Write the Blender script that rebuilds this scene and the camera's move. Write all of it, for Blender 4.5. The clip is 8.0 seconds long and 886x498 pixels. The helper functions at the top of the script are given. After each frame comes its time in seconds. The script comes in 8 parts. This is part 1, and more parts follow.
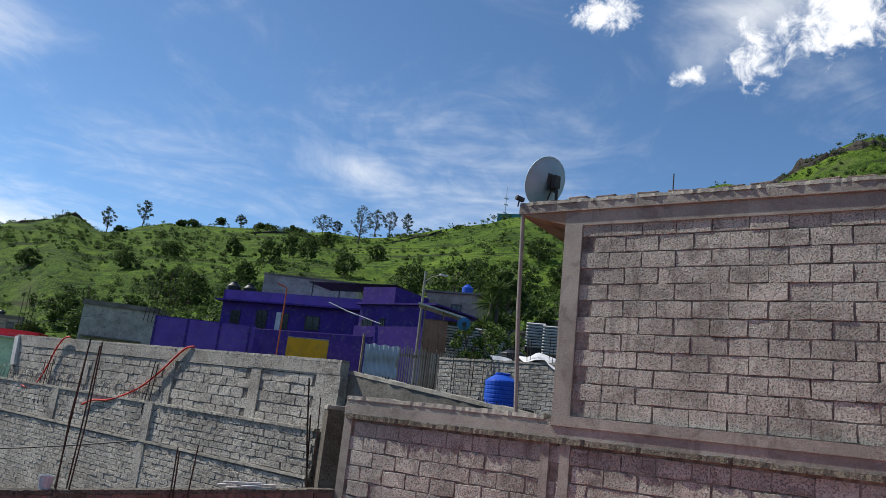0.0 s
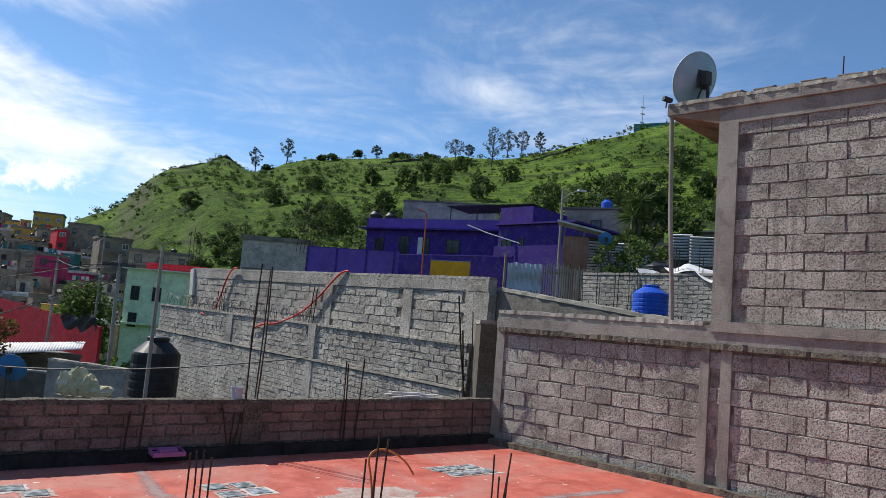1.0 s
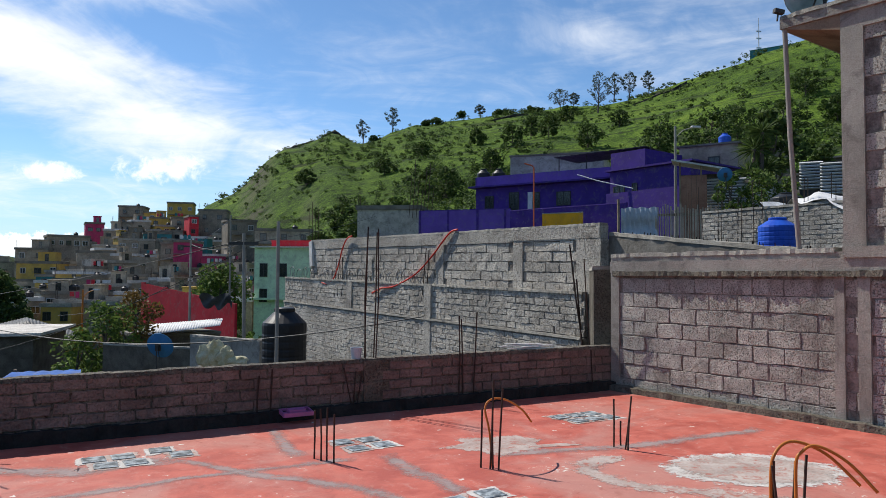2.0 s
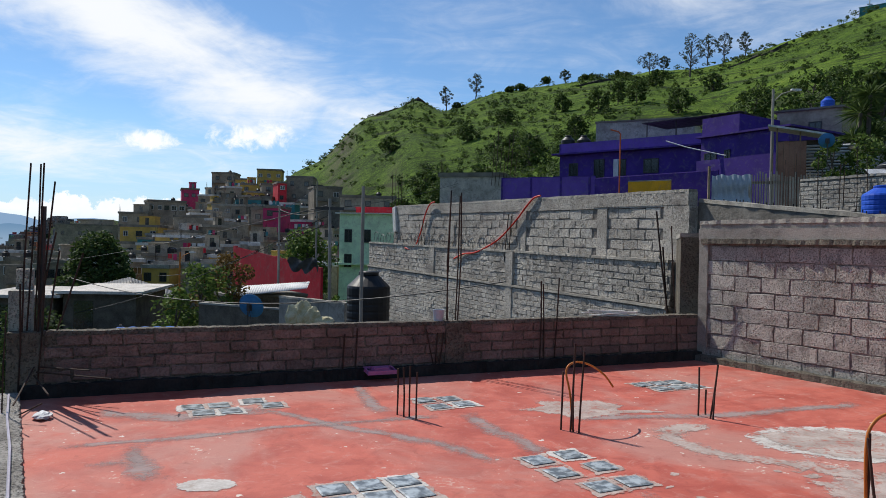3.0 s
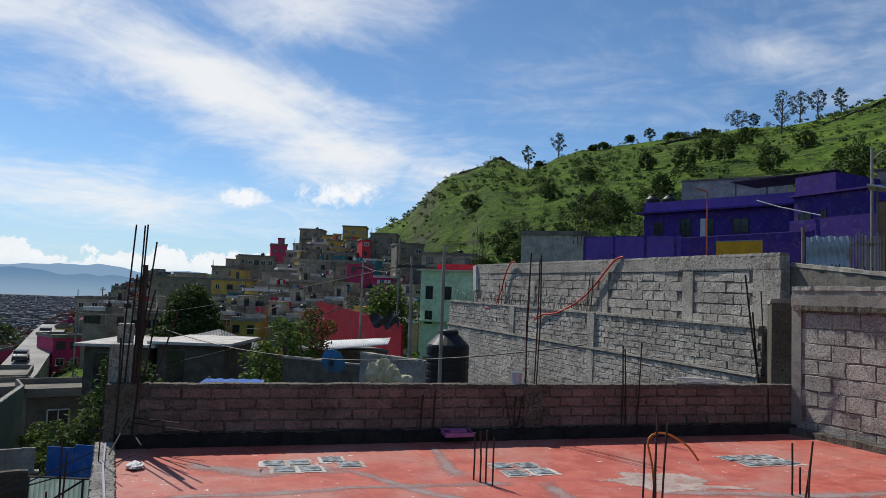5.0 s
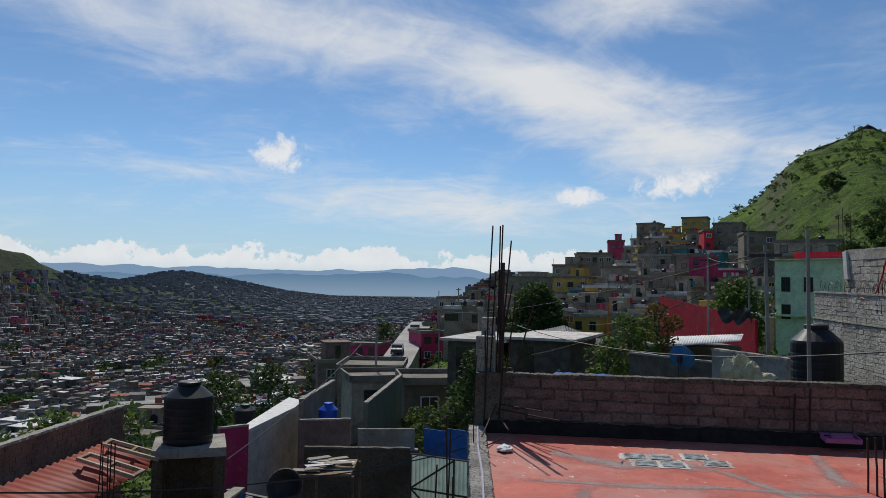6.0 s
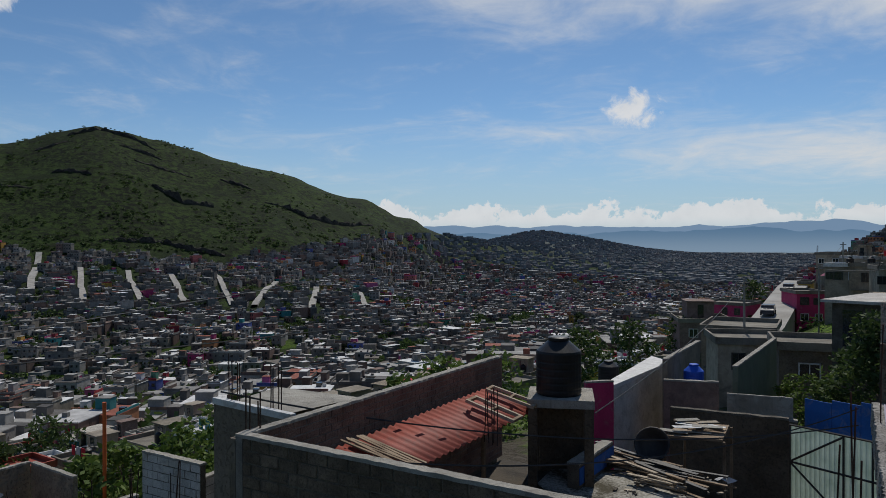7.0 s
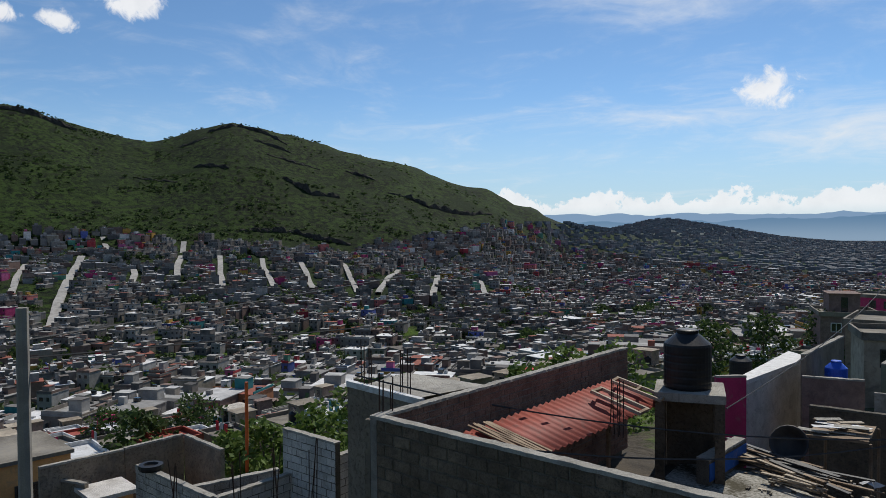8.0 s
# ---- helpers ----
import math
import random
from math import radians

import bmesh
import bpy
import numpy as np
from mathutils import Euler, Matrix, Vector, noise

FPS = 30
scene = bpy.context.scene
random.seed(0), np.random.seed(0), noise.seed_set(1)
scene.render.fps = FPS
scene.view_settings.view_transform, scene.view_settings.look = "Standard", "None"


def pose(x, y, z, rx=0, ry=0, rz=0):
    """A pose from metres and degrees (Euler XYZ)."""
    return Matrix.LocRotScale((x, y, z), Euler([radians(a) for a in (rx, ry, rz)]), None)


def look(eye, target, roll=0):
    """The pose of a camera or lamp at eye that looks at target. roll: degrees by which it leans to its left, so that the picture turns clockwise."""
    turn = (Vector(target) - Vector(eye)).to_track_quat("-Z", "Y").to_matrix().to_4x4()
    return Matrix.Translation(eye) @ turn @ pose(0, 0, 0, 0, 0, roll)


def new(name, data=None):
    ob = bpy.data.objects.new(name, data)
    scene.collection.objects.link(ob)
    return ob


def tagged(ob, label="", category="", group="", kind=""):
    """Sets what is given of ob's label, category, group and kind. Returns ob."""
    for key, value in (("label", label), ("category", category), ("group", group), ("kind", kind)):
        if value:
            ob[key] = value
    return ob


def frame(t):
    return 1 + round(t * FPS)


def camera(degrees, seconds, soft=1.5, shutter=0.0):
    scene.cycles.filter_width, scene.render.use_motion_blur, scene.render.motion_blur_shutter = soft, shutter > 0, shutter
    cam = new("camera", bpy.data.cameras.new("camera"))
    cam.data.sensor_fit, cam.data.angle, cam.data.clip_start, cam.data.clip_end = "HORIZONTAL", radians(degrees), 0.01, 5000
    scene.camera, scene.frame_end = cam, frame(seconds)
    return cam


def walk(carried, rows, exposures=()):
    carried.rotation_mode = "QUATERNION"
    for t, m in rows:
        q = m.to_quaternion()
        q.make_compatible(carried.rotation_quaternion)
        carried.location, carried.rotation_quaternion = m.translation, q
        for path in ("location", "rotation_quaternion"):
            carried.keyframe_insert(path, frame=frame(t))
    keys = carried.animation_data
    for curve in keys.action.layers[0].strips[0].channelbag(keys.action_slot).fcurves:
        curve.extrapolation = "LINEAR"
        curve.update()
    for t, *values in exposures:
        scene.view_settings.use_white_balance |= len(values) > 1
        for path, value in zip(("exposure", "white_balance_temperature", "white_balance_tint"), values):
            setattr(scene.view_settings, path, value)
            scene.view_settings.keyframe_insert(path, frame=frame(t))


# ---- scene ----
cam = camera(62.9, 8.0, soft=0.7)
PATH = [
    (0, (0.055, 0.082, 1.783), (0.977, 1.797, 2.238), 6.4),
    (0.5, (-0.025, 0.069, 1.752), (0.807, 1.849, 2.123), 6.3),
    (1, (-0.066, 0.125, 1.679), (0.552, 2.016, 1.886), 4.7),
    (1.2, (-0.023, 0.134, 1.692), (0.467, 2.064, 1.878), 3.2),
    (2.3, (0.07, 0.187, 1.577), (0.375, 2.163, 1.613), 0.0),
    (2.5, (0.036, 0.19, 1.57), (0.33, 2.168, 1.581), -0.9),
    (3, (0.056, 0.151, 1.558), (0.156, 2.149, 1.546), 1.2),
    (3.5, (0.042, 0.117, 1.541), (0.008, 2.115, 1.461), 1.6),
    (4, (0.068, 0.113, 1.589), (-0.117, 2.105, 1.605), 1.6),
    (4.2, (0.061, 0.12, 1.577), (-0.065, 2.115, 1.603), 1.6),
    (5.3, (0.073, 0.05, 1.62), (-0.07, 2.035, 1.814), 2.7),
    (5.5, (0.045, 0.037, 1.611), (-0.271, 2.001, 1.826), 2.0),
    (6, (-0.04, 0.059, 1.569), (-1.035, 1.791, 1.674), 0.8),
    (6.5, (-0.19, -0.022, 1.573), (-1.619, 1.374, 1.65), 0.8),
    (7, (-0.111, -0.077, 1.619), (-1.797, 0.999, 1.602), -0.2),
    (7.5, (-0.054, -0.175, 1.637), (-1.834, 0.735, 1.59), 0.1),
    (8, (0.066, -0.298, 1.666), (-1.773, 0.486, 1.62), -0.4),
]
EXPOSURES = [(0, 0.2), (1.2, 0.3), (2.5, 0.15), (3.5, 0.0), (5.5, -0.2), (6.0, -0.36), (6.5, -0.5), (7.0, -0.57), (7.5, -0.4), (8, -0.2)]
walk(cam, [(t, look(eye, target, roll)) for t, eye, target, roll in PATH], EXPOSURES)


# ---- world and sun ----
SUN_BEARING, SUN_HEIGHT = -41.0, 50.0


def nodes_of(owner):
    owner.use_nodes = True
    t = owner.node_tree
    t.nodes.clear()
    return t


class Net:
    """Short way to write node trees."""

    def __init__(self, tree):
        self.t = tree

    def n(self, kind, **kw):
        node = self.t.nodes.new(kind)
        for k, v in kw.items():
            if k == "op":
                node.operation = v
            elif k == "blend":
                node.blend_type = v
            elif k == "data":
                node.data_type = v
        return node

    def put(self, socket, value):
        if isinstance(value, bpy.types.NodeSocket):
            self.t.links.new(value, socket)
        elif value is not None:
            socket.default_value = value

    def math(self, op, a, b=0.0, c=0.0, clamp=False):
        node = self.n("ShaderNodeMath", op=op)
        node.use_clamp = clamp
        self.put(node.inputs[0], a), self.put(node.inputs[1], b), self.put(node.inputs[2], c)
        return node.outputs[0]

    def vec(self, op, a, b=(0, 0, 0)):
        node = self.n("ShaderNodeVectorMath", op=op)
        self.put(node.inputs[0], a), self.put(node.inputs[1], b)
        return node.outputs["Value"] if op in ("DOT_PRODUCT", "LENGTH", "DISTANCE") else node.outputs[0]

    def noise(self, v, scale, detail=4.0, rough=0.55, warp=0.0):
        node = self.n("ShaderNodeTexNoise")
        self.put(node.inputs["Vector"], v)
        node.inputs["Scale"].default_value, node.inputs["Detail"].default_value = scale, detail
        node.inputs["Roughness"].default_value, node.inputs["Distortion"].default_value = rough, warp
        return node.outputs["Fac"]

    def ramp(self, fac, stops, mode="LINEAR"):
        node = self.n("ShaderNodeValToRGB")
        self.put(node.inputs[0], fac)
        node.color_ramp.interpolation = mode
        el = node.color_ramp.elements
        while len(el) < len(stops):
            el.new(0.5)
        for e, (p, c) in zip(el, stops):
            e.position, e.color = p, (*c, 1) if len(c) == 3 else c
        return node.outputs[0]

    def band(self, x, lo, hi):
        node = self.n("ShaderNodeMapRange")
        node.interpolation_type = "SMOOTHSTEP"
        self.put(node.inputs[0], x)
        node.inputs[1].default_value, node.inputs[2].default_value = lo, hi
        return node.outputs[0]

    def mix(self, fac, a, b, blend="MIX"):
        node = self.n("ShaderNodeMix", data="RGBA", blend=blend)
        self.put(node.inputs[0], fac)
        for s, v in ((node.inputs[6], a), (node.inputs[7], b)):
            self.put(s, (*v, 1) if isinstance(v, tuple) and len(v) == 3 else v)
        return node.outputs[2]


def heading(bearing, height=0.0):
    """Unit vector towards a bearing (degrees from +y to the right) and a height above the horizon."""
    b, e = radians(bearing), radians(height)
    return Vector((math.sin(b) * math.cos(e), math.cos(b) * math.cos(e), math.sin(e)))


def P(bearing, distance, z):
    v = heading(bearing)
    return Vector((v.x * distance, v.y * distance, z))


world = bpy.data.worlds.new("sky")
scene.world = world
w = Net(nodes_of(world))
sky = w.n("ShaderNodeTexSky")
sky.sky_type, sky.sun_disc = "NISHITA", False
sky.sun_elevation, sky.sun_rotation = radians(SUN_HEIGHT), radians(SUN_BEARING)
sky.altitude, sky.air_density, sky.dust_density, sky.ozone_density = 2200, 1.0, 0.6, 2.0
ray = w.n("ShaderNodeTexCoord").outputs["Generated"]
sep = w.n("ShaderNodeSeparateXYZ")
w.put(sep.inputs[0], ray)
up = w.math("MAXIMUM", sep.outputs[2], 0.02)
# cirrus, on a flat layer overhead
flat = w.n("ShaderNodeCombineXYZ")
w.put(flat.inputs[0], w.math("DIVIDE", sep.outputs[0], w.math("ADD", up, 0.12)))
w.put(flat.inputs[1], w.math("DIVIDE", sep.outputs[1], w.math("ADD", up, 0.12)))


def along(b, e, wide, tall, lean):
    """1 in the middle of an elongated patch of the sky towards (b, e), falling to 0 at its rim; degrees."""
    c = heading(b, e)
    right = heading(b + 90)
    upv = right.cross(c)
    a = radians(lean)
    u, v = right * math.cos(a) + upv * math.sin(a), upv * math.cos(a) - right * math.sin(a)
    du = w.math("DIVIDE", w.vec("DOT_PRODUCT", ray, tuple(u)), math.sin(radians(wide)))
    dv = w.math("DIVIDE", w.vec("DOT_PRODUCT", ray, tuple(v)), math.sin(radians(tall)))
    d = w.math("SQRT", w.math("ADD", w.math("MULTIPLY", du, du), w.math("MULTIPLY", dv, dv)))
    front = w.math("GREATER_THAN", w.vec("DOT_PRODUCT", ray, tuple(c)), 0.3)
    return w.math("MULTIPLY", w.math("SUBTRACT", 1.0, d, clamp=True), front)


wisp = w.noise(flat.outputs[0], 0.9, 8, 0.62, 1.6)
fine = w.noise(flat.outputs[0], 3.0, 6, 0.6, 2.2)
veil = None
for b, e, wide, tall, lean, k in ((-22, 15.5, 24, 4.5, -17, 1.7), (-36, 19, 26, 5, -8, 1.3), (-14, 22, 16, 4, 10, 1.0), (21, 18.2, 7, 2.6, -14, 1.0), (31, 18, 22, 10, -10, 0.4), (52, 31, 9, 5, 25, 1.0), (-12, 11.5, 12, 4.5, -10, 1.4),
                                  (-30, 6.5, 20, 2.6, -2, 1.3), (-55, 19, 14, 4, -12, 1.0), (-4, 10, 9, 4, 0, 1.1), (-48, 8.5, 16, 1.6, 4, 0.6)):
    one = w.math("MULTIPLY", along(b, e, wide, tall, lean), k)
    veil = one if veil is None else w.math("MAXIMUM", veil, one)
tex = w.math("ADD", w.math("MULTIPLY", wisp, 0.7), w.math("MULTIPLY", fine, 0.3))
cirrus = w.math("MULTIPLY", w.band(w.math("ADD", tex, w.math("MULTIPLY", veil, 0.32)), 0.46, 1.02), 0.95)
# small fair-weather clouds and the bank above the horizon
puff_noise = w.noise(ray, 38.0, 6, 0.66, 0.4)
puffs = None
for b, e, wide, tall in ((-42.9, 9.9, 2.9, 2.0), (-12.0, 7.9, 4.2, 1.4), (-19.3, 7.2, 2.6, 0.9), (47.0, 27.2, 1.6, 0.9), (52.1, 28.3, 2.4, 3.0), (58.5, 30.2, 6.0, 3.6), (39.9, 32.0, 3.4, 2.0), (-90, 16.3, 2.8, 1.5), (-94.6, 14.6, 1.8, 0.9), (-98, 14.7, 1.6, 0.9)):
    one = along(b, e, wide, tall, 0)
    puffs = one if puffs is None else w.math("MAXIMUM", puffs, one)
puff = w.math("MULTIPLY", w.band(w.math("ADD", w.math("MULTIPLY", puffs, 1.1), w.math("MULTIPLY", w.math("SUBTRACT", puff_noise, 0.5), 2.6)), 0.18, 0.95), 0.92)
puff = w.math("MULTIPLY", puff, w.math("GREATER_THAN", puffs, 0.001))
bank_top = w.math("ADD", 0.048, w.math("MULTIPLY", w.math("SUBTRACT", w.noise(ray, 16.0, 6, 0.68), 0.5), 0.13))
bank = w.band(w.math("SUBTRACT", bank_top, sep.outputs[2]), -0.002, 0.005)
bank = w.math("MULTIPLY", bank, w.band(sep.outputs[2], 0.006, 0.036))
bank = w.math("MULTIPLY", bank, 0.85)
shade = w.math("ADD", 0.72, w.math("MULTIPLY", w.noise(ray, 40.0, 4, 0.6), 0.5))
cloud_col = w.mix(shade, (5.0, 5.5, 6.2), (11.2, 11.3, 11.5))
tinted = w.mix(1.0, sky.outputs[0], (0.97, 1.2, 1.32), "MULTIPLY")
hazy = w.mix(w.math("MULTIPLY", w.band(sep.outputs[2], 0.20, -0.01), 0.75), tinted, (5.6, 7.2, 8.6))
colour = w.mix(cirrus, hazy, (10.2, 10.4, 10.6))
colour = w.mix(w.math("MAXIMUM", puff, bank), colour, cloud_col)
bg = w.n("ShaderNodeBackground")
w.put(bg.inputs[0], colour)
bg.inputs[1].default_value = 0.092
out = w.n("ShaderNodeOutputWorld")
w.put(out.inputs[0], bg.outputs[0])

sun = new("sun", bpy.data.lights.new("sun", "SUN"))
sun.data.energy, sun.data.angle, sun.data.color = 4.4, radians(0.5), (1.0, 0.955, 0.88)
sun.matrix_world = look((0, 0, 60), Vector((0, 0, 60)) - heading(SUN_BEARING, SUN_HEIGHT))
scene.view_settings.exposure = 0.0

# ---- materials ----


def surface(name, a, b, rough=0.9, scale=1.0, grain=30.0, bump=0.4, dist=0.01, per=0.0, island=0.0, dirt=None, dirt_amount=0.0, metal=0.0, streak=0.0, spread=(0.35, 0.65), pit=0.0, ragged=0.0):
    """A matt building surface: two colours mixed by broad and fine noise, with relief, optional stains and run-down streaks."""
    m = bpy.data.materials.new(name)
    k = Net(nodes_of(m))
    pos = k.n("ShaderNodeNewGeometry").outputs["Position"]
    broad = k.noise(pos, scale, 5, 0.6, 0.4)
    fine_n = k.noise(pos, grain, 5, 0.65)
    f = k.band(k.math("ADD", k.math("MULTIPLY", broad, 0.65), k.math("MULTIPLY", fine_n, 0.35)), *spread)
    col = k.mix(f, a, b)
    pits = None
    if pit:
        pits = k.band(k.noise(pos, grain * 1.3, 3, 0.6, 0.3), 0.47, 0.36)
        col = k.mix(k.math("MULTIPLY", pits, pit), col, tuple(c * 0.32 for c in a))
    if per:
        rnd = k.n("ShaderNodeObjectInfo").outputs["Random"]
        col = k.mix(1.0, col, k.ramp(rnd, [(0, (1 - per,) * 3), (1, (1 + per * 0.6, 1 + per * 0.52, 1 + per * 0.48))]), "MULTIPLY")
    if island:
        rnd = k.n("ShaderNodeNewGeometry").outputs["Random Per Island"]
        col = k.mix(1.0, col, k.ramp(rnd, [(0, (1 - island,) * 3), (1, (1 + island * 0.6,) * 3)]), "MULTIPLY")
    if dirt:
        stain = k.band(k.noise(pos, scale * 2.3, 6, 0.7, 1.0), 0.50, 0.66)
        if streak:
            st = k.n("ShaderNodeMapping")
            k.put(st.inputs[0], pos)
            st.inputs["Scale"].default_value = (9.0, 9.0, 0.5)
            stain = k.math("MAXIMUM", stain, k.math("MULTIPLY", k.band(k.noise(st.outputs[0], 1.0, 4, 0.6), 0.55, 0.72), streak))
        col = k.mix(k.math("MULTIPLY", stain, dirt_amount), col, dirt)
    bs = k.n("ShaderNodeBsdfPrincipled")
    k.put(bs.inputs["Base Color"], col)
    k.put(bs.inputs["Roughness"], k.math("ADD", rough - 0.06, k.math("MULTIPLY", fine_n, 0.12), clamp=True))
    bs.inputs["Metallic"].default_value = metal
    bs.inputs["Specular IOR Level"].default_value = 0.3
    if bump:
        bp = k.n("ShaderNodeBump")
        bp.inputs["Strength"].default_value, bp.inputs["Distance"].default_value = bump, dist
        height = k.math("ADD", fine_n, k.math("MULTIPLY", broad, 0.5))
        if pits is not None:
            height = k.math("SUBTRACT", height, k.math("MULTIPLY", pits, 0.6))
        k.put(bp.inputs["Height"], height)
        k.put(bs.inputs["Normal"], bp.outputs[0])
    o = k.n("ShaderNodeOutputMaterial")
    if ragged:
        fade = k.n("ShaderNodeAttribute")
        fade.attribute_name = "fade"
        edge = k.math("ADD", k.math("MULTIPLY", broad, 0.55), k.math("MULTIPLY", k.noise(pos, 26, 5, 0.7), 0.45))
        mask = k.band(k.math("ADD", fade.outputs["Fac"], k.math("MULTIPLY", k.math("SUBTRACT", edge, 0.5), 3.2)), 0.42 - ragged, 0.42 + ragged)
        thin = k.n("ShaderNodeBsdfTransparent")
        mx = k.n("ShaderNodeMixShader")
        k.put(mx.inputs[0], k.math("MULTIPLY", mask, 0.78)), k.put(mx.inputs[1], thin.outputs[0]), k.put(mx.inputs[2], bs.outputs[0])
        k.put(o.inputs[0], mx.outputs[0])
    else:
        k.put(o.inputs[0], bs.outputs[0])
    return m


def paint(name, c, rough=0.75, **kw):
    d = tuple(x * 0.72 for x in c)
    kw.setdefault("dirt", (0.22, 0.2, 0.18))
    kw.setdefault("dirt_amount", 0.3)
    return surface(name, d, c, rough, kw.pop("scale", 0.8), kw.pop("grain", 18), kw.pop("bump", 0.25), kw.pop("dist", 0.01), **kw)


def palette(name, colours, rough=0.9, scale=0.6):
    """Paint whose colour changes from piece to piece (each loose shell of the mesh)."""
    m = bpy.data.materials.new(name)
    k = Net(nodes_of(m))
    geo = k.n("ShaderNodeNewGeometry")
    n = len(colours)
    col = k.ramp(geo.outputs["Random Per Island"], [(i / n, c) for i, c in enumerate(colours)], "CONSTANT")
    v = k.noise(geo.outputs["Position"], scale, 5, 0.65)
    col = k.mix(1.0, col, k.ramp(v, [(0.3, (0.62,) * 3), (0.7, (1.15,) * 3)]), "MULTIPLY")
    bs = k.n("ShaderNodeBsdfPrincipled")
    k.put(bs.inputs["Base Color"], col)
    bs.inputs["Roughness"].default_value = rough
    bs.inputs["Specular IOR Level"].default_value = 0.2
    o = k.n("ShaderNodeOutputMaterial")
    k.put(o.inputs[0], bs.outputs[0])
    return m


GREY_BLOCK = surface("grey_block", (0.33, 0.312, 0.268), (0.62, 0.59, 0.51), 0.95, 1.1, 44, 1.0, 0.02, pit=0.65, per=0.13, dirt=(0.16, 0.14, 0.12), dirt_amount=0.6, streak=0.8)
PALE_BLOCK = surface("pale_block", (0.37, 0.335, 0.285), (0.66, 0.61, 0.525), 0.95, 0.9, 26, 1.0, 0.025, pit=0.55, per=0.13, dirt=(0.2, 0.175, 0.15), dirt_amount=0.6, streak=0.6)
LIGHT_BLOCK = surface("light_block", (0.46, 0.43, 0.385), (0.70, 0.665, 0.61), 0.95, 1.2, 30, 0.7, 0.015, pit=0.3, per=0.12, dirt=(0.28, 0.25, 0.22), dirt_amount=0.5, streak=0.4)
JOINT = surface("raked_mortar", (0.10, 0.088, 0.075), (0.34, 0.305, 0.26), 0.97, 5.0, 40, 1.0, 0.015)
ROCK = surface("dark_rock", (0.022, 0.019, 0.015), (0.075, 0.066, 0.052), 0.95, 0.12, 0.9, 1.0, 1.2)
HILL_GREY = surface("cement_render", (0.223, 0.190, 0.145), (0.424, 0.370, 0.286), 0.95, 0.45, 3.0, 0.5, 0.05, per=0.38, dirt=(0.13, 0.115, 0.1), dirt_amount=0.5, streak=0.4)
BRICK_BROWN = surface("brown_block", (0.18, 0.125, 0.105), (0.285, 0.205, 0.175), 0.95, 2.0, 40, 0.9, 0.015, pit=0.22, per=0.16, dirt=(0.10, 0.08, 0.07), dirt_amount=0.4)
MORTAR = surface("mortar", (0.15, 0.135, 0.118), (0.29, 0.265, 0.235), 0.97, 3.0, 70, 0.9, 0.012)
CONCRETE = surface("concrete", (0.25, 0.232, 0.198), (0.43, 0.402, 0.345), 0.93, 1.2, 55, 0.8, 0.012, pit=0.15, dirt=(0.15, 0.137, 0.12), dirt_amount=0.55, streak=0.7)
# shade copy of CONCRETE, about half as bright, for the rear parapet
SHADE_CONCRETE = surface("shade_concrete", (0.12, 0.108, 0.09), (0.24, 0.22, 0.19), 0.95, 1.2, 14, 0.7, 0.02, dirt=(0.09, 0.08, 0.07), dirt_amount=0.5, streak=0.4)
CONCRETE_DARK = surface("old_concrete", (0.095, 0.082, 0.063), (0.201, 0.175, 0.136), 0.95, 2.0, 34, 0.9, 0.03, pit=0.5)
WHITE_PATCH = surface("whitewash", (0.55, 0.54, 0.51), (0.74, 0.73, 0.70), 0.9, 3.0, 40, 0.4, 0.006, dirt=(0.4, 0.37, 0.33), dirt_amount=0.5)
RUST = surface("rusty_steel", (0.028, 0.019, 0.015), (0.07, 0.04, 0.027), 0.8, 6.0, 80, 0.3, 0.002)
ORANGE_PVC = surface("orange_conduit", (0.42, 0.13, 0.02), (0.55, 0.19, 0.03), 0.45, 4.0, 60, 0.1, 0.001)
RED_HOSE = surface("red_hose", (0.55, 0.035, 0.02), (0.70, 0.06, 0.03), 0.5, 4.0, 60, 0.1, 0.001)
SHADE_TYRE_BLACK = surface("shade_tyre_black", (0.012, 0.0115, 0.011), (0.032, 0.03, 0.028), 0.9, 4.0, 50, 0.8, 0.01)
WOOD = surface("weathered_wood", (0.16, 0.11, 0.07), (0.33, 0.25, 0.17), 0.9, 2.0, 45, 0.5, 0.005, per=0.2)
PALE_WOOD = surface("pale_weathered_wood", (0.30, 0.24, 0.17), (0.52, 0.45, 0.35), 0.9, 2.0, 45, 0.5, 0.005, per=0.2)
ORANGE_STEEL = surface("orange_painted_steel", (0.50, 0.10, 0.03), (0.66, 0.15, 0.04), 0.6, 4.0, 40, 0.2, 0.002)
PURPLE = paint("purple_paint", (0.068, 0.028, 0.25))
PURPLE_LIGHT = paint("lilac_paint", (0.17, 0.09, 0.44))
BLACK_PLASTIC = surface("black_plastic", (0.012, 0.012, 0.013), (0.022, 0.022, 0.023), 0.45, 2.0, 30, 0.1, 0.002)
BLUE_PLASTIC = surface("blue_plastic", (0.01, 0.06, 0.42), (0.02, 0.10, 0.55), 0.4, 2.0, 30, 0.1, 0.002)
DISH_GREY = surface("dish_grey", (0.24, 0.36, 0.45), (0.31, 0.44, 0.53), 0.5, 3.0, 60, 0.1, 0.001)
DISH_BLUE = surface("dish_blue", (0.03, 0.16, 0.36), (0.05, 0.21, 0.43), 0.5, 3.0, 60, 0.1, 0.001)
STEEL = surface("galvanised_steel", (0.38, 0.38, 0.37), (0.52, 0.52, 0.51), 0.45, 3.0, 60, 0.1, 0.001, metal=0.7)
DARK_METAL = surface("dark_metal", (0.04, 0.04, 0.04), (0.08, 0.075, 0.07), 0.6, 3.0, 60, 0.2, 0.001, metal=0.3)
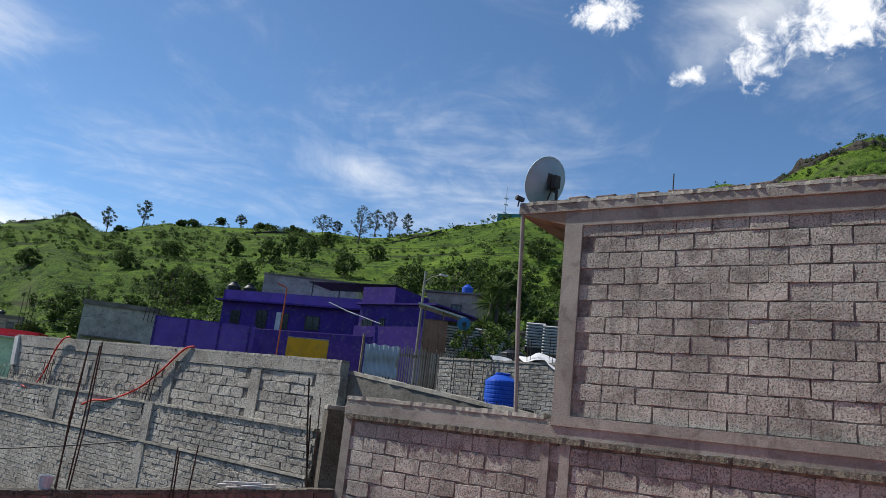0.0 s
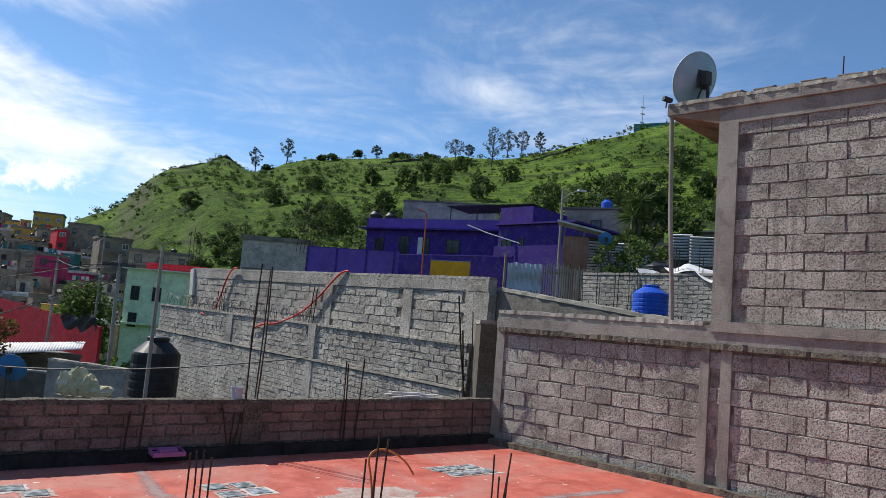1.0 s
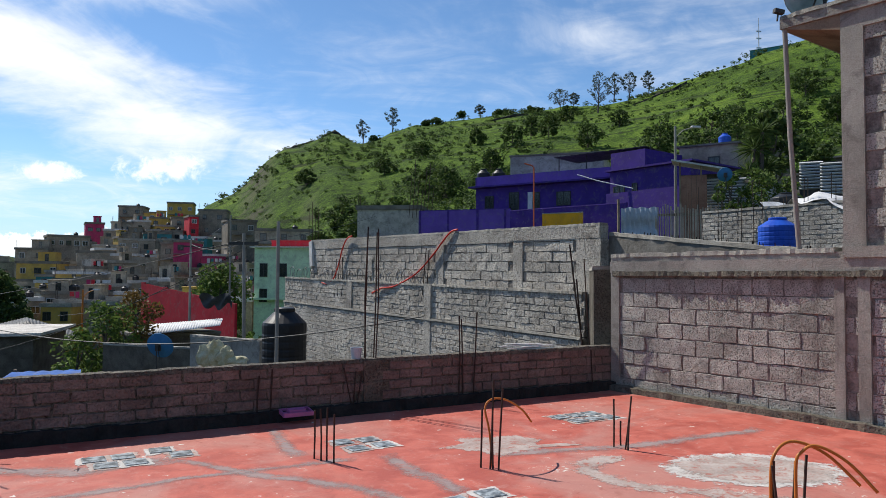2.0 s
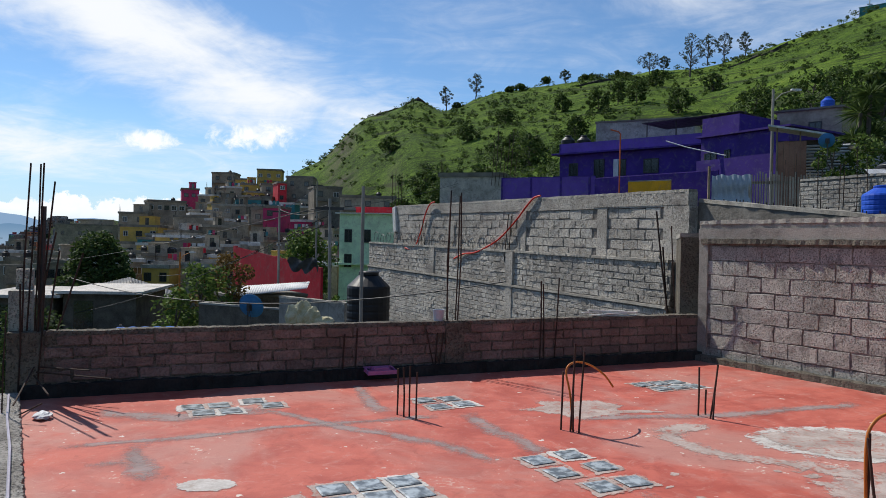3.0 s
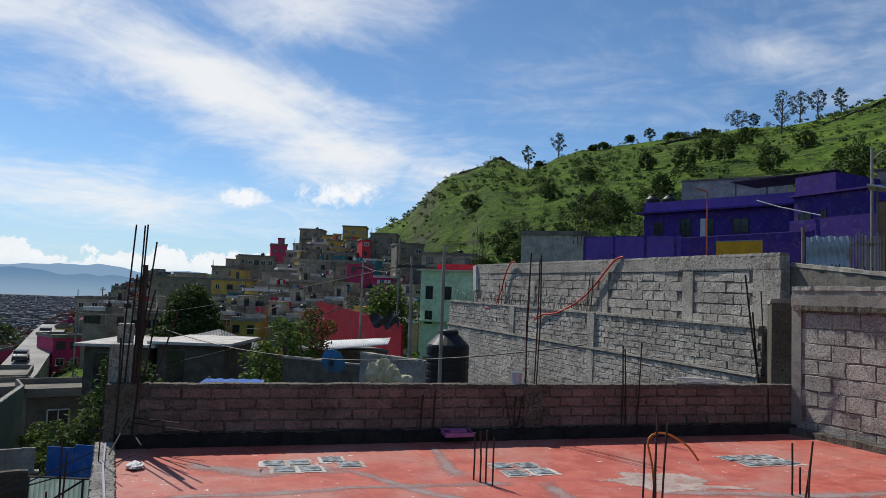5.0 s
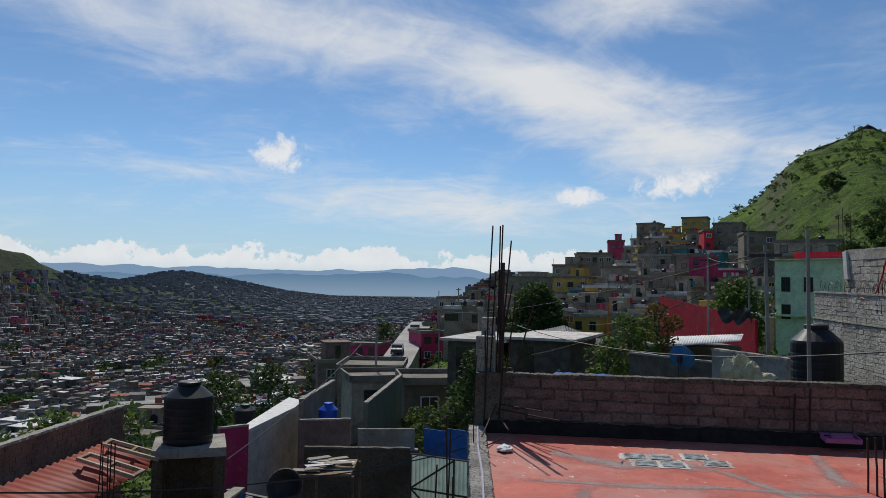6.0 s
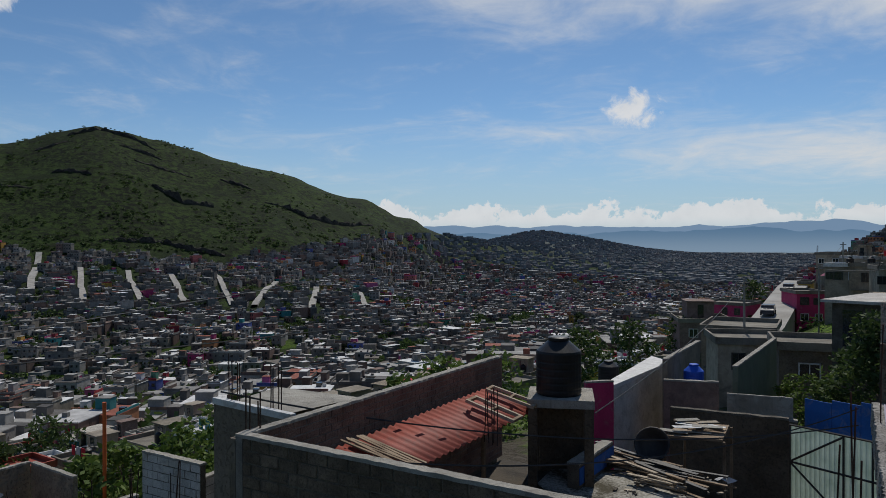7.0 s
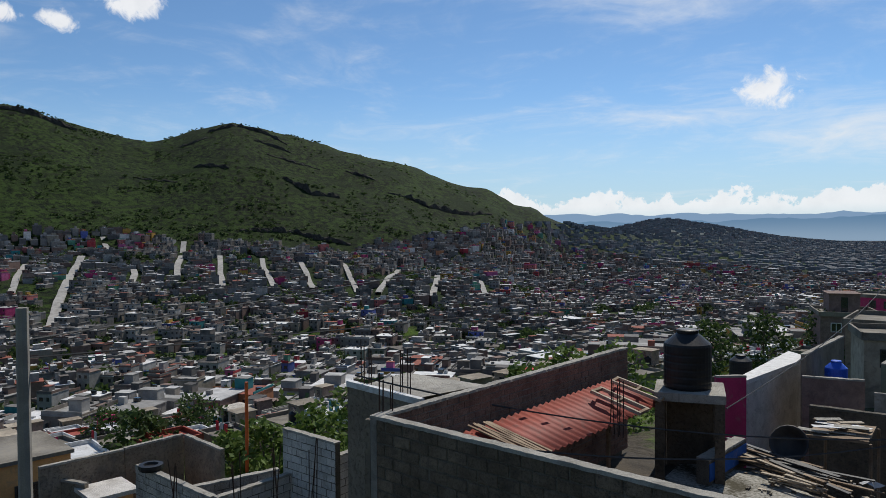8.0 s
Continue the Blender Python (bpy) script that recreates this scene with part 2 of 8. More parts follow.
POLE_GREY = surface("concrete_pole", (0.225, 0.209, 0.185), (0.330, 0.310, 0.271), 0.9, 2.0, 50, 0.3, 0.004)
# darker copy of the render: shade put into the colour of backlit walls
SHADED_RENDER = surface("shaded_render", (0.090, 0.070, 0.048), (0.170, 0.136, 0.097), 0.95, 0.8, 12, 0.7, 0.04, pit=0.4, dirt=(0.06, 0.052, 0.045), dirt_amount=0.5, streak=0.5)
RED_PAINT = paint("red_paint", (0.58, 0.022, 0.04))
PINK_PAINT = paint("magenta_paint", (0.50, 0.04, 0.14))
GREEN_PAINT = paint("mint_paint", (0.68, 0.85, 0.58))
YELLOW_PAINT = paint("ochre_paint", (0.62, 0.40, 0.09))
ORANGE_PAINT = paint("orange_paint", (0.80, 0.42, 0.17))
TEAL_PAINT = paint("teal_paint", (0.04, 0.22, 0.25))
GREY_RENDER = surface("grey_render", (0.164, 0.134, 0.099), (0.292, 0.245, 0.183), 0.95, 0.7, 9, 0.7, 0.05, pit=0.4, per=0.34, dirt=(0.13, 0.115, 0.1), dirt_amount=0.5, streak=0.4)
BLUE_SHEET = paint("blue_sheet", (0.02, 0.10, 0.36), 0.85)
RED_SHEET = paint("red_roof_sheet", (0.34, 0.07, 0.045), 0.7, dirt=(0.20, 0.09, 0.07), dirt_amount=0.5)
WHITE_CLOTH = paint("white_sheet", (0.72, 0.72, 0.72), 0.8)
PALE_SHEET = surface("pale_roof_sheet", (0.45, 0.45, 0.44), (0.66, 0.66, 0.65), 0.6, 1.0, 20, 0.2, 0.01, dirt=(0.3, 0.25, 0.2), dirt_amount=0.5)
ROOF_GREY = surface("roof_screed", (0.117, 0.103, 0.082), (0.254, 0.230, 0.187), 0.92, 0.5, 12, 0.3, 0.02, dirt=(0.2, 0.185, 0.17), dirt_amount=0.5)
# earth with the shadow over the yards painted into its base colour
SHADED_EARTH = surface("shaded_earth", (0.022, 0.018, 0.013), (0.075, 0.06, 0.042), 0.9, 0.8, 10, 0.8, 0.03)
MOSSY = surface("mossy_paving", (0.05, 0.042, 0.022), (0.40, 0.38, 0.33), 0.92, 0.55, 14, 0.5, 0.02, spread=(0.44, 0.62))
BARK = surface("bark", (0.07, 0.055, 0.045), (0.16, 0.13, 0.11), 0.95, 3.0, 30, 0.6, 0.02)


def leaf_mat(name, a, b):
    m = bpy.data.materials.new(name)
    k = Net(nodes_of(m))
    geo = k.n("ShaderNodeNewGeometry")
    col = k.mix(geo.outputs["Random Per Island"], a, b)
    bs = k.n("ShaderNodeBsdfPrincipled")
    k.put(bs.inputs["Base Color"], col)
    bs.inputs["Roughness"].default_value = 0.75
    bs.inputs["Specular IOR Level"].default_value = 0.25
    tr = k.n("ShaderNodeBsdfTranslucent")
    k.put(tr.inputs[0], col)
    mx = k.n("ShaderNodeMixShader")
    mx.inputs[0].default_value = 0.3
    k.put(mx.inputs[1], bs.outputs[0]), k.put(mx.inputs[2], tr.outputs[0])
    o = k.n("ShaderNodeOutputMaterial")
    k.put(o.inputs[0], mx.outputs[0])
    return m


LEAF = leaf_mat("leaves", (0.030, 0.055, 0.016), (0.085, 0.125, 0.035))
LEAF_HILL = leaf_mat("hillside_leaves", (0.026, 0.050, 0.012), (0.105, 0.155, 0.036))
LEAF_BRIGHT = leaf_mat("fresh_leaves", (0.06, 0.11, 0.02), (0.15, 0.21, 0.05))
LEAF_GREY = leaf_mat("eucalyptus_leaves", (0.055, 0.07, 0.045), (0.11, 0.13, 0.09))
LEAF_WARM = leaf_mat("rusty_leaves", (0.10, 0.06, 0.02), (0.20, 0.13, 0.04))


def ground_material():
    m = bpy.data.materials.new("hillside_grass")
    k = Net(nodes_of(m))
    pos = k.n("ShaderNodeNewGeometry").outputs["Position"]
    nrm = k.n("ShaderNodeNewGeometry").outputs["Normal"]
    broad, mid, fine_n = k.noise(pos, 0.012, 5, 0.6, 0.6), k.noise(pos, 0.09, 6, 0.68, 0.8), k.noise(pos, 0.7, 5, 0.7)
    stretch = k.n("ShaderNodeMapping")
    k.put(stretch.inputs[0], pos)
    stretch.inputs["Scale"].default_value = (0.02, 0.02, 0.34)
    ledge = k.noise(stretch.outputs[0], 1.0, 5, 0.62, 0.4)
    f = k.math("ADD", k.math("MULTIPLY", broad, 0.4), k.math("ADD", k.math("MULTIPLY", mid, 0.35), k.math("MULTIPLY", fine_n, 0.25)))
    tuft = k.noise(pos, 1.9, 4, 0.7, 0.5)
    f = k.math("ADD", k.math("MULTIPLY", f, 0.62), k.math("MULTIPLY", tuft, 0.38))
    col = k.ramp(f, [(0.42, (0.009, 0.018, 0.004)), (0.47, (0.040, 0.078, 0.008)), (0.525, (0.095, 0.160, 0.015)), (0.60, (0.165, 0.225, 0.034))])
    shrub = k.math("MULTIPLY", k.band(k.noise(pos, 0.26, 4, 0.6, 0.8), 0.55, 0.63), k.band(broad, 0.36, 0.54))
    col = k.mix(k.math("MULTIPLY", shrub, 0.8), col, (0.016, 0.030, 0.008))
    # far scrub with its speckle, darkened overall: cloud shade put into the colour
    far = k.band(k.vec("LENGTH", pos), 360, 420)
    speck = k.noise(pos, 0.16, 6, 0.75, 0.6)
    shaded_slope = k.mix(k.band(k.math("ADD", k.math("MULTIPLY", f, 0.5), k.math("MULTIPLY", speck, 0.5)), 0.44, 0.56), (0.001, 0.003, 0.001), (0.032, 0.057, 0.010))
    shaded_slope = k.mix(k.band(k.noise(pos, 0.010, 4, 0.6, 0.5), 0.50, 0.66), shaded_slope, (0.012, 0.022, 0.006))
    col = k.mix(far, col, shaded_slope)
    # haze painted into the ground: it turns pale blue-grey beyond about 1.2 km
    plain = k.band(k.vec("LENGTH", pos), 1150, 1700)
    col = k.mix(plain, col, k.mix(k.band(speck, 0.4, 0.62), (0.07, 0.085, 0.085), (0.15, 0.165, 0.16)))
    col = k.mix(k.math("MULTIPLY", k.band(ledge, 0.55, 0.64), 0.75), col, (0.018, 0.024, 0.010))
    near = k.math("MULTIPLY", k.band(k.vec("LENGTH", pos), 75, 40), k.band(mid, 0.62, 0.50))
    col = k.mix(near, col, k.mix(fine_n, (0.045, 0.036, 0.026), (0.10, 0.085, 0.065)))
    steep = k.n("ShaderNodeSeparateXYZ")
    k.put(steep.inputs[0], nrm)
    rock = k.math("MULTIPLY", k.band(steep.outputs[2], 0.80, 0.62), k.band(mid, 0.40, 0.55))
    col = k.mix(rock, col, (0.085, 0.075, 0.058))
    bs = k.n("ShaderNodeBsdfPrincipled")
    k.put(bs.inputs["Base Color"], col)
    bs.inputs["Roughness"].default_value = 0.95
    bs.inputs["Specular IOR Level"].default_value = 0.1
    bp = k.n("ShaderNodeBump")
    bp.inputs["Strength"].default_value, bp.inputs["Distance"].default_value = 0.9, 1.4
    k.put(bp.inputs["Height"], k.math("ADD", mid, k.math("ADD", k.math("MULTIPLY", fine_n, 0.4), k.math("MULTIPLY", tuft, 0.22))))
    k.put(bs.inputs["Normal"], bp.outputs[0])
    o = k.n("ShaderNodeOutputMaterial")
    k.put(o.inputs[0], bs.outputs[0])
    return m


GRASS = ground_material()


def red_floor_material():
    m = bpy.data.materials.new("red_roof_paint")
    k = Net(nodes_of(m))
    pos = k.n("ShaderNodeNewGeometry").outputs["Position"]
    broad, mid, fine_n = k.noise(pos, 0.55, 6, 0.62, 0.8), k.noise(pos, 2.4, 6, 0.66, 0.6), k.noise(pos, 22, 5, 0.7)
    col = k.mix(k.band(mid, 0.34, 0.66), (0.37, 0.075, 0.052), (0.51, 0.130, 0.092))
    col = k.mix(k.math("MULTIPLY", k.band(broad, 0.46, 0.64), 0.75), col, (0.44, 0.215, 0.175))
    scuff = k.noise(pos, 5.5, 7, 0.75, 1.2)
    col = k.mix(k.math("MULTIPLY", k.band(scuff, 0.52, 0.68), 0.45), col, (0.50, 0.27, 0.22))
    col = k.mix(k.math("MULTIPLY", k.band(scuff, 0.44, 0.32), 0.5), col, (0.26, 0.06, 0.045))
    chip = k.math("MULTIPLY", k.band(k.math("ADD", k.math("MULTIPLY", fine_n, 0.45), k.math("MULTIPLY", mid, 0.55)), 0.595, 0.625), k.band(broad, 0.46, 0.58))
    col = k.mix(chip, col, (0.60, 0.53, 0.46))
    specks = k.band(k.noise(pos, 9, 3, 0.5), 0.70, 0.73)
    col = k.mix(specks, col, (0.62, 0.56, 0.50))
    col = k.mix(k.math("MULTIPLY", k.band(k.noise(pos, 1.1, 5, 0.7, 1.4), 0.60, 0.70), 0.5), col, (0.27, 0.09, 0.065))
    bs = k.n("ShaderNodeBsdfPrincipled")
    k.put(bs.inputs["Base Color"], col)
    k.put(bs.inputs["Roughness"], k.math("ADD", 0.55, k.math("MULTIPLY", mid, 0.35)))
    bs.inputs["Specular IOR Level"].default_value = 0.3
    bp = k.n("ShaderNodeBump")
    bp.inputs["Strength"].default_value, bp.inputs["Distance"].default_value = 0.35, 0.01
    k.put(bp.inputs["Height"], k.math("ADD", mid, fine_n))
    k.put(bs.inputs["Normal"], bp.outputs[0])
    o = k.n("ShaderNodeOutputMaterial")
    k.put(o.inputs[0], bs.outputs[0])
    return m


RED_FLOOR = red_floor_material()


def glass_mat(name, tint, rough):
    m = bpy.data.materials.new(name)
    k = Net(nodes_of(m))
    pos = k.n("ShaderNodeNewGeometry").outputs["Position"]
    n1 = k.noise(pos, 14, 4, 0.6)
    bs = k.n("ShaderNodeBsdfPrincipled")
    # pale clouding of the base colour stands in for cloudy reflections in the glass
    k.put(bs.inputs["Base Color"], k.mix(k.band(n1, 0.40, 0.62), tuple(c * 0.4 for c in tint), tuple(min(1.0, c * 1.35) for c in tint)))
    bs.inputs["Roughness"].default_value = rough
    bs.inputs["Specular IOR Level"].default_value = 0.6
    bp = k.n("ShaderNodeBump")
    bp.inputs["Strength"].default_value, bp.inputs["Distance"].default_value = 0.25, 0.004
    k.put(bp.inputs["Height"], n1)
    k.put(bs.inputs["Normal"], bp.outputs[0])
    o = k.n("ShaderNodeOutputMaterial")
    k.put(o.inputs[0], bs.outputs[0])
    return m


GLASS_BLOCK = glass_mat("glass_block", (0.30, 0.33, 0.34), 0.35)
PANE = glass_mat("window_glass", (0.03, 0.035, 0.04), 0.1)

# ---- mesh building ----


class Shape:
    """Collects vertices and faces of one mesh; m is the frame in which the next pieces are given."""

    def __init__(self, m=None):
        self.v, self.f, self.k, self.m = [], [], [], m or Matrix()

    def add(self, verts, faces, mat=0):
        o = len(self.v)
        m = self.m
        self.v += [(m @ Vector(p))[:] for p in verts]
        self.f += [tuple(o + i for i in q) for q in faces]
        self.k += [mat] * len(faces)
        return self

    def box(self, x0, y0, z0, x1, y1, z1, mat=0, bottom=True):
        v = [(x0, y0, z0), (x1, y0, z0), (x1, y1, z0), (x0, y1, z0), (x0, y0, z1), (x1, y0, z1), (x1, y1, z1), (x0, y1, z1)]
        q = [(4, 5, 6, 7), (0, 1, 5, 4), (1, 2, 6, 5), (2, 3, 7, 6), (3, 0, 4, 7)]
        return self.add(v, q + [(3, 2, 1, 0)] if bottom else q, mat)

    def worn(self, x0, y0, z0, x1, y1, z1, c, jit=0.0, rng=random, mat=0):
        """A block standing out towards -y with chamfered, slightly uneven front edges."""
        j = lambda: rng.uniform(-jit, jit)
        xm, zm = (x0 + x1) / 2 + j() * 3, (z0 + z1) / 2 + j() * 2
        rim = [(x0 + j(), z0 + j()), (xm, z0 + j() * 0.8), (x1 + j(), z0 + j()), (x1 + j() * 0.8, zm), (x1 + j(), z1 + j()), (xm, z1 + j() * 0.8), (x0 + j(), z1 + j()), (x0 + j() * 0.8, zm)]
        t = j() * 0.4
        a = [(x, y0 + c, z) for x, z in rim]
        b = [(x + (c if x < xm - 0.01 else -c if x > xm + 0.01 else 0), y0 + t + j() * 0.4, z + (c if z < zm - 0.01 else -c if z > zm + 0.01 else 0)) for x, z in rim]
        d = [(x, y1, z) for x, z in rim]
        q = [tuple(range(8, 16))]
        for i in range(8):
            k = (i + 1) % 8
            q += [(i, k, 8 + k, 8 + i), (16 + i, 16 + k, k, i)]
        return self.add(a + b + d, q, mat)

    def tube(self, pts, r, n=6, mat=0, r1=None):
        """A round bar through the points."""
        pts = [Vector(p) for p in pts]
        rings, faces = [], []
        side = None
        for i, p in enumerate(pts):
            d = (pts[min(i + 1, len(pts) - 1)] - pts[max(i - 1, 0)]).normalized()
            if side is None:
                side = d.cross(Vector((0.3, 0.2, 1)) if abs(d.z) < 0.9 else Vector((1, 0.1, 0))).normalized()
            side = (side - d * side.dot(d)).normalized()
            other = d.cross(side)
            rr = r if r1 is None else r + (r1 - r) * i / (len(pts) - 1)
            rings += [p + (side * math.cos(2 * math.pi * k / n) + other * math.sin(2 * math.pi * k / n)) * rr for k in range(n)]
        for i in range(len(pts) - 1):
            faces += [(i * n + k, i * n + (k + 1) % n, (i + 1) * n + (k + 1) % n, (i + 1) * n + k) for k in range(n)]
        faces += [tuple(range(n))[::-1], tuple(range((len(pts) - 1) * n, len(pts) * n))]
        return self.add(rings, faces, mat)

    def lathe(self, prof, n=20, mat=0, centre=(0, 0, 0)):
        """Turned body from (radius, height) rows."""
        c = Vector(centre)
        v = [c + Vector((r * math.cos(2 * math.pi * k / n), r * math.sin(2 * math.pi * k / n), z)) for r, z in prof for k in range(n)]
        f = [(i * n + k, i * n + (k + 1) % n, (i + 1) * n + (k + 1) % n, (i + 1) * n + k) for i in range(len(prof) - 1) for k in range(n)]
        f += [tuple(range(n))[::-1], tuple(range((len(prof) - 1) * n, len(prof) * n))]
        return self.add(v, f, mat)

    def mesh(self, name, mats, smooth=False):
        me = bpy.data.meshes.new(name)
        me.from_pydata(self.v, [], self.f)
        for m in mats if isinstance(mats, (list, tuple)) else [mats]:
            me.materials.append(m)
        if any(self.k):
            me.polygons.foreach_set("material_index", self.k)
        if smooth:
            me.polygons.foreach_set("use_smooth", [True] * len(self.f))
        me.update()
        return me


def part(name, shape, mats, parent=None, label="", smooth=False):
    ob = new(name, shape.mesh(name, mats, smooth))
    if parent:
        ob.parent = parent
    return tagged(ob, label)


def thing(name, m, label, category, group="", kind=""):
    ob = new(name)
    ob.matrix_world = m
    return tagged(ob, label, category, group, kind)


# ---- the ground ----
# bearing: heights at 15, 40, 90, 180, 350 and 700 m, then the crest's distance and its height in degrees
SLOPES = {
    -150: (-5, -10, -18, -30, -40, -40, 1000, 3), -125: (-6, -12, -22, -38, -54, -18, 1000, 6), -98: (-7, -12, -24, -42, -57, -15, 1050, 9.0),
    -89: (-7, -12, -24, -42, -57, -15, 1080, 7.0), -83: (-7, -12, -24, -42, -57, -15, 1080, 8.7), -71: (-7, -11, -22, -40, -57, -20, 1080, 5.9), -64: (-7, -11, -21, -38, -56, -36, 1110, 3.4),
    -60: (-7, -10, -20, -36, -54, -50, 1150, 1.9), -57: (-7, -10, -19, -34, -53, -61, 1300, 0.6), -50: (-7, -9.5, -17, -30, -50, -62, 2000, 0.9), -38: (-7, -8.5, -14, -24, -42, -60, 2300, -0.9),
    -27: (-7, -8, -9, -6.6, -22, -50, 2300, -1.0), -20: (-7, -7.5, -8.5, -7, -25, -40, 2300, -1.0), -16: (-7, -7, -8.5, -5, -5, -30, 2300, -1.0),
}
HILL = {
    -11: (-6, -7, -10, -2, 345, 4.0), -7.4: (-6, -7, -9, 0, 335, 6.2), -3: (-5.5, -6, -7, 9, 330, 10.3), 0.7: (-5, -5, -2, 18, 330, 11.6), 2.4: (-5, -5, -1.5, 19, 332, 10.8), 7: (-4, -2.5, 4, 23, 340, 12.0),
    20: (-3.5, 0, 9, 31, 340, 13.6), 37: (-3.5, 1, 13, 38, 320, 17.0), 50: (-3.5, 1.5, 14, 40, 300, 19.0), 60: (-3.5, 2, 15, 44, 275, 22.4), 95: (-4, 1, 12, 38, 260, 18), 150: (-4, -2, 4, 12, 320, 6),
}


def slope_line(b):
    if b in SLOPES:
        row = SLOPES[b]
        rs, zs = [0, 15, 40, 90, 180, 350, 700], [-6, *row[:6]]
    else:
        row = HILL[b]
        rs, zs = [0, 15, 40, 90, 180], [-4, *row[:4]]
    far, top = row[-2], 1.6 + row[-2] * math.tan(radians(row[-1]))
    rs.append(far), zs.append(top)
    if top > -20:
        rs += [far * 1.18, far * 1.8, 5200]
        zs += [top * 0.72 - 4, min(-30, top * 0.2), -62]
    else:
        rs.append(5200), zs.append(-66)
    return np.array(rs, float), np.array(zs, float)


LINES = [(b, *slope_line(b)) for b in sorted([*SLOPES, *HILL])]
LINES = [(LINES[-1][0] - 360, *LINES[-1][1:])] + LINES + [(LINES[0][0] + 360, *LINES[0][1:])]


def ground_at(bearing, r):
    b = (bearing + 180) % 360 - 180
    for (b0, r0, z0), (b1, r1, z1) in zip(LINES, LINES[1:]):
        if b0 <= b <= b1:
            s = (b - b0) / (b1 - b0)
            s = s * s * (3 - 2 * s) * 0.5 + s * 0.5
            return float(np.interp(r, r0, z0) * (1 - s) + np.interp(r, r1, z1) * s)
    return 0.0


def relief(x, y, r):
    k = min(max((r - 90) / 160, 0), 1) * (0.25 if r > 1400 else 1)
    p = Vector((x, y, 0))
    return k * (noise.noise(p * 0.013) * 5 + noise.noise(p * 0.045) * 2.0 + noise.noise(p * 0.15) * 0.7) + (58 * math.exp(-((x + 259) ** 2 + (y - 596) ** 2) / 8500) if 400 < r < 900 else 0)


def ground_xy(x, y):
    r = math.hypot(x, y)
    return ground_at(math.degrees(math.atan2(x, y)), r) + relief(x, y, r)


def build_ground():
    bearings = list(np.arange(-106, 66, 0.5)) + list(np.arange(66, 254, 4.0))
    rings = [0.0] + list(np.geomspace(6, 5200, 150))
    verts, faces = [], []
    n = len(bearings)
    for r in rings:
        for b in bearings:
            v = heading(b)
            x, y = v.x * r, v.y * r
            verts.append((x, y, ground_at(b, r) + relief(x, y, r)))
    for i in range(len(rings) - 1):
        for j in range(n):
            k = (j + 1) % n
            faces.append((i * n + j, (i + 1) * n + j, (i + 1) * n + k, i * n + k)[::-1])
    s = Shape()
    s.v, s.f, s.k = verts, faces, [0] * len(faces)
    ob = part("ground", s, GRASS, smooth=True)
    tagged(ob, "green grassy hillsides falling to a wide valley floor", "ground", kind="structure")


build_ground()


def outcrop(line, tall, seed, deep=6.0, step=2.5):
    """A broken ledge of dark rock standing out of the slope along (bearing, distance) points."""
    pts_ = [P(b_, r_, 0) for b_, r_ in line]
    run_ = []
    for a_, b_ in zip(pts_, pts_[1:]):
        k_ = max(2, int((b_ - a_).length / step))
        run_ += [a_.lerp(b_, i_ / k_) for i_ in range(k_)]
    run_.append(pts_[-1])
    v_, n_ = [], len(run_)
    for i_, p in enumerate(run_):
        out_ = -p.normalized()
        end_ = math.sin(math.pi * min(max(i_ / (n_ - 1), 0.04), 0.96)) ** 0.5
        h_ = tall * end_ * (0.6 + 0.7 * noise.noise(Vector((i_ * 0.31, seed, 0))) + 0.35 * noise.noise(Vector((i_ * 1.3, seed, 5))))
        w_ = 1.2 * noise.noise(Vector((i_ * 0.45, seed, 9)))
        for d_, up_ in ((1.6 + w_, -2.5), (1.1 + w_, 0.3 * h_), (0.2 + w_ * 0.7, 0.75 * h_), (-0.5 + w_ * 0.5, h_), (-0.45 * deep, 0.85 * h_), (-deep, -2.5)):
            q = p + out_ * d_
            v_.append((q.x, q.y, ground_xy(p.x, p.y) + up_ + (0.25 * tall * noise.noise(Vector((i_ * 0.9, d_, seed))) if 0 < up_ < h_ else 0)))
    sh = Shape()
    sh.add(v_, [(6 * i_ + k_, 6 * i_ + 6 + k_, 6 * i_ + 7 + k_, 6 * i_ + 1 + k_)[::-1] for i_ in range(n_ - 1) for k_ in range(5)])
    tagged(part("rock_outcrop", sh, ROCK), "ledge of dark broken rock on the green slope", "rock", "rock ledges", kind="structure")


for i, (line, tall) in enumerate((
        ([(-84.8, 1040), (-82.4, 1050), (-80.5, 1040), (-79, 1020)], 7), ([(-85.8, 920), (-84.6, 908), (-83.3, 893)], 6), ([(-79.3, 888), (-77.2, 857), (-75.0, 858)], 8),
        ([(-71.2, 904), (-68.0, 886), (-65.5, 915), (-63.0, 955)], 8), ([(-82.6, 738), (-78.5, 745), (-76.4, 732), (-74.2, 722)], 7), ([(-99, 1028), (-96.2, 1022), (-93.6, 1026)], 9),
        ([(-81.5, 1002), (-78.6, 990)], 5), ([(-86.8, 1010), (-84.7, 1018)], 5), ([(-90, 900), (-87, 880)], 3), ([(-74.5, 960), (-72, 950)], 4), ([(-80.5, 962), (-78.0, 955), (-76.5, 950)], 4),
        ([(47.5, 292), (52, 286), (56, 272), (61, 262), (66, 262)], 3.2), ([(-3.0, 322), (-1, 324), (1.0, 324), (2.0, 328)], 1.9), ([(13, 300), (16, 303)], 1.0), ([(24, 300), (28, 305)], 1.2))):
    outcrop(line, tall, 3.7 * i, 6.0 if line[0][1] > 500 else 3.0, 2.5 if line[0][1] > 500 else 0.9)

# ---- the roof terrace ----
A, B = Vector((-3.62, 7.28, 0)), Vector((4.25, 10.32, 0))      # parapet's inner foot, from corner to corner
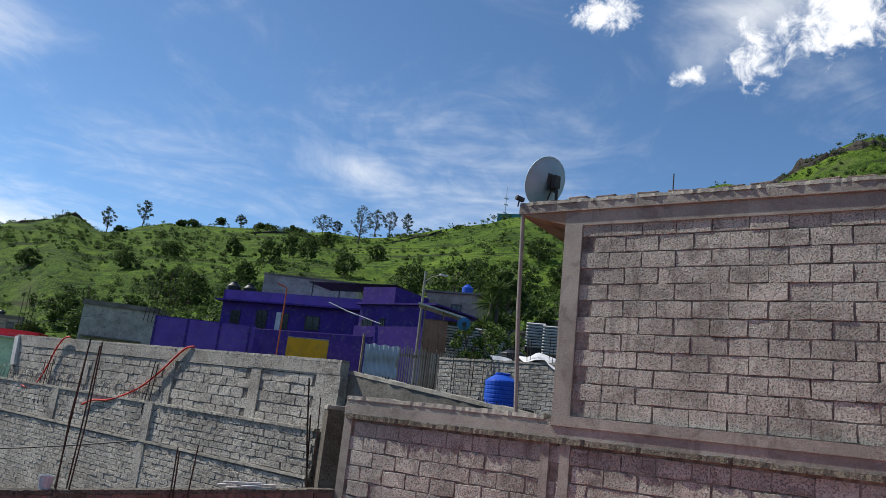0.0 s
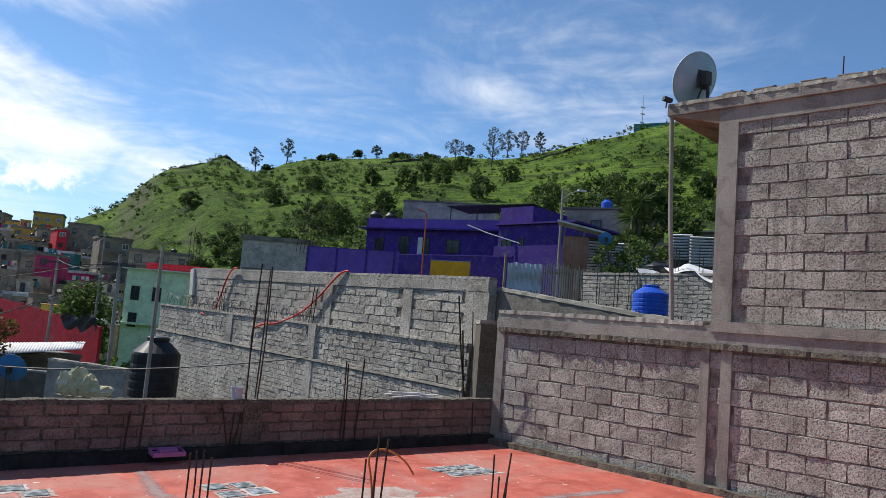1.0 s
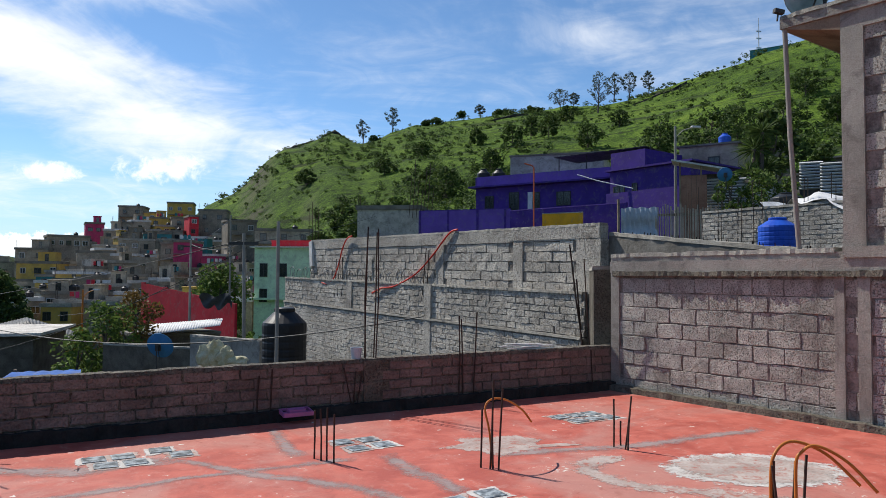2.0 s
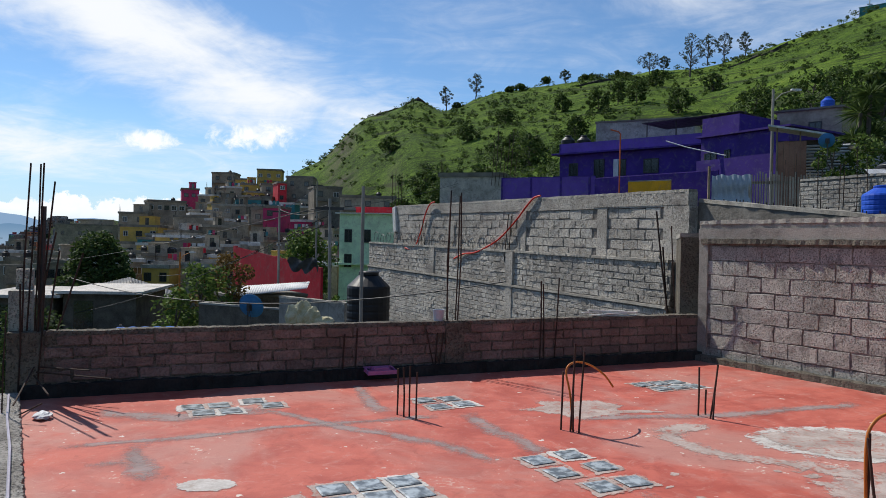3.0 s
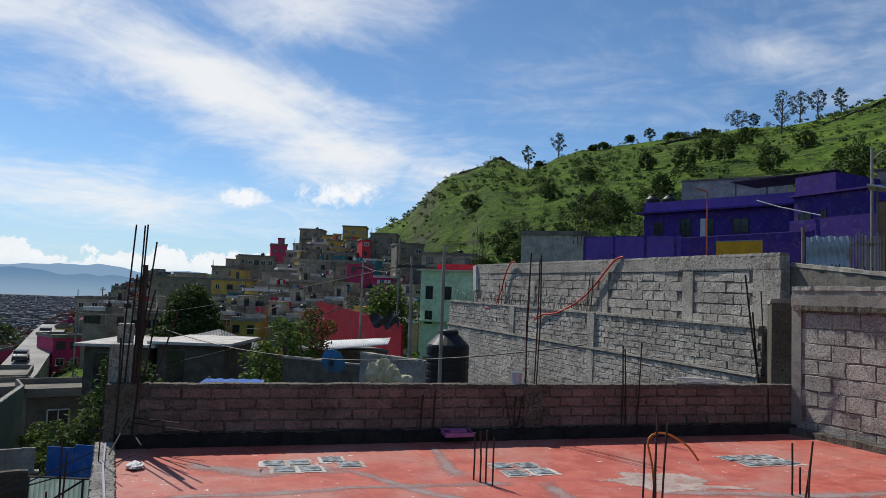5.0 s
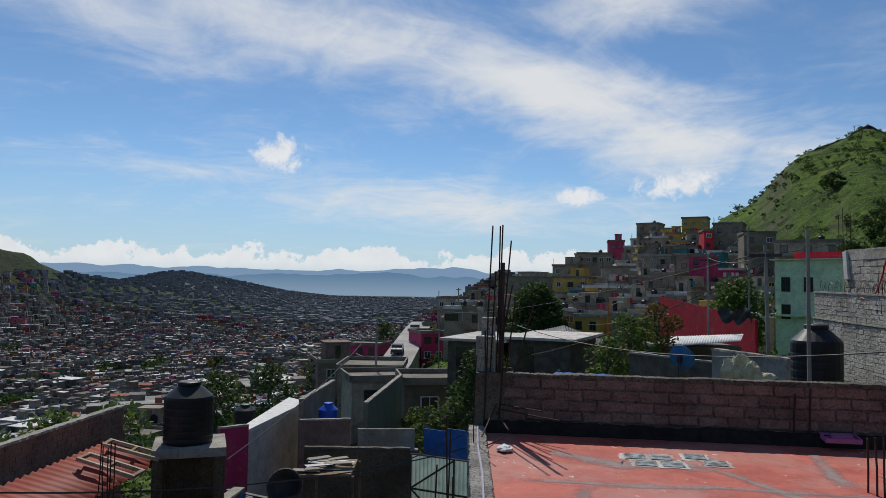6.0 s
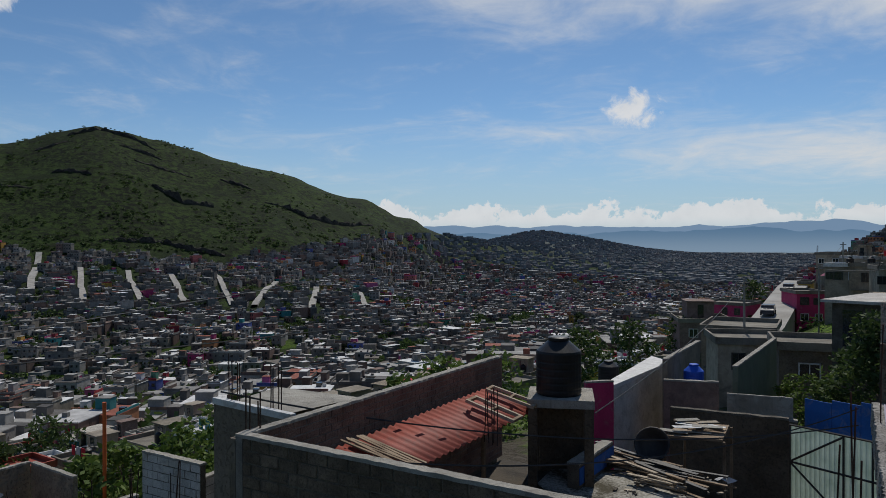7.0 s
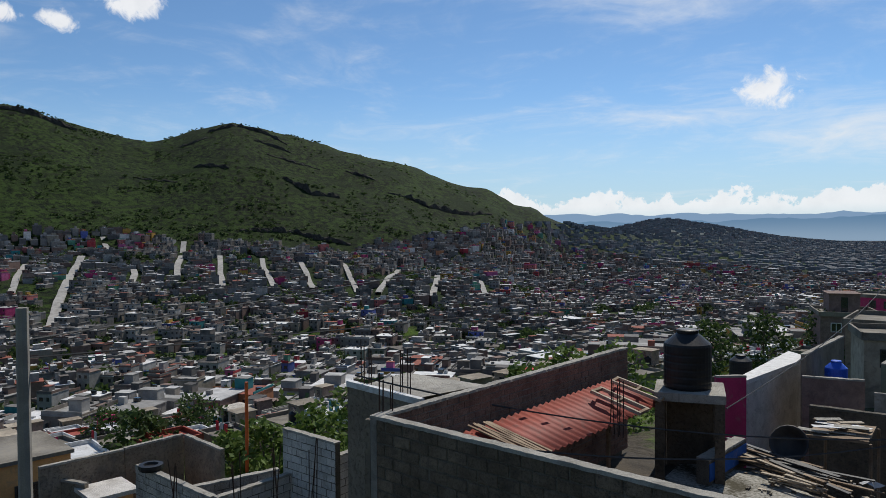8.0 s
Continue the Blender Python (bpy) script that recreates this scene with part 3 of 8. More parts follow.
C, D = Vector((8.9, 1.15, 0)), Vector((0.2, -0.1, 0))           # along the block wall; along the kerb
KERB_END = A + (Vector((-1.88, 4.0, 0)) - A) * 2.9


def run_frame(a, b, z=0.0):
    """Frame with x along a-b, y to its left, at height z."""
    d = (b - a).normalized()
    return Matrix.Translation((a.x, a.y, z)) @ Matrix.Rotation(math.atan2(d.y, d.x), 4, "Z")


roof_house = thing("terrace_house", Matrix(), "grey concrete house with a flat red-painted roof terrace", "house")
s = Shape()
pts = [A, B, C, Vector((7.5, -3.0, 0)), KERB_END]
n = len(pts)
s.add([(p.x, p.y, 0) for p in pts] + [(p.x, p.y, -0.18) for p in pts], [tuple(range(n))[::-1], tuple(range(n, 2 * n))] + [(i, (i + 1) % n, n + (i + 1) % n, n + i) for i in range(n)])
part("roof_floor", s, RED_FLOOR, roof_house, "red-painted concrete roof slab, worn and patched")
s = Shape()
s.add([(p.x, p.y, -0.18) for p in pts] + [(p.x, p.y, -8) for p in pts], [(i, (i + 1) % n, n + (i + 1) % n, n + i) for i in range(n)])
part("wall", s, GREY_RENDER, roof_house)


def block_wall(name, m, length, z0, z1, bl, bh, thick, material, parent, seed, joint=0.014, chamfer=0.012, jit=0.004, gaps=(), limit=300, piece="block", core_mat=None):
    """Blocks laid in running bond on a mortar core; m: x along the wall, -y towards the viewer."""
    rng = random.Random(seed)
    core = Shape()
    core.box(0, 0.008, z0, length, thick, z1)
    body = part(name, core, core_mat or MORTAR, parent)
    body.matrix_local = m
    meshes = []
    for i in range(16):
        sh = Shape()
        sh.worn(joint / 2, -0.004, joint / 2, bl - joint / 2, 0.03, bh - joint / 2, chamfer, jit, rng)
        meshes.append(sh.mesh(piece, material))
    half = []
    for i in range(6):
        sh = Shape()
        sh.worn(joint / 2, -0.004, joint / 2, bl / 2 - joint / 2, 0.03, bh - joint / 2, chamfer, jit, rng)
        half.append(sh.mesh(piece, material))
    count = 0
    rest = Shape()
    rows = int((z1 - z0) / bh + 0.02)
    for r in range(rows):
        x = -(bl / 2 if r % 2 else 0)
        while x < length - 0.02:
            a, b = max(x, 0), min(x + bl, length)
            w = b - a
            x += bl
            if w < 0.08 or any(g0 < (a + b) / 2 < g1 for g0, g1 in gaps):
                continue
            z = z0 + r * bh
            if w > bl * 0.9 or w > bl * 0.45 and w < bl * 0.55:
                if count < limit:
                    ob = new(piece, rng.choice(meshes if w > bl * 0.9 else half))
                    ob.parent = body
                    ob.matrix_local = Matrix.Translation((a + rng.uniform(-0.006, 0.006), rng.uniform(-0.006, 0.004), z + rng.uniform(-0.003, 0.003)))
                    count += 1
                    continue
            rest.worn(a + joint / 2, -0.004 + rng.uniform(-0.005, 0.004), z + joint / 2, b - joint / 2, 0.03, z + bh - joint / 2, chamfer, jit, rng)
    if rest.v:
        tagged(part(piece + "s", rest, material, body), kind="stuff")
    return body


# parapet of small brown blocks
rng = random.Random(21)
PLEN = (B - A).length
PF = run_frame(A, B)
parapet = thing("parapet", PF, "low parapet of brown hollow blocks with rough mortar top", "wall", kind="structure")
block_wall("parapet_wall", Matrix(), PLEN, 0.02, 0.60, 0.30, 0.116, 0.15, BRICK_BROWN, parapet, 3, joint=0.020, chamfer=0.005, jit=0.009, gaps=((0, 0.25), (4.45, 4.72)), core_mat=CONCRETE_DARK)


def crust(length, x0, y0, y1, z, tall, seed, step=0.06, mat=CONCRETE_DARK, lo=0.55):
    """An uneven ribbon of mortar left on top of a wall or along its foot."""
    r_ = random.Random(seed)
    sh = Shape()
    n_ = int(length / step)
    rows = []
    for i_ in range(n_ + 1):
        x = x0 + length * i_ / n_
        lump = 0.5 + 0.5 * noise.noise(Vector((x * 2.3, seed, 0))) + 0.25 * noise.noise(Vector((x * 9, seed, 3)))
        h1 = z + tall * (lo + (1 - lo) * min(1, max(0, lump + r_.uniform(-0.2, 0.2))))
        h2 = z + tall * (lo + (1 - lo) * min(1, max(0, lump + r_.uniform(-0.2, 0.2))))
        a_, b_ = y0 + r_.uniform(-0.012, 0.012), y1 + r_.uniform(-0.012, 0.012)
        rows.append([(x, a_, z - 0.01), (x, a_ + 0.01, h1), (x, b_ - 0.01, h2), (x, b_, z - 0.01)])
    v_ = [p for row in rows for p in row]
    f_ = [(4 * i_ + k_, 4 * i_ + 4 + k_, 4 * i_ + 5 + k_, 4 * i_ + 1 + k_) for i_ in range(n_) for k_ in range(3)]
    sh.add(v_, [q[::-1] for q in f_] + [(0, 1, 2, 3), tuple(4 * n_ + k_ for k_ in (3, 2, 1, 0))])
    return sh


part("coping", crust(PLEN, 0, -0.012, 0.16, 0.6, 0.045, 4, 0.03, CONCRETE), CONCRETE_DARK, parapet, "rough mortar coping")
# skirting is near-black: the shadow along the parapet's foot is in its colour
part("skirting", crust(PLEN, 0, -0.10, 0.0, 0.0, 0.14, 6, 0.04, lo=0.8), SHADE_TYRE_BLACK, parapet, "dark skirting at the wall's foot, blackened for the parapet's shadow")
s = Shape()
s.box(4.46, -0.022, 0.0, 4.71, 0.15, 0.615)
part("pilaster", s, CONCRETE_DARK, parapet)
s = Shape()
s.box(-0.12, -0.02, -0.2, 0.2, 0.16, 0.63)
part("corner_post", s, CONCRETE_DARK, parapet)
s = Shape()
s.box(-0.13, 0.16, -0.2, 0.07, 0.42, 1.02)
s.box(-0.10, 0.44, -0.2, 0.05, 0.62, 1.22)
part("block_pier", s, GREY_BLOCK, parapet, "stub of pale blocks at the corner")


def bars(name, m, rows, label, radius=0.006, mat=RUST, group="reinforcing bars"):
    """A cluster of upright steel bars: each row is foot x, y, z, then head x, y, z."""
    t_ = thing(name, m, label, "rebar", group)
    for x, y, z, x1, y1, z1 in rows:
        sh = Shape()
        bend = Vector((rng.uniform(-0.012, 0.012), rng.uniform(-0.012, 0.012), 0)) * abs(z1 - z)
        sh.tube([(x, y, z), Vector(((x + x1) / 2, (y + y1) / 2, (z + z1) / 2)) + bend, (x1, y1, z1)], radius, 6)
        part("bar", sh, mat, t_)
    return t_


bars("rebar_cluster", PF, [(0.0, 0.03, 0.3, 0.06, 0.0, 2.26), (0.10, 0.05, 0.3, 0.14, 0.05, 2.26), (0.14, 0.0, 0.2, 0.17, 0.02, 2.27), (0.08, 0.1, 0.3, 0.26, 0.1, 2.10),
                           (0.03, 0.08, 0.4, 0.09, 0.1, 1.75), (0.05, 0.02, 0.1, 0.28, 0.05, 1.60), (0.17, 0.1, 0.3, 0.31, 0.1, 1.42), (0.2, 0.05, 0.3, 0.52, 0.1, 1.40),
                           (0.1, 0.12, 0.3, 0.14, 0.1, 1.55), (-0.02, -0.03, -0.1, -0.01, -0.03, 1.1), (0.14, -0.04, 0.0, 0.2, -0.03, 1.3)],
     "tall rusty reinforcing bars rising from the parapet's corner post", 0.0095)
s = Shape()
s.tube([(0.16, 0.06, 0.5), (0.17, 0.05, 1.85)], 0.026, 8)
tagged(part("steel_post", s, DARK_METAL), "dark steel post standing among the bars", "post").matrix_world = PF
bars("bent_bars", PF, [(0.16, -0.04, 0.30, 0.62, -0.62, 0.34), (0.14, -0.04, 0.25, 0.80, -0.55, 0.24), (0.12, -0.05, 0.22, 0.30, -0.75, 0.16), (0.12, -0.05, 0.3, 0.05, -0.9, 0.12)],
     "rusty bars bent down over the roof's corner", 0.008)
bars("parapet_bars", PF, [(3.18, -0.03, 0.05, 3.20, -0.03, 0.52), (3.33, -0.03, 0.05, 3.35, -0.02, 0.58)], "short rusty bars against the parapet", 0.009)
bars("parapet_bars", PF, [(4.20, -0.03, 0.55, 4.30, -0.05, 0.08), (4.32, -0.03, 0.05, 4.35, -0.03, 0.50), (4.43, -0.03, 0.5, 4.36, -0.04, 0.08)], "short rusty bars leaning on the parapet", 0.008)
bars("parapet_bars", PF, [(5.78, -0.03, 0.1, 5.80, 0.0, 1.12), (5.84, -0.03, 0.1, 5.83, 0.0, 1.08), (6.0, -0.03, 0.1, 6.07, 0.0, 1.16)], "tall rusty bars standing at the parapet", 0.009)
bars("corner_bars", PF, [(8.02, -0.05, 0.02, 8.03, 0.0, 0.62), (8.30, 0.3, 0.4, 8.15, 0.28, 1.9)], "rusty bars in the wall's corner", 0.009)
s = Shape(PF @ Matrix.Translation((3.58, -0.16, 0.09)) @ Matrix.Rotation(0.12, 4, "X"))
s.box(-0.17, -0.10, 0, 0.17, 0.10, 0.015)
for x0, y0, x1, y1 in ((-0.17, -0.10, 0.17, -0.085), (-0.17, 0.085, 0.17, 0.10), (-0.17, -0.085, -0.155, 0.085), (0.155, -0.085, 0.17, 0.085)):
    s.box(x0, y0, 0.015, x1, y1, 0.045)
s.box(-0.09, -0.05, 0.016, 0.1, 0.05, 0.06)
PINK_PLASTIC = paint("pink_plastic", (0.50, 0.16, 0.36), 0.45)
tagged(part("plastic_tray", s, PINK_PLASTIC), "pink plastic tray lying at the parapet's foot", "tray")

# kerb along the open side
GRAVEL = surface("gravelly_concrete", (0.20, 0.185, 0.165), (0.42, 0.395, 0.36), 0.95, 2.0, 45, 1.0, 0.02, pit=0.75)
KF = run_frame(A, KERB_END)
kerb = thing("roof_kerb", KF, "rough concrete kerb along the roof's open edge", "kerb", kind="structure")
part("kerb_body", crust((KERB_END - A).length, 0, -0.19, 0.0, -0.16, 0.23, 9, 0.03, lo=0.93), GRAVEL, kerb)
s = Shape()
s.tube([(0.3, -0.09, 0.10), (1.2, -0.10, 0.085), (2.2, -0.08, 0.09), (3.4, -0.09, 0.085), (5.0, -0.08, 0.09), (7.5, -0.08, 0.09)], 0.010, 6)
cable = tagged(part("cable", s, surface("grey_cable", (0.3, 0.28, 0.33), (0.45, 0.42, 0.48), 0.6)), "grey cable lying along the kerb", "cable")
cable.matrix_world = KF
bars("kerb_bars", KF, [(0.9, -0.14, 0.0, 0.85, -0.12, 0.9), (1.05, -0.05, 0.05, 1.12, 0.15, 0.16), (2.5, -0.35, -0.6, 2.52, -0.33, 0.5), (2.65, -0.33, -0.6, 2.63, -0.36, 0.62), (2.6, -0.45, -0.6, 2.8, -0.42, 0.3),
                       (3.1, -0.3, -0.6, 3.05, -0.3, 0.28)], "rusty bars beside the roof kerb", 0.006)
# patches, repairs and glass blocks in the floor
CEMENT = surface("cement_smear", (0.27, 0.22, 0.21), (0.37, 0.30, 0.285), 0.85, 3.0, 30, 0.3, 0.004, dirt=(0.46, 0.16, 0.12), dirt_amount=0.85, ragged=0.55)
PALE_SCAR = surface("bare_screed", (0.36, 0.28, 0.245), (0.56, 0.48, 0.43), 0.9, 4.0, 35, 0.4, 0.004, dirt=(0.43, 0.15, 0.11), dirt_amount=0.9, ragged=0.16)
FILLER = surface("white_filler", (0.50, 0.48, 0.44), (0.72, 0.70, 0.66), 0.9, 5.0, 40, 0.5, 0.006, dirt=(0.40, 0.33, 0.28), dirt_amount=0.6, ragged=0.1)


def faded(ob, values):
    """Stores how firmly a patch covers the floor: 0 at its rim."""
    ob.data.attributes.new("fade", "FLOAT", "POINT").data.foreach_set("value", [float(q) for q in values])


def blob(x, y, rx, ry, turn, mat, label, seed, z=0.004, rough=0.35, hole=0.0, square=False):
    """A flat, ragged patch on the floor; with hole it becomes a ring."""
    r_ = random.Random(seed)
    n_ = 72
    sh = Shape(pose(x, y, 0, 0, 0, turn))
    off = r_.uniform(0, 50)
    ring = []
    for i_ in range(n_):
        a_ = 2 * math.pi * i_ / n_
        q = Vector((math.cos(a_) * 1.7 + off, math.sin(a_) * 1.7, 0))
        k_ = 1 + 0.5 * rough * (noise.noise(q) + 0.5 * noise.noise(q * 2.3))
        if square:
            k_ *= 0.8 / max(abs(math.cos(a_)), abs(math.sin(a_)))
        ring.append((math.cos(a_) * rx * k_ * 1.3, math.sin(a_) * ry * k_ * 1.3, z))
    mid_ = [(p[0] * 0.72, p[1] * 0.72, z) for p in ring]
    if hole:
        inner = [(p[0] * hole * 0.97, p[1] * hole * 1.03, z) for p in ring]
        mid_ = [tuple((a_ + b_) / 2 for a_, b_ in zip(p, q)) for p, q in zip(ring, inner)]
        sh.add(ring + mid_ + inner, [(o_ + i_, o_ + (i_ + 1) % n_, o_ + n_ + (i_ + 1) % n_, o_ + n_ + i_) for o_ in (0, n_) for i_ in range(n_)])
        fade = [0] * n_ + [1] * n_ + [0] * n_
    else:
        sh.add(ring + mid_ + [(0, 0, z)], [(i_, (i_ + 1) % n_, n_ + (i_ + 1) % n_, n_ + i_) for i_ in range(n_)] + [(n_ + i_, n_ + (i_ + 1) % n_, 2 * n_) for i_ in range(n_)])
        fade = [0] * n_ + [0.9] * n_ + [1.2]
    faded(part("patch", sh, mat, roof_house, label), fade)


def smear(pts, width, seed, mat=CEMENT, z=None):
    """A brushed line of repair cement along the points."""
    r_ = random.Random(seed)
    z = z or 0.0015 + 0.0003 * seed
    pts = [Vector((*p, 0)) for p in pts]
    line = []
    for a_, b_ in zip(pts, pts[1:]):
        k_ = max(2, int((b_ - a_).length / 0.05))
        line += [a_.lerp(b_, i_ / k_) for i_ in range(k_)]
    line.append(pts[-1])
    sh = Shape()
    v_ = []
    for i_, p in enumerate(line):
        d_ = (line[min(i_ + 1, len(line) - 1)] - line[max(i_ - 1, 0)]).normalized()
        sd = Vector((-d_.y, d_.x, 0))
        w1 = width * (0.5 + 0.35 * noise.noise(p * 3 + Vector((seed, 0, 0))) + r_.uniform(-0.06, 0.06))
        w2 = width * (0.5 + 0.35 * noise.noise(p * 3 + Vector((0, seed, 4))) + r_.uniform(-0.06, 0.06))
        v_ += [p - sd * w1 * 1.5 + Vector((0, 0, z)), p + Vector((0, 0, z)), p + sd * w2 * 1.5 + Vector((0, 0, z))]
    sh.add(v_, [(3 * i_ + k_, 3 * i_ + 3 + k_, 3 * i_ + 4 + k_, 3 * i_ + 1 + k_)[::-1] for i_ in range(len(line) - 1) for k_ in (0, 1)])
    ends = [min(1.0, 0.25 * i_, 0.25 * (len(line) - 1 - i_)) for i_ in range(len(line))]
    faded(part("repair", sh, mat, roof_house, "smeared grey cement repair"), [q for e_ in ends for q in (0, e_ * 0.95, 0)])


smear([(-0.47, 8.1), (-0.23, 7.09), (-0.11, 6.86)], 0.12, 1)
smear([(-1.25, 6.94), (-0.44, 6.28), (0.32, 5.83), (0.75, 5.34)], 0.13, 2)
smear([(0.62, 6.84), (0.82, 6.24), (1.01, 5.91), (1.10, 5.5)], 0.14, 3)
smear([(-2.48, 5.6), (-2.18, 5.74), (-1.44, 6.01), (-1.0, 6.27), (0.4, 6.7)], 0.11, 4)
smear([(-1.99, 5.71), (-1.74, 5.2), (-1.56, 4.82)], 0.17, 5)
smear([(-2.09, 5.16), (-1.80, 5.34)], 0.12, 6)
smear([(1.6, 6.6), (2.2, 6.77), (3.02, 6.83), (4.02, 7.14), (4.75, 7.4)], 0.15, 7)
smear([(1.55, 4.72), (1.64, 4.46), (1.74, 4.2), (1.9, 3.5)], 0.12, 8)
smear([(-2.7, 6.75), (-1.9, 6.55), (-1.2, 6.95)], 0.2, 9)
blob(-1.18, 4.80, 0.16, 0.11, 0, FILLER, "patch of white filler", 1)
blob(-1.63, 4.08, 0.11, 0.09, 0, PALE_SCAR, "worn pale patch", 2, rough=0.8)
blob(-0.58, 4.30, 0.17, 0.30, 10, PALE_SCAR, "worn pale patch", 3, rough=0.7)
blob(-1.1, 3.9, 0.06, 0.05, 0, PALE_SCAR, "", 4, rough=0.9)
blob(3.68, 5.88, 0.66, 0.46, -8, FILLER, "large round patch of pale screed", 5, rough=0.12)
blob(3.68, 5.88, 0.57, 0.39, -8, PALE_SCAR, "", 6, rough=0.12, z=0.006)
smear([(2.82, 6.5), (2.45, 6.35), (2.25, 6.05), (2.33, 5.75), (2.6, 5.52), (3.0, 5.27), (3.5, 4.95), (3.9, 4.6)], 0.24, 11, PALE_SCAR, 0.0035)
blob(3.5, 4.55, 0.55, 0.38, -20, PALE_SCAR, "broad scuffed pale patch", 7, rough=0.6)
blob(1.75, 7.1, 0.36, 0.32, 0, PALE_SCAR, "worn pale patch", 8, rough=0.8, z=0.0025)
blob(2.2, 6.95, 0.3, 0.05, 5, PALE_SCAR, "", 9, rough=0.9, z=0.0032)
for i in range(34):
    x, y = rng.uniform(1.2, 3.6), rng.uniform(3.9, 5.2)
    blob(x, y, rng.uniform(0.02, 0.07), rng.uniform(0.012, 0.04), rng.uniform(0, 90), PALE_SCAR, "", 40 + i, rough=0.9, z=0.0022 + 0.0001 * (i % 9))
GF = Matrix.Rotation(radians(21.5), 4, "Z")


def glass_patch(x, y, cells, seed, size=0.19, pitch=0.235):
    """Glass blocks set in the roof: a skirt of grout with a lens block for every cell."""
    r_ = random.Random(seed)
    m = Matrix.Translation((x, y, 0)) @ GF
    for i_, (cx, cy) in enumerate(cells):
        px, py = cx * pitch, cy * pitch
        c = m @ Vector((px, py, 0))
        blob(c.x, c.y, size * 0.78, size * 0.78, 21.5, FILLER if r_.random() < 0.3 else PALE_SCAR, "", seed * 31 + i_, rough=0.4, z=0.004 + 0.0004 * (i_ % 5), square=True)
        sh = Shape()
        h_ = size / 2
        sh.add([(-h_, -h_, 0.004), (h_, -h_, 0.004), (h_, h_, 0.004), (-h_, h_, 0.004), (-h_ + 0.012, -h_ + 0.012, 0.009), (h_ - 0.012, -h_ + 0.012, 0.009), (h_ - 0.012, h_ - 0.012, 0.009), (-h_ + 0.012, h_ - 0.012, 0.009),
                (-h_ + 0.035, -h_ + 0.035, 0.007), (h_ - 0.035, -h_ + 0.035, 0.007), (h_ - 0.035, h_ - 0.035, 0.007), (-h_ + 0.035, h_ - 0.035, 0.007)],
               [(0, 1, 5, 4), (1, 2, 6, 5), (2, 3, 7, 6), (3, 0, 4, 7), (4, 5, 9, 8), (5, 6, 10, 9), (6, 7, 11, 10), (7, 4, 8, 11), (8, 9, 10, 11)])
        g_ = part("glass_block", sh, GLASS_BLOCK, roof_house, "square glass block set in the roof")
        g_.matrix_local = m @ pose(px, py, 0.006, 0, 0, r_.uniform(-4, 4))


glass_patch(-0.07, 4.58, [(i - 1, j - 1) for i in range(3) for j in range(3)], 1)
glass_patch(1.31, 5.14, [(-0.75, 1.3), (0.55, 1.45), (-0.75, 0.0), (0.75, 0.1), (-0.35, -1.45), (0.75, -1.4)], 2)
glass_patch(-1.74, 6.88, [(-0.5, 0.5), (0.5, 0.5), (-0.2, -0.6), (0.8, -0.6)], 3)
glass_patch(-1.36, 7.13, [(0.0, 0.5), (0.6, -0.5)], 4)
glass_patch(0.44, 7.27, [(-0.6, 0.6), (0.5, 0.5), (-0.5, -0.7), (0.7, -0.6)], 5)
glass_patch(3.05, 8.25, [(-1, 0.6), (0, 0.6), (1, 0.6), (-0.8, -0.5), (0.2, -0.5), (1.2, -0.5)], 6)


def stub(x, y, rows, label):
    return bars("rebar_stub", pose(x, y, 0), rows, label, 0.0085)


def conduit(name, pts, r, label):
    sh = Shape()
    pts = [Vector(p) for p in pts]
    fine_pts = []
    for i_ in range(len(pts) - 1):
        p0, p1, p2, p3 = pts[max(i_ - 1, 0)], pts[i_], pts[i_ + 1], pts[min(i_ + 2, len(pts) - 1)]
        for k_ in range(6):
            u = k_ / 6
            fine_pts.append(0.5 * (2 * p1 + (p2 - p0) * u + (2 * p0 - 5 * p1 + 4 * p2 - p3) * u * u + (3 * p1 - p0 - 3 * p2 + p3) * u ** 3))
    fine_pts.append(pts[-1])
    sh.tube(fine_pts, r, 8)
    return tagged(part(name, sh, ORANGE_PVC, smooth=True), label, "conduit", "orange conduits")


stub(1.47, 6.21, [(-0.07, 0.05, -0.02, -0.06, 0.05, 0.50), (0.0, 0.0, -0.02, 0.03, 0.01, 0.74), (0.02, -0.02, -0.02, 0.02, 0.0, 0.52), (0.06, -0.05, -0.02, 0.10, -0.03, 0.68)], "four rusty bars standing up from the red roof")
conduit("conduit", [(1.50, 6.25, 0.0), (1.47, 6.24, 0.30), (1.44, 6.28, 0.5), (1.52, 6.33, 0.565), (1.66, 6.4, 0.54), (1.82, 6.48, 0.44), (1.92, 6.52, 0.32)], 0.009, "orange conduit bent over beside rusty bars")
stub(0.08, 6.67, [(-0.08, 0.09, -0.02, -0.08, 0.09, 0.42), (-0.02, 0.0, -0.02, -0.03, 0.0, 0.45), (0.03, -0.01, -0.02, 0.03, 0.0, 0.46), (0.09, -0.09, -0.02, 0.09, -0.09, 0.42)], "four short rusty bars standing up from the red roof")
stub(2.88, 6.76, [(-0.06, 0.05, -0.02, -0.06, 0.05, 0.46), (0.03, 0.1, -0.02, 0.03, 0.1, 0.24), (0.01, -0.05, -0.02, 0.06, -0.05, 0.36), (0.02, -0.09, -0.02, 0.07, -0.06, 0.50)], "short rusty bars standing up near the block wall")
stub(2.82, 4.2, [(-0.08, 0.0, -0.02, -0.07, 0.0, 0.52), (-0.04, -0.05, -0.02, -0.10, -0.03, 0.50), (0.08, 0.07, -0.02, 0.11, 0.05, 0.50), (0.04, -0.07, -0.02, 0.12, -0.04, 0.56)], "rusty bars beside two bent orange conduits")
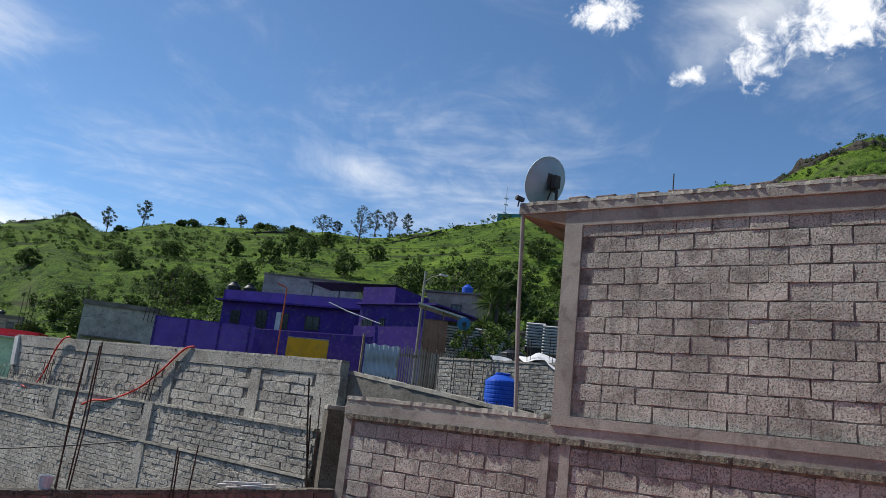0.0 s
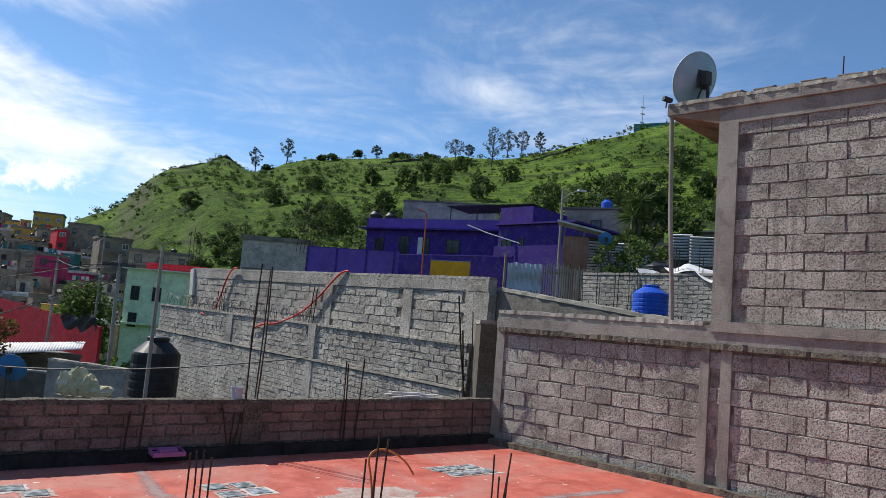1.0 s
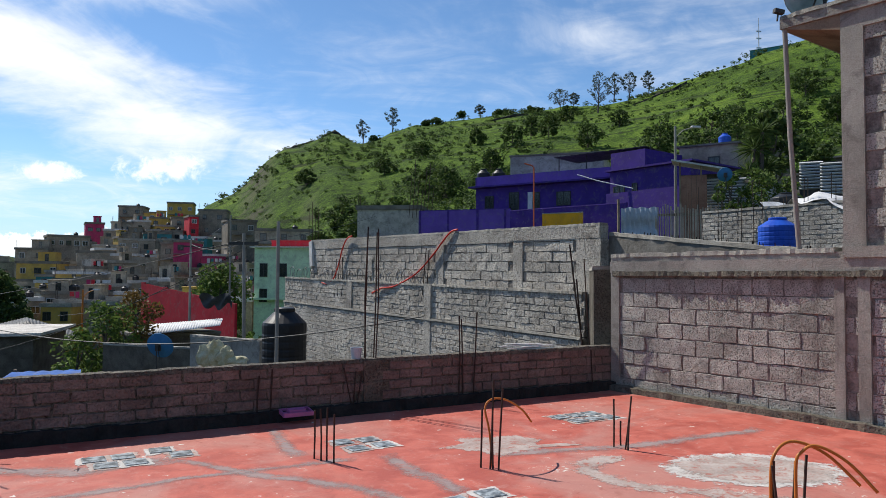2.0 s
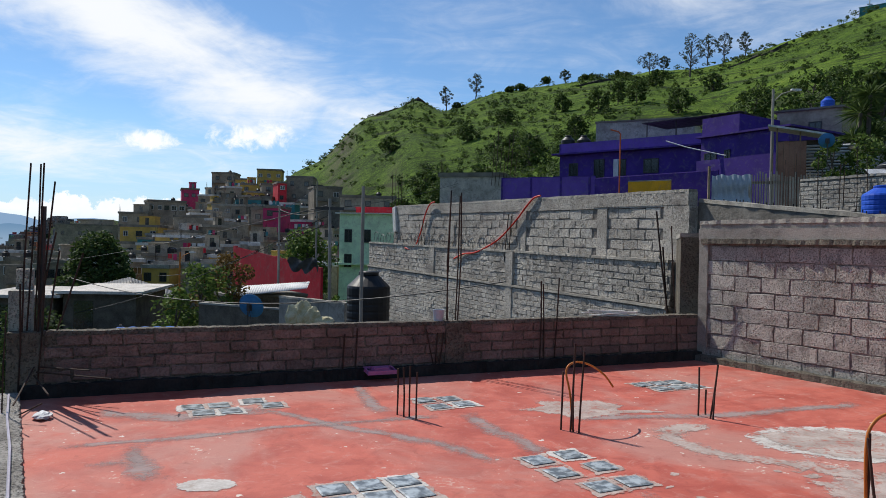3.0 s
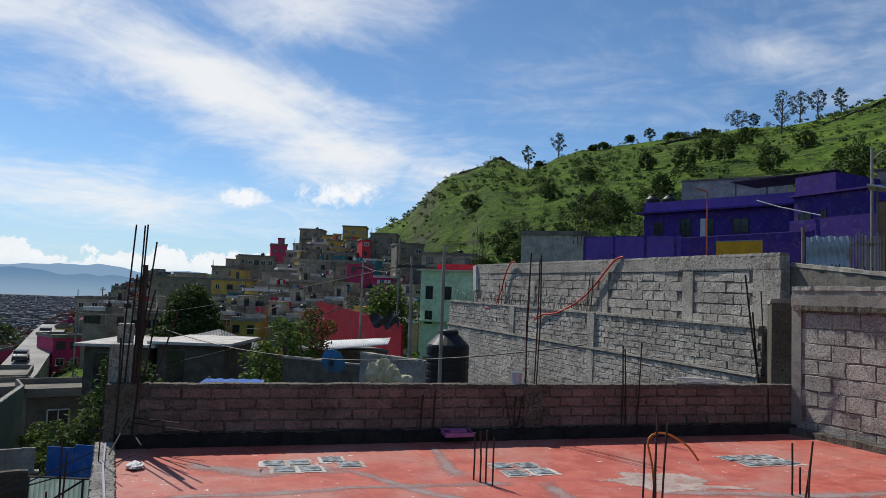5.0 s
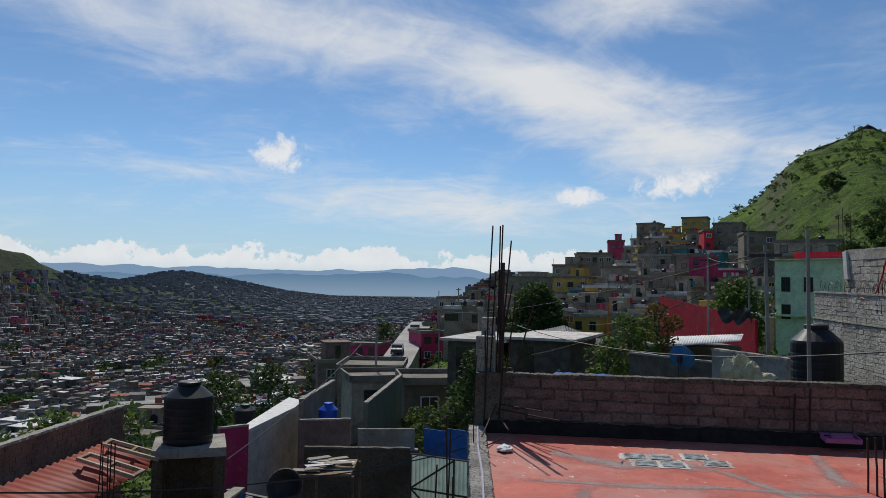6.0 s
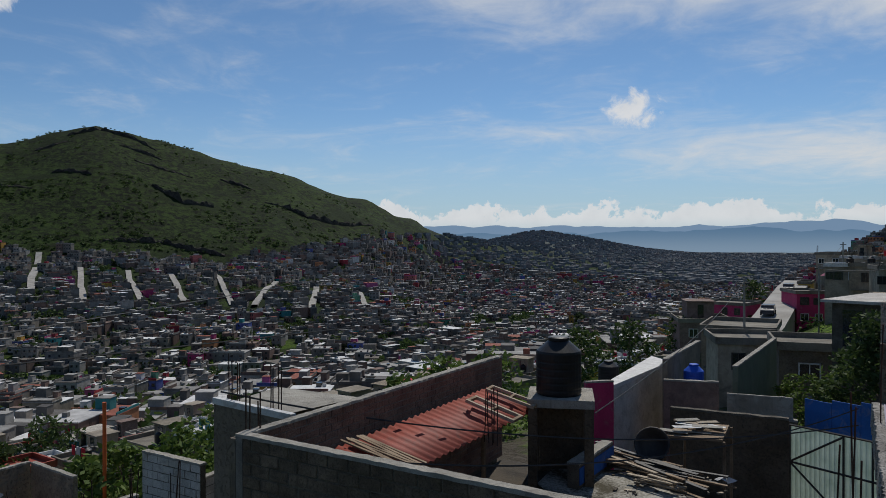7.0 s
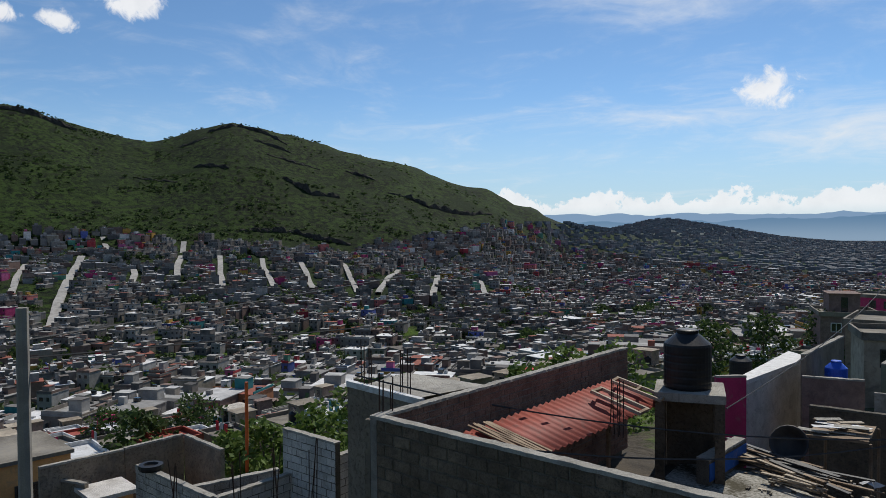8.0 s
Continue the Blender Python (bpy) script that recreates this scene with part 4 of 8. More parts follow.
conduit("conduit", [(2.74, 4.2, 0.0), (2.73, 4.2, 0.42), (2.78, 4.22, 0.57), (2.92, 4.25, 0.62), (3.1, 4.2, 0.55), (3.25, 4.1, 0.38)], 0.010, "orange conduit bent over the red roof")
conduit("conduit", [(2.92, 4.22, 0.0), (2.91, 4.22, 0.46), (2.95, 4.22, 0.56), (3.04, 4.2, 0.60), (3.18, 4.12, 0.52), (3.3, 4.02, 0.36)], 0.010, "orange conduit bent over the red roof")
stub(1.78, 4.06, [(-0.1, 0.02, -0.02, -0.1, 0.02, 0.16), (0.0, 0.0, -0.02, 0.0, 0.0, 0.13), (0.15, 0.0, -0.02, 0.15, 0.0, 0.12)], "cut-off rusty bar ends in the red roof")

# right-hand block wall and the taller block building above it
E_ = B + (Vector((5.95, 7.05, 0)) - B).normalized() * 9.5
WLEN = (E_ - B).length
SF = run_frame(B, E_)
side_wall = thing("side_wall", SF, "tall wall of rough grey concrete blocks with concrete bands", "wall", kind="structure")
block_wall("wall_blocks", Matrix(), WLEN, -0.02, 1.72, 0.40, 0.205, 0.2, GREY_BLOCK, side_wall, 5, joint=0.017, chamfer=0.004, jit=0.009, core_mat=JOINT, gaps=((0, 0.16), (3.2, 3.56)))
part("foot_ledge", crust(WLEN, 0, -0.15, 0.0, 0.0, 0.10, 12, 0.08), CONCRETE_DARK, side_wall, "low dark ledge at the wall's foot")
s = Shape()
s.box(0.0, -0.035, 1.70, WLEN, 0.22, 1.86)
s.box(0.0, -0.015, 1.86, 3.3, 0.22, 1.93)
s.box(3.3, -0.055, 1.86, WLEN, 0.22, 1.985)
part("bond_beam", s, CONCRETE, side_wall, "cast concrete band with board marks")
part("beam_crust", crust(3.2, 0, -0.03, 0.24, 1.93, 0.06, 14, 0.05), CONCRETE, side_wall)
part("beam_drips", crust(WLEN - 0.1, 0.05, -0.06, -0.02, 1.66, 0.07, 15, 0.045), CONCRETE_DARK, side_wall)
s = Shape()
s.box(3.19, -0.03, 0.0, 3.30, 0.2, 1.70)
s.box(3.30, 0.02, 0.0, 3.44, 0.2, 1.70)
s.box(3.44, -0.03, 0.0, 3.57, 0.2, 1.70)
s.box(0.0, -0.02, 0.0, 0.15, 0.2, 1.70)
part("column", s, CONCRETE, side_wall, "board-marked concrete column")
upper = thing("block_building", SF, "unfinished upper storey of grey concrete blocks", "building")
block_wall("upper_wall", Matrix.Translation((3.3, 0, 0)), WLEN - 3.3, 1.985, 4.46, 0.41, 0.205, 0.2, GREY_BLOCK, upper, 8, joint=0.014, chamfer=0.003, jit=0.007, core_mat=JOINT, gaps=((0, 0.22),))
s = Shape()
s.box(3.30, -0.03, 1.96, 3.54, 0.25, 4.42)
part("column", s, CONCRETE, upper, "board-marked concrete column")
s = Shape()
s.box(3.30, -0.028, 4.40, WLEN, 0.22, 4.60)
part("ring_beam", s, CONCRETE, upper)
s = Shape()
s.box(2.62, -0.06, 4.60, WLEN, 4.5, 4.72)
part("roof_slab", s, CONCRETE, upper, "overhanging concrete roof slab")
s = Shape()
s.add([(2.64, -0.05, 4.599), (3.30, -0.03, 4.42), (3.30, 2.4, 4.42), (2.64, 2.4, 4.599), (3.30, -0.03, 4.60), (3.30, 2.4, 4.60)], [(0, 1, 2, 3), (0, 4, 1), (3, 2, 5)])
part("soffit", s, WOOD, upper, "brown boarded soffit under the overhang")
part("roof_edge", crust(WLEN - 2.62, 2.62, -0.07, 0.05, 4.72, 0.05, 17, 0.05), CONCRETE, upper)
bm_ = []
for i in range(4):
    sh = Shape()
    sh.worn(0, 0, 0, 0.26, 0.14, 0.075, 0.012, 0.006, rng)
    sh.add([(0, 0.02, 0.07), (0.26, 0.02, 0.07), (0.26, 0.14, 0.07), (0, 0.14, 0.07)], [(0, 1, 2, 3)])
    bm_.append(sh.mesh("brick", BRICK_BROWN))
x = 3.0
while x < WLEN - 0.4:
    ob = new("brick", rng.choice(bm_))
    ob.parent = upper
    ob.matrix_local = pose(x, rng.uniform(0.0, 0.06), 4.735 + rng.uniform(0, 0.012), rng.uniform(-3, 3), rng.uniform(-3, 3), rng.uniform(-8, 8))
    x += rng.choice((0.29, 0.33, 0.38, 0.55))
s = Shape()
s.tube([(4.58, 0.3, 4.7), (4.59, 0.3, 5.12)], 0.008, 6)
tagged(part("steel_rod", s, RUST), "single rusty rod on the flat roof", "rod").matrix_world = SF
s = Shape()
s.tube([(2.78, 0.02, 1.96), (2.70, 0.0, 3.3), (2.66, -0.02, 4.61)], 0.028, 10)
tagged(part("prop_pole", s, POLE_GREY), "slender grey pole propping the roof overhang", "pole").matrix_world = SF


def dish(m, radius, material, label, name="satellite_dish", stand=0.5):
    """A satellite dish seen from behind: bowl, rim, back bracket, mast and feed arm; +y of m is where it looks."""
    t_ = thing(name, m, label, "satellite dish", "satellite dishes")
    n_, k_ = 32, 6
    sh = Shape(Matrix.Rotation(radians(-68), 4, "X"))
    rows = [(radius * i_ / k_, 0.32 * radius * (i_ / k_) ** 2) for i_ in range(1, k_ + 1)]
    front = [(0.01, 0.0)] + rows
    back = [(r0, z0 - 0.012) for r0, z0 in reversed(front)]
    sh.lathe(front + [(radius * 1.015, rows[-1][1] + 0.004), (radius * 1.015, rows[-1][1] - 0.014)] + back, n_)
    part("bowl", sh, material, t_, smooth=True)
    sh = Shape()
    sh.box(-0.05, -0.14, -0.09, 0.05, 0.0, 0.09)
    sh.box(-0.09, -0.05, -0.12, 0.09, -0.02, 0.12)
    part("bracket", sh, DARK_METAL, t_)
    sh = Shape()
    sh.tube([(0, -0.12, 0.05), (0, -0.13, -0.25), (0.03, -0.10, -stand)], 0.022, 8)
    part("mast", sh, DARK_METAL, t_)
    sh = Shape()
    sh.tube([(0, -0.03, -0.1), (0.0, 0.25 * radius, -radius * 0.95), (0.0, radius * 0.9, -radius * 0.7)], 0.012, 6)
    sh.box(-0.03, radius * 0.85, -radius * 0.74, 0.03, radius * 1.0, -radius * 0.62)
    part("feed_arm", sh, DARK_METAL, t_)
    return t_


dish(SF @ pose(2.9, 0.25, 5.12, 0, 0, 72), 0.36, DISH_GREY, "grey satellite dish on the corner of the flat roof", stand=0.42)
# small camera body on a stalk at the slab's corner; it gives no light
s = Shape(SF @ pose(2.6, -0.04, 4.83, 10, 0, 150))
s.box(-0.03, -0.06, -0.025, 0.03, 0.06, 0.025)
s.box(-0.008, -0.005, -0.12, 0.008, 0.01, -0.02)
tagged(part("floodlight", s, DARK_METAL), "small dark camera clamped on the roof corner", "lamp")

# neighbour's pale wall behind the parapet
W0, W1 = Vector((-1.2, 27.0, 0)), Vector((5.05, 12.85, 0))
WF = run_frame(W0, W1, 0.25) @ Matrix.Rotation(0.016, 4, "Y")
WL = (W1 - W0).length
pale = thing("neighbour_wall", WF, "high unplastered wall of pale grey blocks", "wall", kind="structure")
s = Shape()
s.box(0.0, 0.2, -6, WL, 0.4, 0.2)
part("footing", s, PALE_BLOCK, pale)
block_wall("upper_blocks", Matrix.Translation((1.97, 0, 0)), WL - 1.97, 1.30, 2.33, 0.40, 0.205, 0.2, PALE_BLOCK, pale, 31, joint=0.018, chamfer=0.004, jit=0.012, core_mat=JOINT, gaps=((7.93, 8.26), (10.97, 11.28), (12.90, 13.53)))
low = block_wall("lower_blocks", Matrix.Translation((0, -0.14, 0)), WL - 0.25, 0.52, 1.32, 0.30, 0.132, 0.15, PALE_BLOCK, pale, 33, core_mat=JOINT, joint=0.014, jit=0.011, chamfer=0.004)
block_wall("base_blocks", Matrix.Translation((0, -0.18, 0)), WL - 0.25, -1.6, 0.5, 0.28, 0.12, 0.2, PALE_BLOCK, pale, 35, core_mat=JOINT, joint=0.013, jit=0.009, chamfer=0.004, limit=60)
s = Shape()
s.box(1.97, -0.02, 2.33, WL, 0.2, 2.60)
s.box(12.81, -0.03, 2.36, WL, -0.02, 2.56)
part("beam", s, PALE_BLOCK, pale, "cast concrete beam along the wall's top")
part("beam_top", crust(WL - 1.97, 1.97, -0.02, 0.2, 2.6, 0.05, 37), CONCRETE, pale)
part("shelf", crust(WL - 0.3, 0, -0.17, 0.0, 1.32, 0.05, 38, 0.05), CONCRETE, pale, "pale mortar ledge")
part("mortar_run", crust(WL - 0.3, 0, -0.21, -0.12, 0.48, 0.05, 39, 0.08), CONCRETE, pale)
for a0, a1, z0, z1, y0 in ((9.9, 10.23, 1.3, 2.33, -0.02), (12.94, 13.25, 1.3, 2.33, -0.02), (14.87, 15.5, -1, 2.34, -0.03), (5.15, 5.49, 0.4, 1.34, -0.17), (9.65, 9.95, -0.6, 1.34, -0.2), (6.28, 6.5, 1.5, 2.0, -0.03)):
    s = Shape()
    s.box(a0, y0, z0, a1, 0.18, z1)
    part("column", s, PALE_BLOCK, pale, "concrete column cast in the wall")
s = Shape()
s.box(-0.12, 0.02, -0.2, 0.12, 0.10, 0.65)
board = tagged(part("leaning_board", s, WHITE_PATCH), "weathered pale board on the wall's end", "board")
board.matrix_world = WF @ pose(2.16, -0.1, 1.95, 0, -8, 0)


def hose(pts, label):
    sh = Shape()
    q = [Vector(p) for p in pts]
    line = []
    for i_ in range(len(q) - 1):
        p0, p1, p2, p3 = q[max(i_ - 1, 0)], q[i_], q[i_ + 1], q[min(i_ + 2, len(q) - 1)]
        for k_ in range(6):
            u = k_ / 6
            line.append(0.5 * (2 * p1 + (p2 - p0) * u + (2 * p0 - 5 * p1 + 4 * p2 - p3) * u * u + (3 * p1 - p0 - 3 * p2 + p3) * u ** 3))
    sh.tube(line + [q[-1]], 0.022, 6)
    ob = tagged(part("hose", sh, RED_HOSE, smooth=True), label, "hose", "red hoses")
    ob.matrix_world = WF


hose([(5.31, -0.1, 2.68), (4.92, -0.08, 2.61), (4.61, -0.08, 2.29), (4.4, -0.08, 1.89), (4.14, -0.12, 1.42), (3.67, -0.12, 1.2), (3.27, -0.15, 1.24)], "red hose hanging over the pale wall")
hose([(10.83, -0.02, 2.68), (10.58, -0.06, 2.62), (10.23, -0.07, 2.38), (9.83, -0.08, 2.07), (9.06, -0.1, 1.6), (8.08, -0.16, 1.26), (7.38, -0.18, 1.18), (6.87, -0.2, 1.03)], "long red hose draped across the pale wall")
wire = thing("barbed_wire_coil", WF, "coils of rusty razor wire along the wall's ledge", "barbed wire")
sh = Shape()
pts_ = []
for i in range(900):
    a_ = i * 0.30
    x = 0.2 + i * 0.0105
    pts_.append((x, -0.08 + 0.06 * math.sin(a_ * 0.37), 1.52 + 0.17 * math.cos(a_) + 0.05 * math.sin(i * 0.05)))
pts_ = [(p[0] + 0.17 * math.sin(i * 0.30), p[1], p[2]) for i, p in enumerate(pts_)]
sh.tube(pts_, 0.006, 3)
part("coil", sh, surface("grey_wire", (0.10, 0.09, 0.085), (0.2, 0.18, 0.17), 0.6), wire)
bars("pilaster_bars", PF, [(4.50, 0.03, 0.5, 4.52, 0.03, 2.22), (4.52, 0.11, 0.5, 4.55, 0.1, 2.2), (4.63, 0.03, 0.5, 4.66, 0.04, 2.2), (4.64, 0.11, 0.5, 4.67, 0.1, 2.16)], "tall rusty bars rising from the parapet pilaster", 0.0085)
bars("wall_bars", WF, [(4.22, -0.15, 0.83, 4.25, -0.1, 2.0), (4.46, -0.15, 0.84, 4.5, -0.1, 2.12), (4.77, -0.15, 0.85, 4.69, -0.1, 2.06), (9.49, -0.15, 1.07, 9.56, -0.1, 2.26), (9.69, -0.15, 1.07, 9.69, -0.1, 2.21)], "thin rusty bars along the pale wall", 0.012)
bars("wall_bars", WF, [(14.92, -0.25, 2.24, 15.39, -0.3, 0.19), (15.06, -0.2, 1.59, 15.33, -0.3, 0.29)], "dark bars leaning in the wall's corner", 0.016)
for i in range(6):
    s = Shape()
    s.m = PF @ pose(7.0 + rng.uniform(-0.2, 0.2), 0.08 + 0.01 * i, 0.635 + 0.013 * i, 0, rng.uniform(-2, 2), rng.uniform(-12, 12))
    s.box(-0.3, -0.02, 0, 0.3, 0.02, 0.012)
    tagged(part("lath", s, WHITE_PATCH), "pale wooden lath lying on the parapet", "lath", "laths on the parapet")
s = Shape(PF @ pose(4.40, 0.08, 0.63))
s.lathe([(0.055, 0), (0.07, 0.13), (0.073, 0.14), (0.064, 0.14), (0.05, 0.02), (0.01, 0.015)], 16)
bucket = tagged(part("bucket", s, surface("grey_bucket", (0.35, 0.38, 0.42), (0.5, 0.52, 0.55), 0.6)), "pale bucket against the rebar", "bucket")

# ---- houses ----


def house(b, r, top, wide, tall, material, turn=0.0, deep=7.0, label="", group="hillside houses", windows=2, storeys=1, tank=False, roof=None, rebar=False):
    """A flat-roofed house whose front faces the terrace; top: its roof's height, reaching down to the ground behind and below."""
    c = P(b, r, 0)
    g = min(ground_xy(c.x, c.y), top - tall) - 1.5
    m = Matrix.Translation((c.x, c.y, top)) @ Matrix.Rotation(-radians(b) + radians(turn), 4, "Z")
    h = thing("house", m, label, "house", group)
    w2 = wide / 2
    sh = Shape()
    sh.box(-w2, 0, g - top, w2, deep, -0.25)
    part("wall", sh, material, h)
    sh = Shape()
    e = 0.18
    sh.box(-w2 - e, -e, -0.25, w2 + e, deep + e, -0.1)
    for x0, y0, x1, y1 in ((-w2 - e, -e, w2 + e, -e + 0.15), (-w2 - e, deep + e - 0.15, w2 + e, deep + e), (-w2 - e, -e, -w2 - e + 0.15, deep + e), (w2 + e - 0.15, -e, w2 + e, deep + e)):
        sh.box(x0, y0, -0.1, x1, y1, 0.25)
    part("roof", sh, roof or ROOF_GREY, h)
    per = max(2.3, tall / max(storeys, 1))
    rng = random.Random(int(b * 100) + int(r))
    for st in range(storeys):
        for i in range(windows):
            x = -w2 + wide * (i + 0.5) / windows + rng.uniform(-0.3, 0.3)
            ww, hh = rng.uniform(0.45, 0.65), rng.uniform(0.5, 0.65)
            z = -per * st - per * 0.5 - 0.1
            fr = Shape()
            for a0, c0, a1, c1 in ((-ww, hh - 0.08, ww, hh), (-ww, -hh, ww, -hh + 0.08), (-ww, -hh, -ww + 0.08, hh), (ww - 0.08, -hh, ww, hh), (-0.03, -hh, 0.03, hh)):
                fr.box(x + a0, -0.07, z + c0, x + a1, 0, z + c1)
            wn = part("window", fr, DARK_METAL if rng.random() < 0.6 else WHITE_CLOTH, h)
            gl = Shape()
            gl.box(x - ww + 0.08, -0.03, z - hh + 0.08, x + ww - 0.08, -0.005, z + hh - 0.08)
            part("pane", gl, PANE, wn)
    if wide > 3.6 and windows and rng.random() < 0.4:
        sh = Shape()
        a, rw, rh = rng.uniform(-0.2, 0.3) * wide, wide * rng.uniform(0.16, 0.28), rng.uniform(1.5, 2.2)
        sh.box(a - rw, deep * 0.35, -0.1, a + rw, deep * 0.9, rh)
        sh.box(a - rw - 0.15, deep * 0.35 - 0.2, rh + 0.002, a + rw + 0.15, deep * 0.9 + 0.1, rh + 0.1)
        room = part("roof_room", sh, material, h)
        sh = Shape()
        sh.box(a - 0.35, deep * 0.35 - 0.03, 0.0, a + 0.35, deep * 0.35 - 0.002, min(1.7, rh - 0.2))
        part("door", sh, PANE, room)
    if rng.random() < 0.5:
        sh = Shape()
        sh.box(-w2 * 0.9, -0.75, -per - 0.25, w2 * rng.uniform(0.2, 0.9), -0.001, -per - 0.1)
        part("balcony_slab", sh, roof or ROOF_GREY, h)
    if windows and rng.random() < 0.16:
        a = rng.uniform(-0.6, 0.1) * w2
        for i in range(rng.choice((2, 3, 4))):
            sh = Shape()
            x = a + i * 0.75
            sh.box(x, 0.6, 0.35 + rng.uniform(0, 0.3), x + rng.uniform(0.4, 0.65), 0.63, 1.25)
            part("laundry", sh, rng.choice((WHITE_CLOTH, RED_PAINT, TEAL_PAINT, PALE_SHEET, PINK_PAINT)), h)
    if tank:
        water_tank(m @ Matrix.Translation((w2 * 0.4, deep * 0.4, -0.1)), 0.5, 1.2, BLACK_PLASTIC, "black plastic water tank on a flat roof")
    if rebar:
        sh = Shape()
        for i in range(4):
            x, y = -w2 + 0.1 + 0.2 * (i % 2), 0.1 + 0.2 * (i // 2)
            sh.tube([(x, y, 0.2), (x + rng.uniform(-0.1, 0.1), y, rng.uniform(1.2, 2.0))], 0.02, 4)
        part("rebar", sh, RUST, h)
    return h


def water_tank(m, radius, tall, material, label, n=24):
    t = thing("water_tank", m, label, "water tank", "water tanks")
    k, R_ = tall, radius
    sh = Shape()
    prof = [(R_ * 0.96, 0), (R_, 0.04 * k)]
    for i in range(5):
        z = 0.08 + 0.12 * i
        prof += [(R_, z * k), (R_ * 0.988, (z + 0.02) * k), (R_ * 0.988, (z + 0.035) * k), (R_, (z + 0.055) * k)]
    prof += [(R_, 0.72 * k), (R_ * 0.97, 0.76 * k), (R_ * 0.5, 0.92 * k), (R_ * 0.46, 0.93 * k)]
    sh.lathe(prof, n)
    part("body", sh, material, t)
    sh = Shape()
    sh.lathe([(R_ * 0.44, 0.925 * k), (R_ * 0.47, 0.94 * k), (R_ * 0.47, 0.985 * k), (R_ * 0.40, k), (0.02, k * 1.005)], n)
    part("lid", sh, material, t)
    return t


house(-10.7, 240, 24.5, 7.7, 3.6, YELLOW_PAINT, -7, label="ochre-painted house on the hillside crest", windows=3, storeys=1)
house(-12.7, 225, 19.9, 4.0, 5.4, YELLOW_PAINT, -3, label="narrow ochre-painted hillside house", windows=1, storeys=2)
house(-14.1, 232, 22.1, 6.8, 6.0, HILL_GREY, -16, label="unpainted grey house on the skyline", windows=2, storeys=2, tank=True)
house(-16.4, 220, 16.0, 4.7, 3.4, PINK_PAINT, 3, label="small pink-red house among grey ones", windows=2)
house(-18.0, 190, 10.8, 8.8, 3.1, HILL_GREY, 8, label="long grey house with a row of windows", windows=5, tank=True)
house(-20.3, 185, 7.5, 6.4, 2.8, HILL_GREY, -13, label="grey block house at the end of the row", windows=2, rebar=True)
house(-19.9, 160, 4.1, 7.4, 3.0, YELLOW_PAINT, -17, label="low ochre house below grey houses", windows=3)
house(-16.3, 165, 6.5, 7.4, 3.9, HILL_GREY, -18, label="plain grey block house with blank front", windows=0)
house(-18.8, 150, 1.6, 6.7, 2.0, TEAL_PAINT, -21, label="low dark teal house under grey ones", windows=2)
house(-12.2, 190, 12.1, 6.3, 3.0, TEAL_PAINT, 3, label="dark teal house on the slope", windows=2)
house(-14.2, 195, 11.2, 3.9, 2.3, YELLOW_PAINT, 13, label="small ochre house between grey ones", windows=1)
house(-10.9, 150, 8.0, 5.7, 3.0, HILL_GREY, -4, label="grey house with a pink upper room", windows=2)
house(-10.5, 147, 8.3, 3.3, 1.9, PINK_PAINT, -19, label="pink-painted rooftop room on a house", windows=1)
house(-8.4, 195, 18.6, 7.0, 6.7, HILL_GREY, -8, label="unfinished grey house by the stairs", windows=2, storeys=2, rebar=True)
house(-9.7, 190, 16.6, 2.2, 5.0, RED_PAINT, 11, label="narrow red house beside the steps", windows=1, storeys=2)
house(-6.2, 170, 14.3, 6.5, 3.1, HILL_GREY, 12, label="plain grey hillside house on the slope", windows=2)
house(-3.1, 130, 9.8, 9.9, 2.3, HILL_GREY, 1, label="long grey house behind the green one", windows=3, tank=True)
house(-18.3, 110, -0.7, 5.0, 2.5, HILL_GREY, -5, label="grey block house among trees", windows=2, tank=True)
house(-14.1, 130, 1.7, 6.1, 2.0, HILL_GREY, -11, label="grey flat-roofed house below the skyline", windows=2)
house(-16.2, 140, 1.5, 4.5, 2.7, HILL_GREY, -16, label="grey flat-roofed house with bare rebar", windows=1, rebar=True)
house(-23.3, 290, 6.0, 20.7, 5.9, HILL_GREY, -6, label="far grey houses on the lower spur", windows=4)
house(-23.1, 310, 8.2, 9.1, 4.6, HILL_GREY, -9, label="far grey house on the lower spur", windows=2)
house(-36.3, 130, -8.7, 7.1, 4.3, PINK_PAINT, -21, label="magenta two-storey house by the street", windows=3, storeys=2)
house(-30.6, 120, -5.9, 3.9, 4.8, PINK_PAINT, 19, label="magenta house at the street corner", windows=2, storeys=2)
house(-35.5, 60, -5.1, 5.2, 2.8, HILL_GREY, -6, label="grey house with a wide screed roof", windows=2)
house(-31.0, 150, -6.0, 2.1, 2.4, YELLOW_PAINT, -5, label="small yellow cube house by the street", windows=1)
house(-28.4, 170, -0.8, 9.5, 4.5, HILL_GREY, -10, label="grey houses beside the street", windows=3, storeys=2)
house(5.0, 85, 9.8, 7.5, 3.4, PALE_BLOCK, -12, label="grey block house below the hill", windows=0, rebar=True)


# ---- behind the block wall: neighbours and the purple house ----


def wall_run(name, a, b, z0, z1, thick, mat, label, category="wall", group="", coping=None, kind=""):
    """A free-standing wall between two places with a rough top."""
    m = run_frame(a, b)
    L_ = (Vector((b.x, b.y, 0)) - Vector((a.x, a.y, 0))).length
    t_ = thing(name, m, label, category, group, kind)
    sh = Shape()
    sh.box(0, 0, z0, L_, thick, z1)
    part("body", sh, mat, t_)
    part("top", crust(L_, 0, -0.015, thick + 0.015, z1, 0.07, int(L_ * 97) + 3, 0.12), coping or CONCRETE, t_)
    return t_


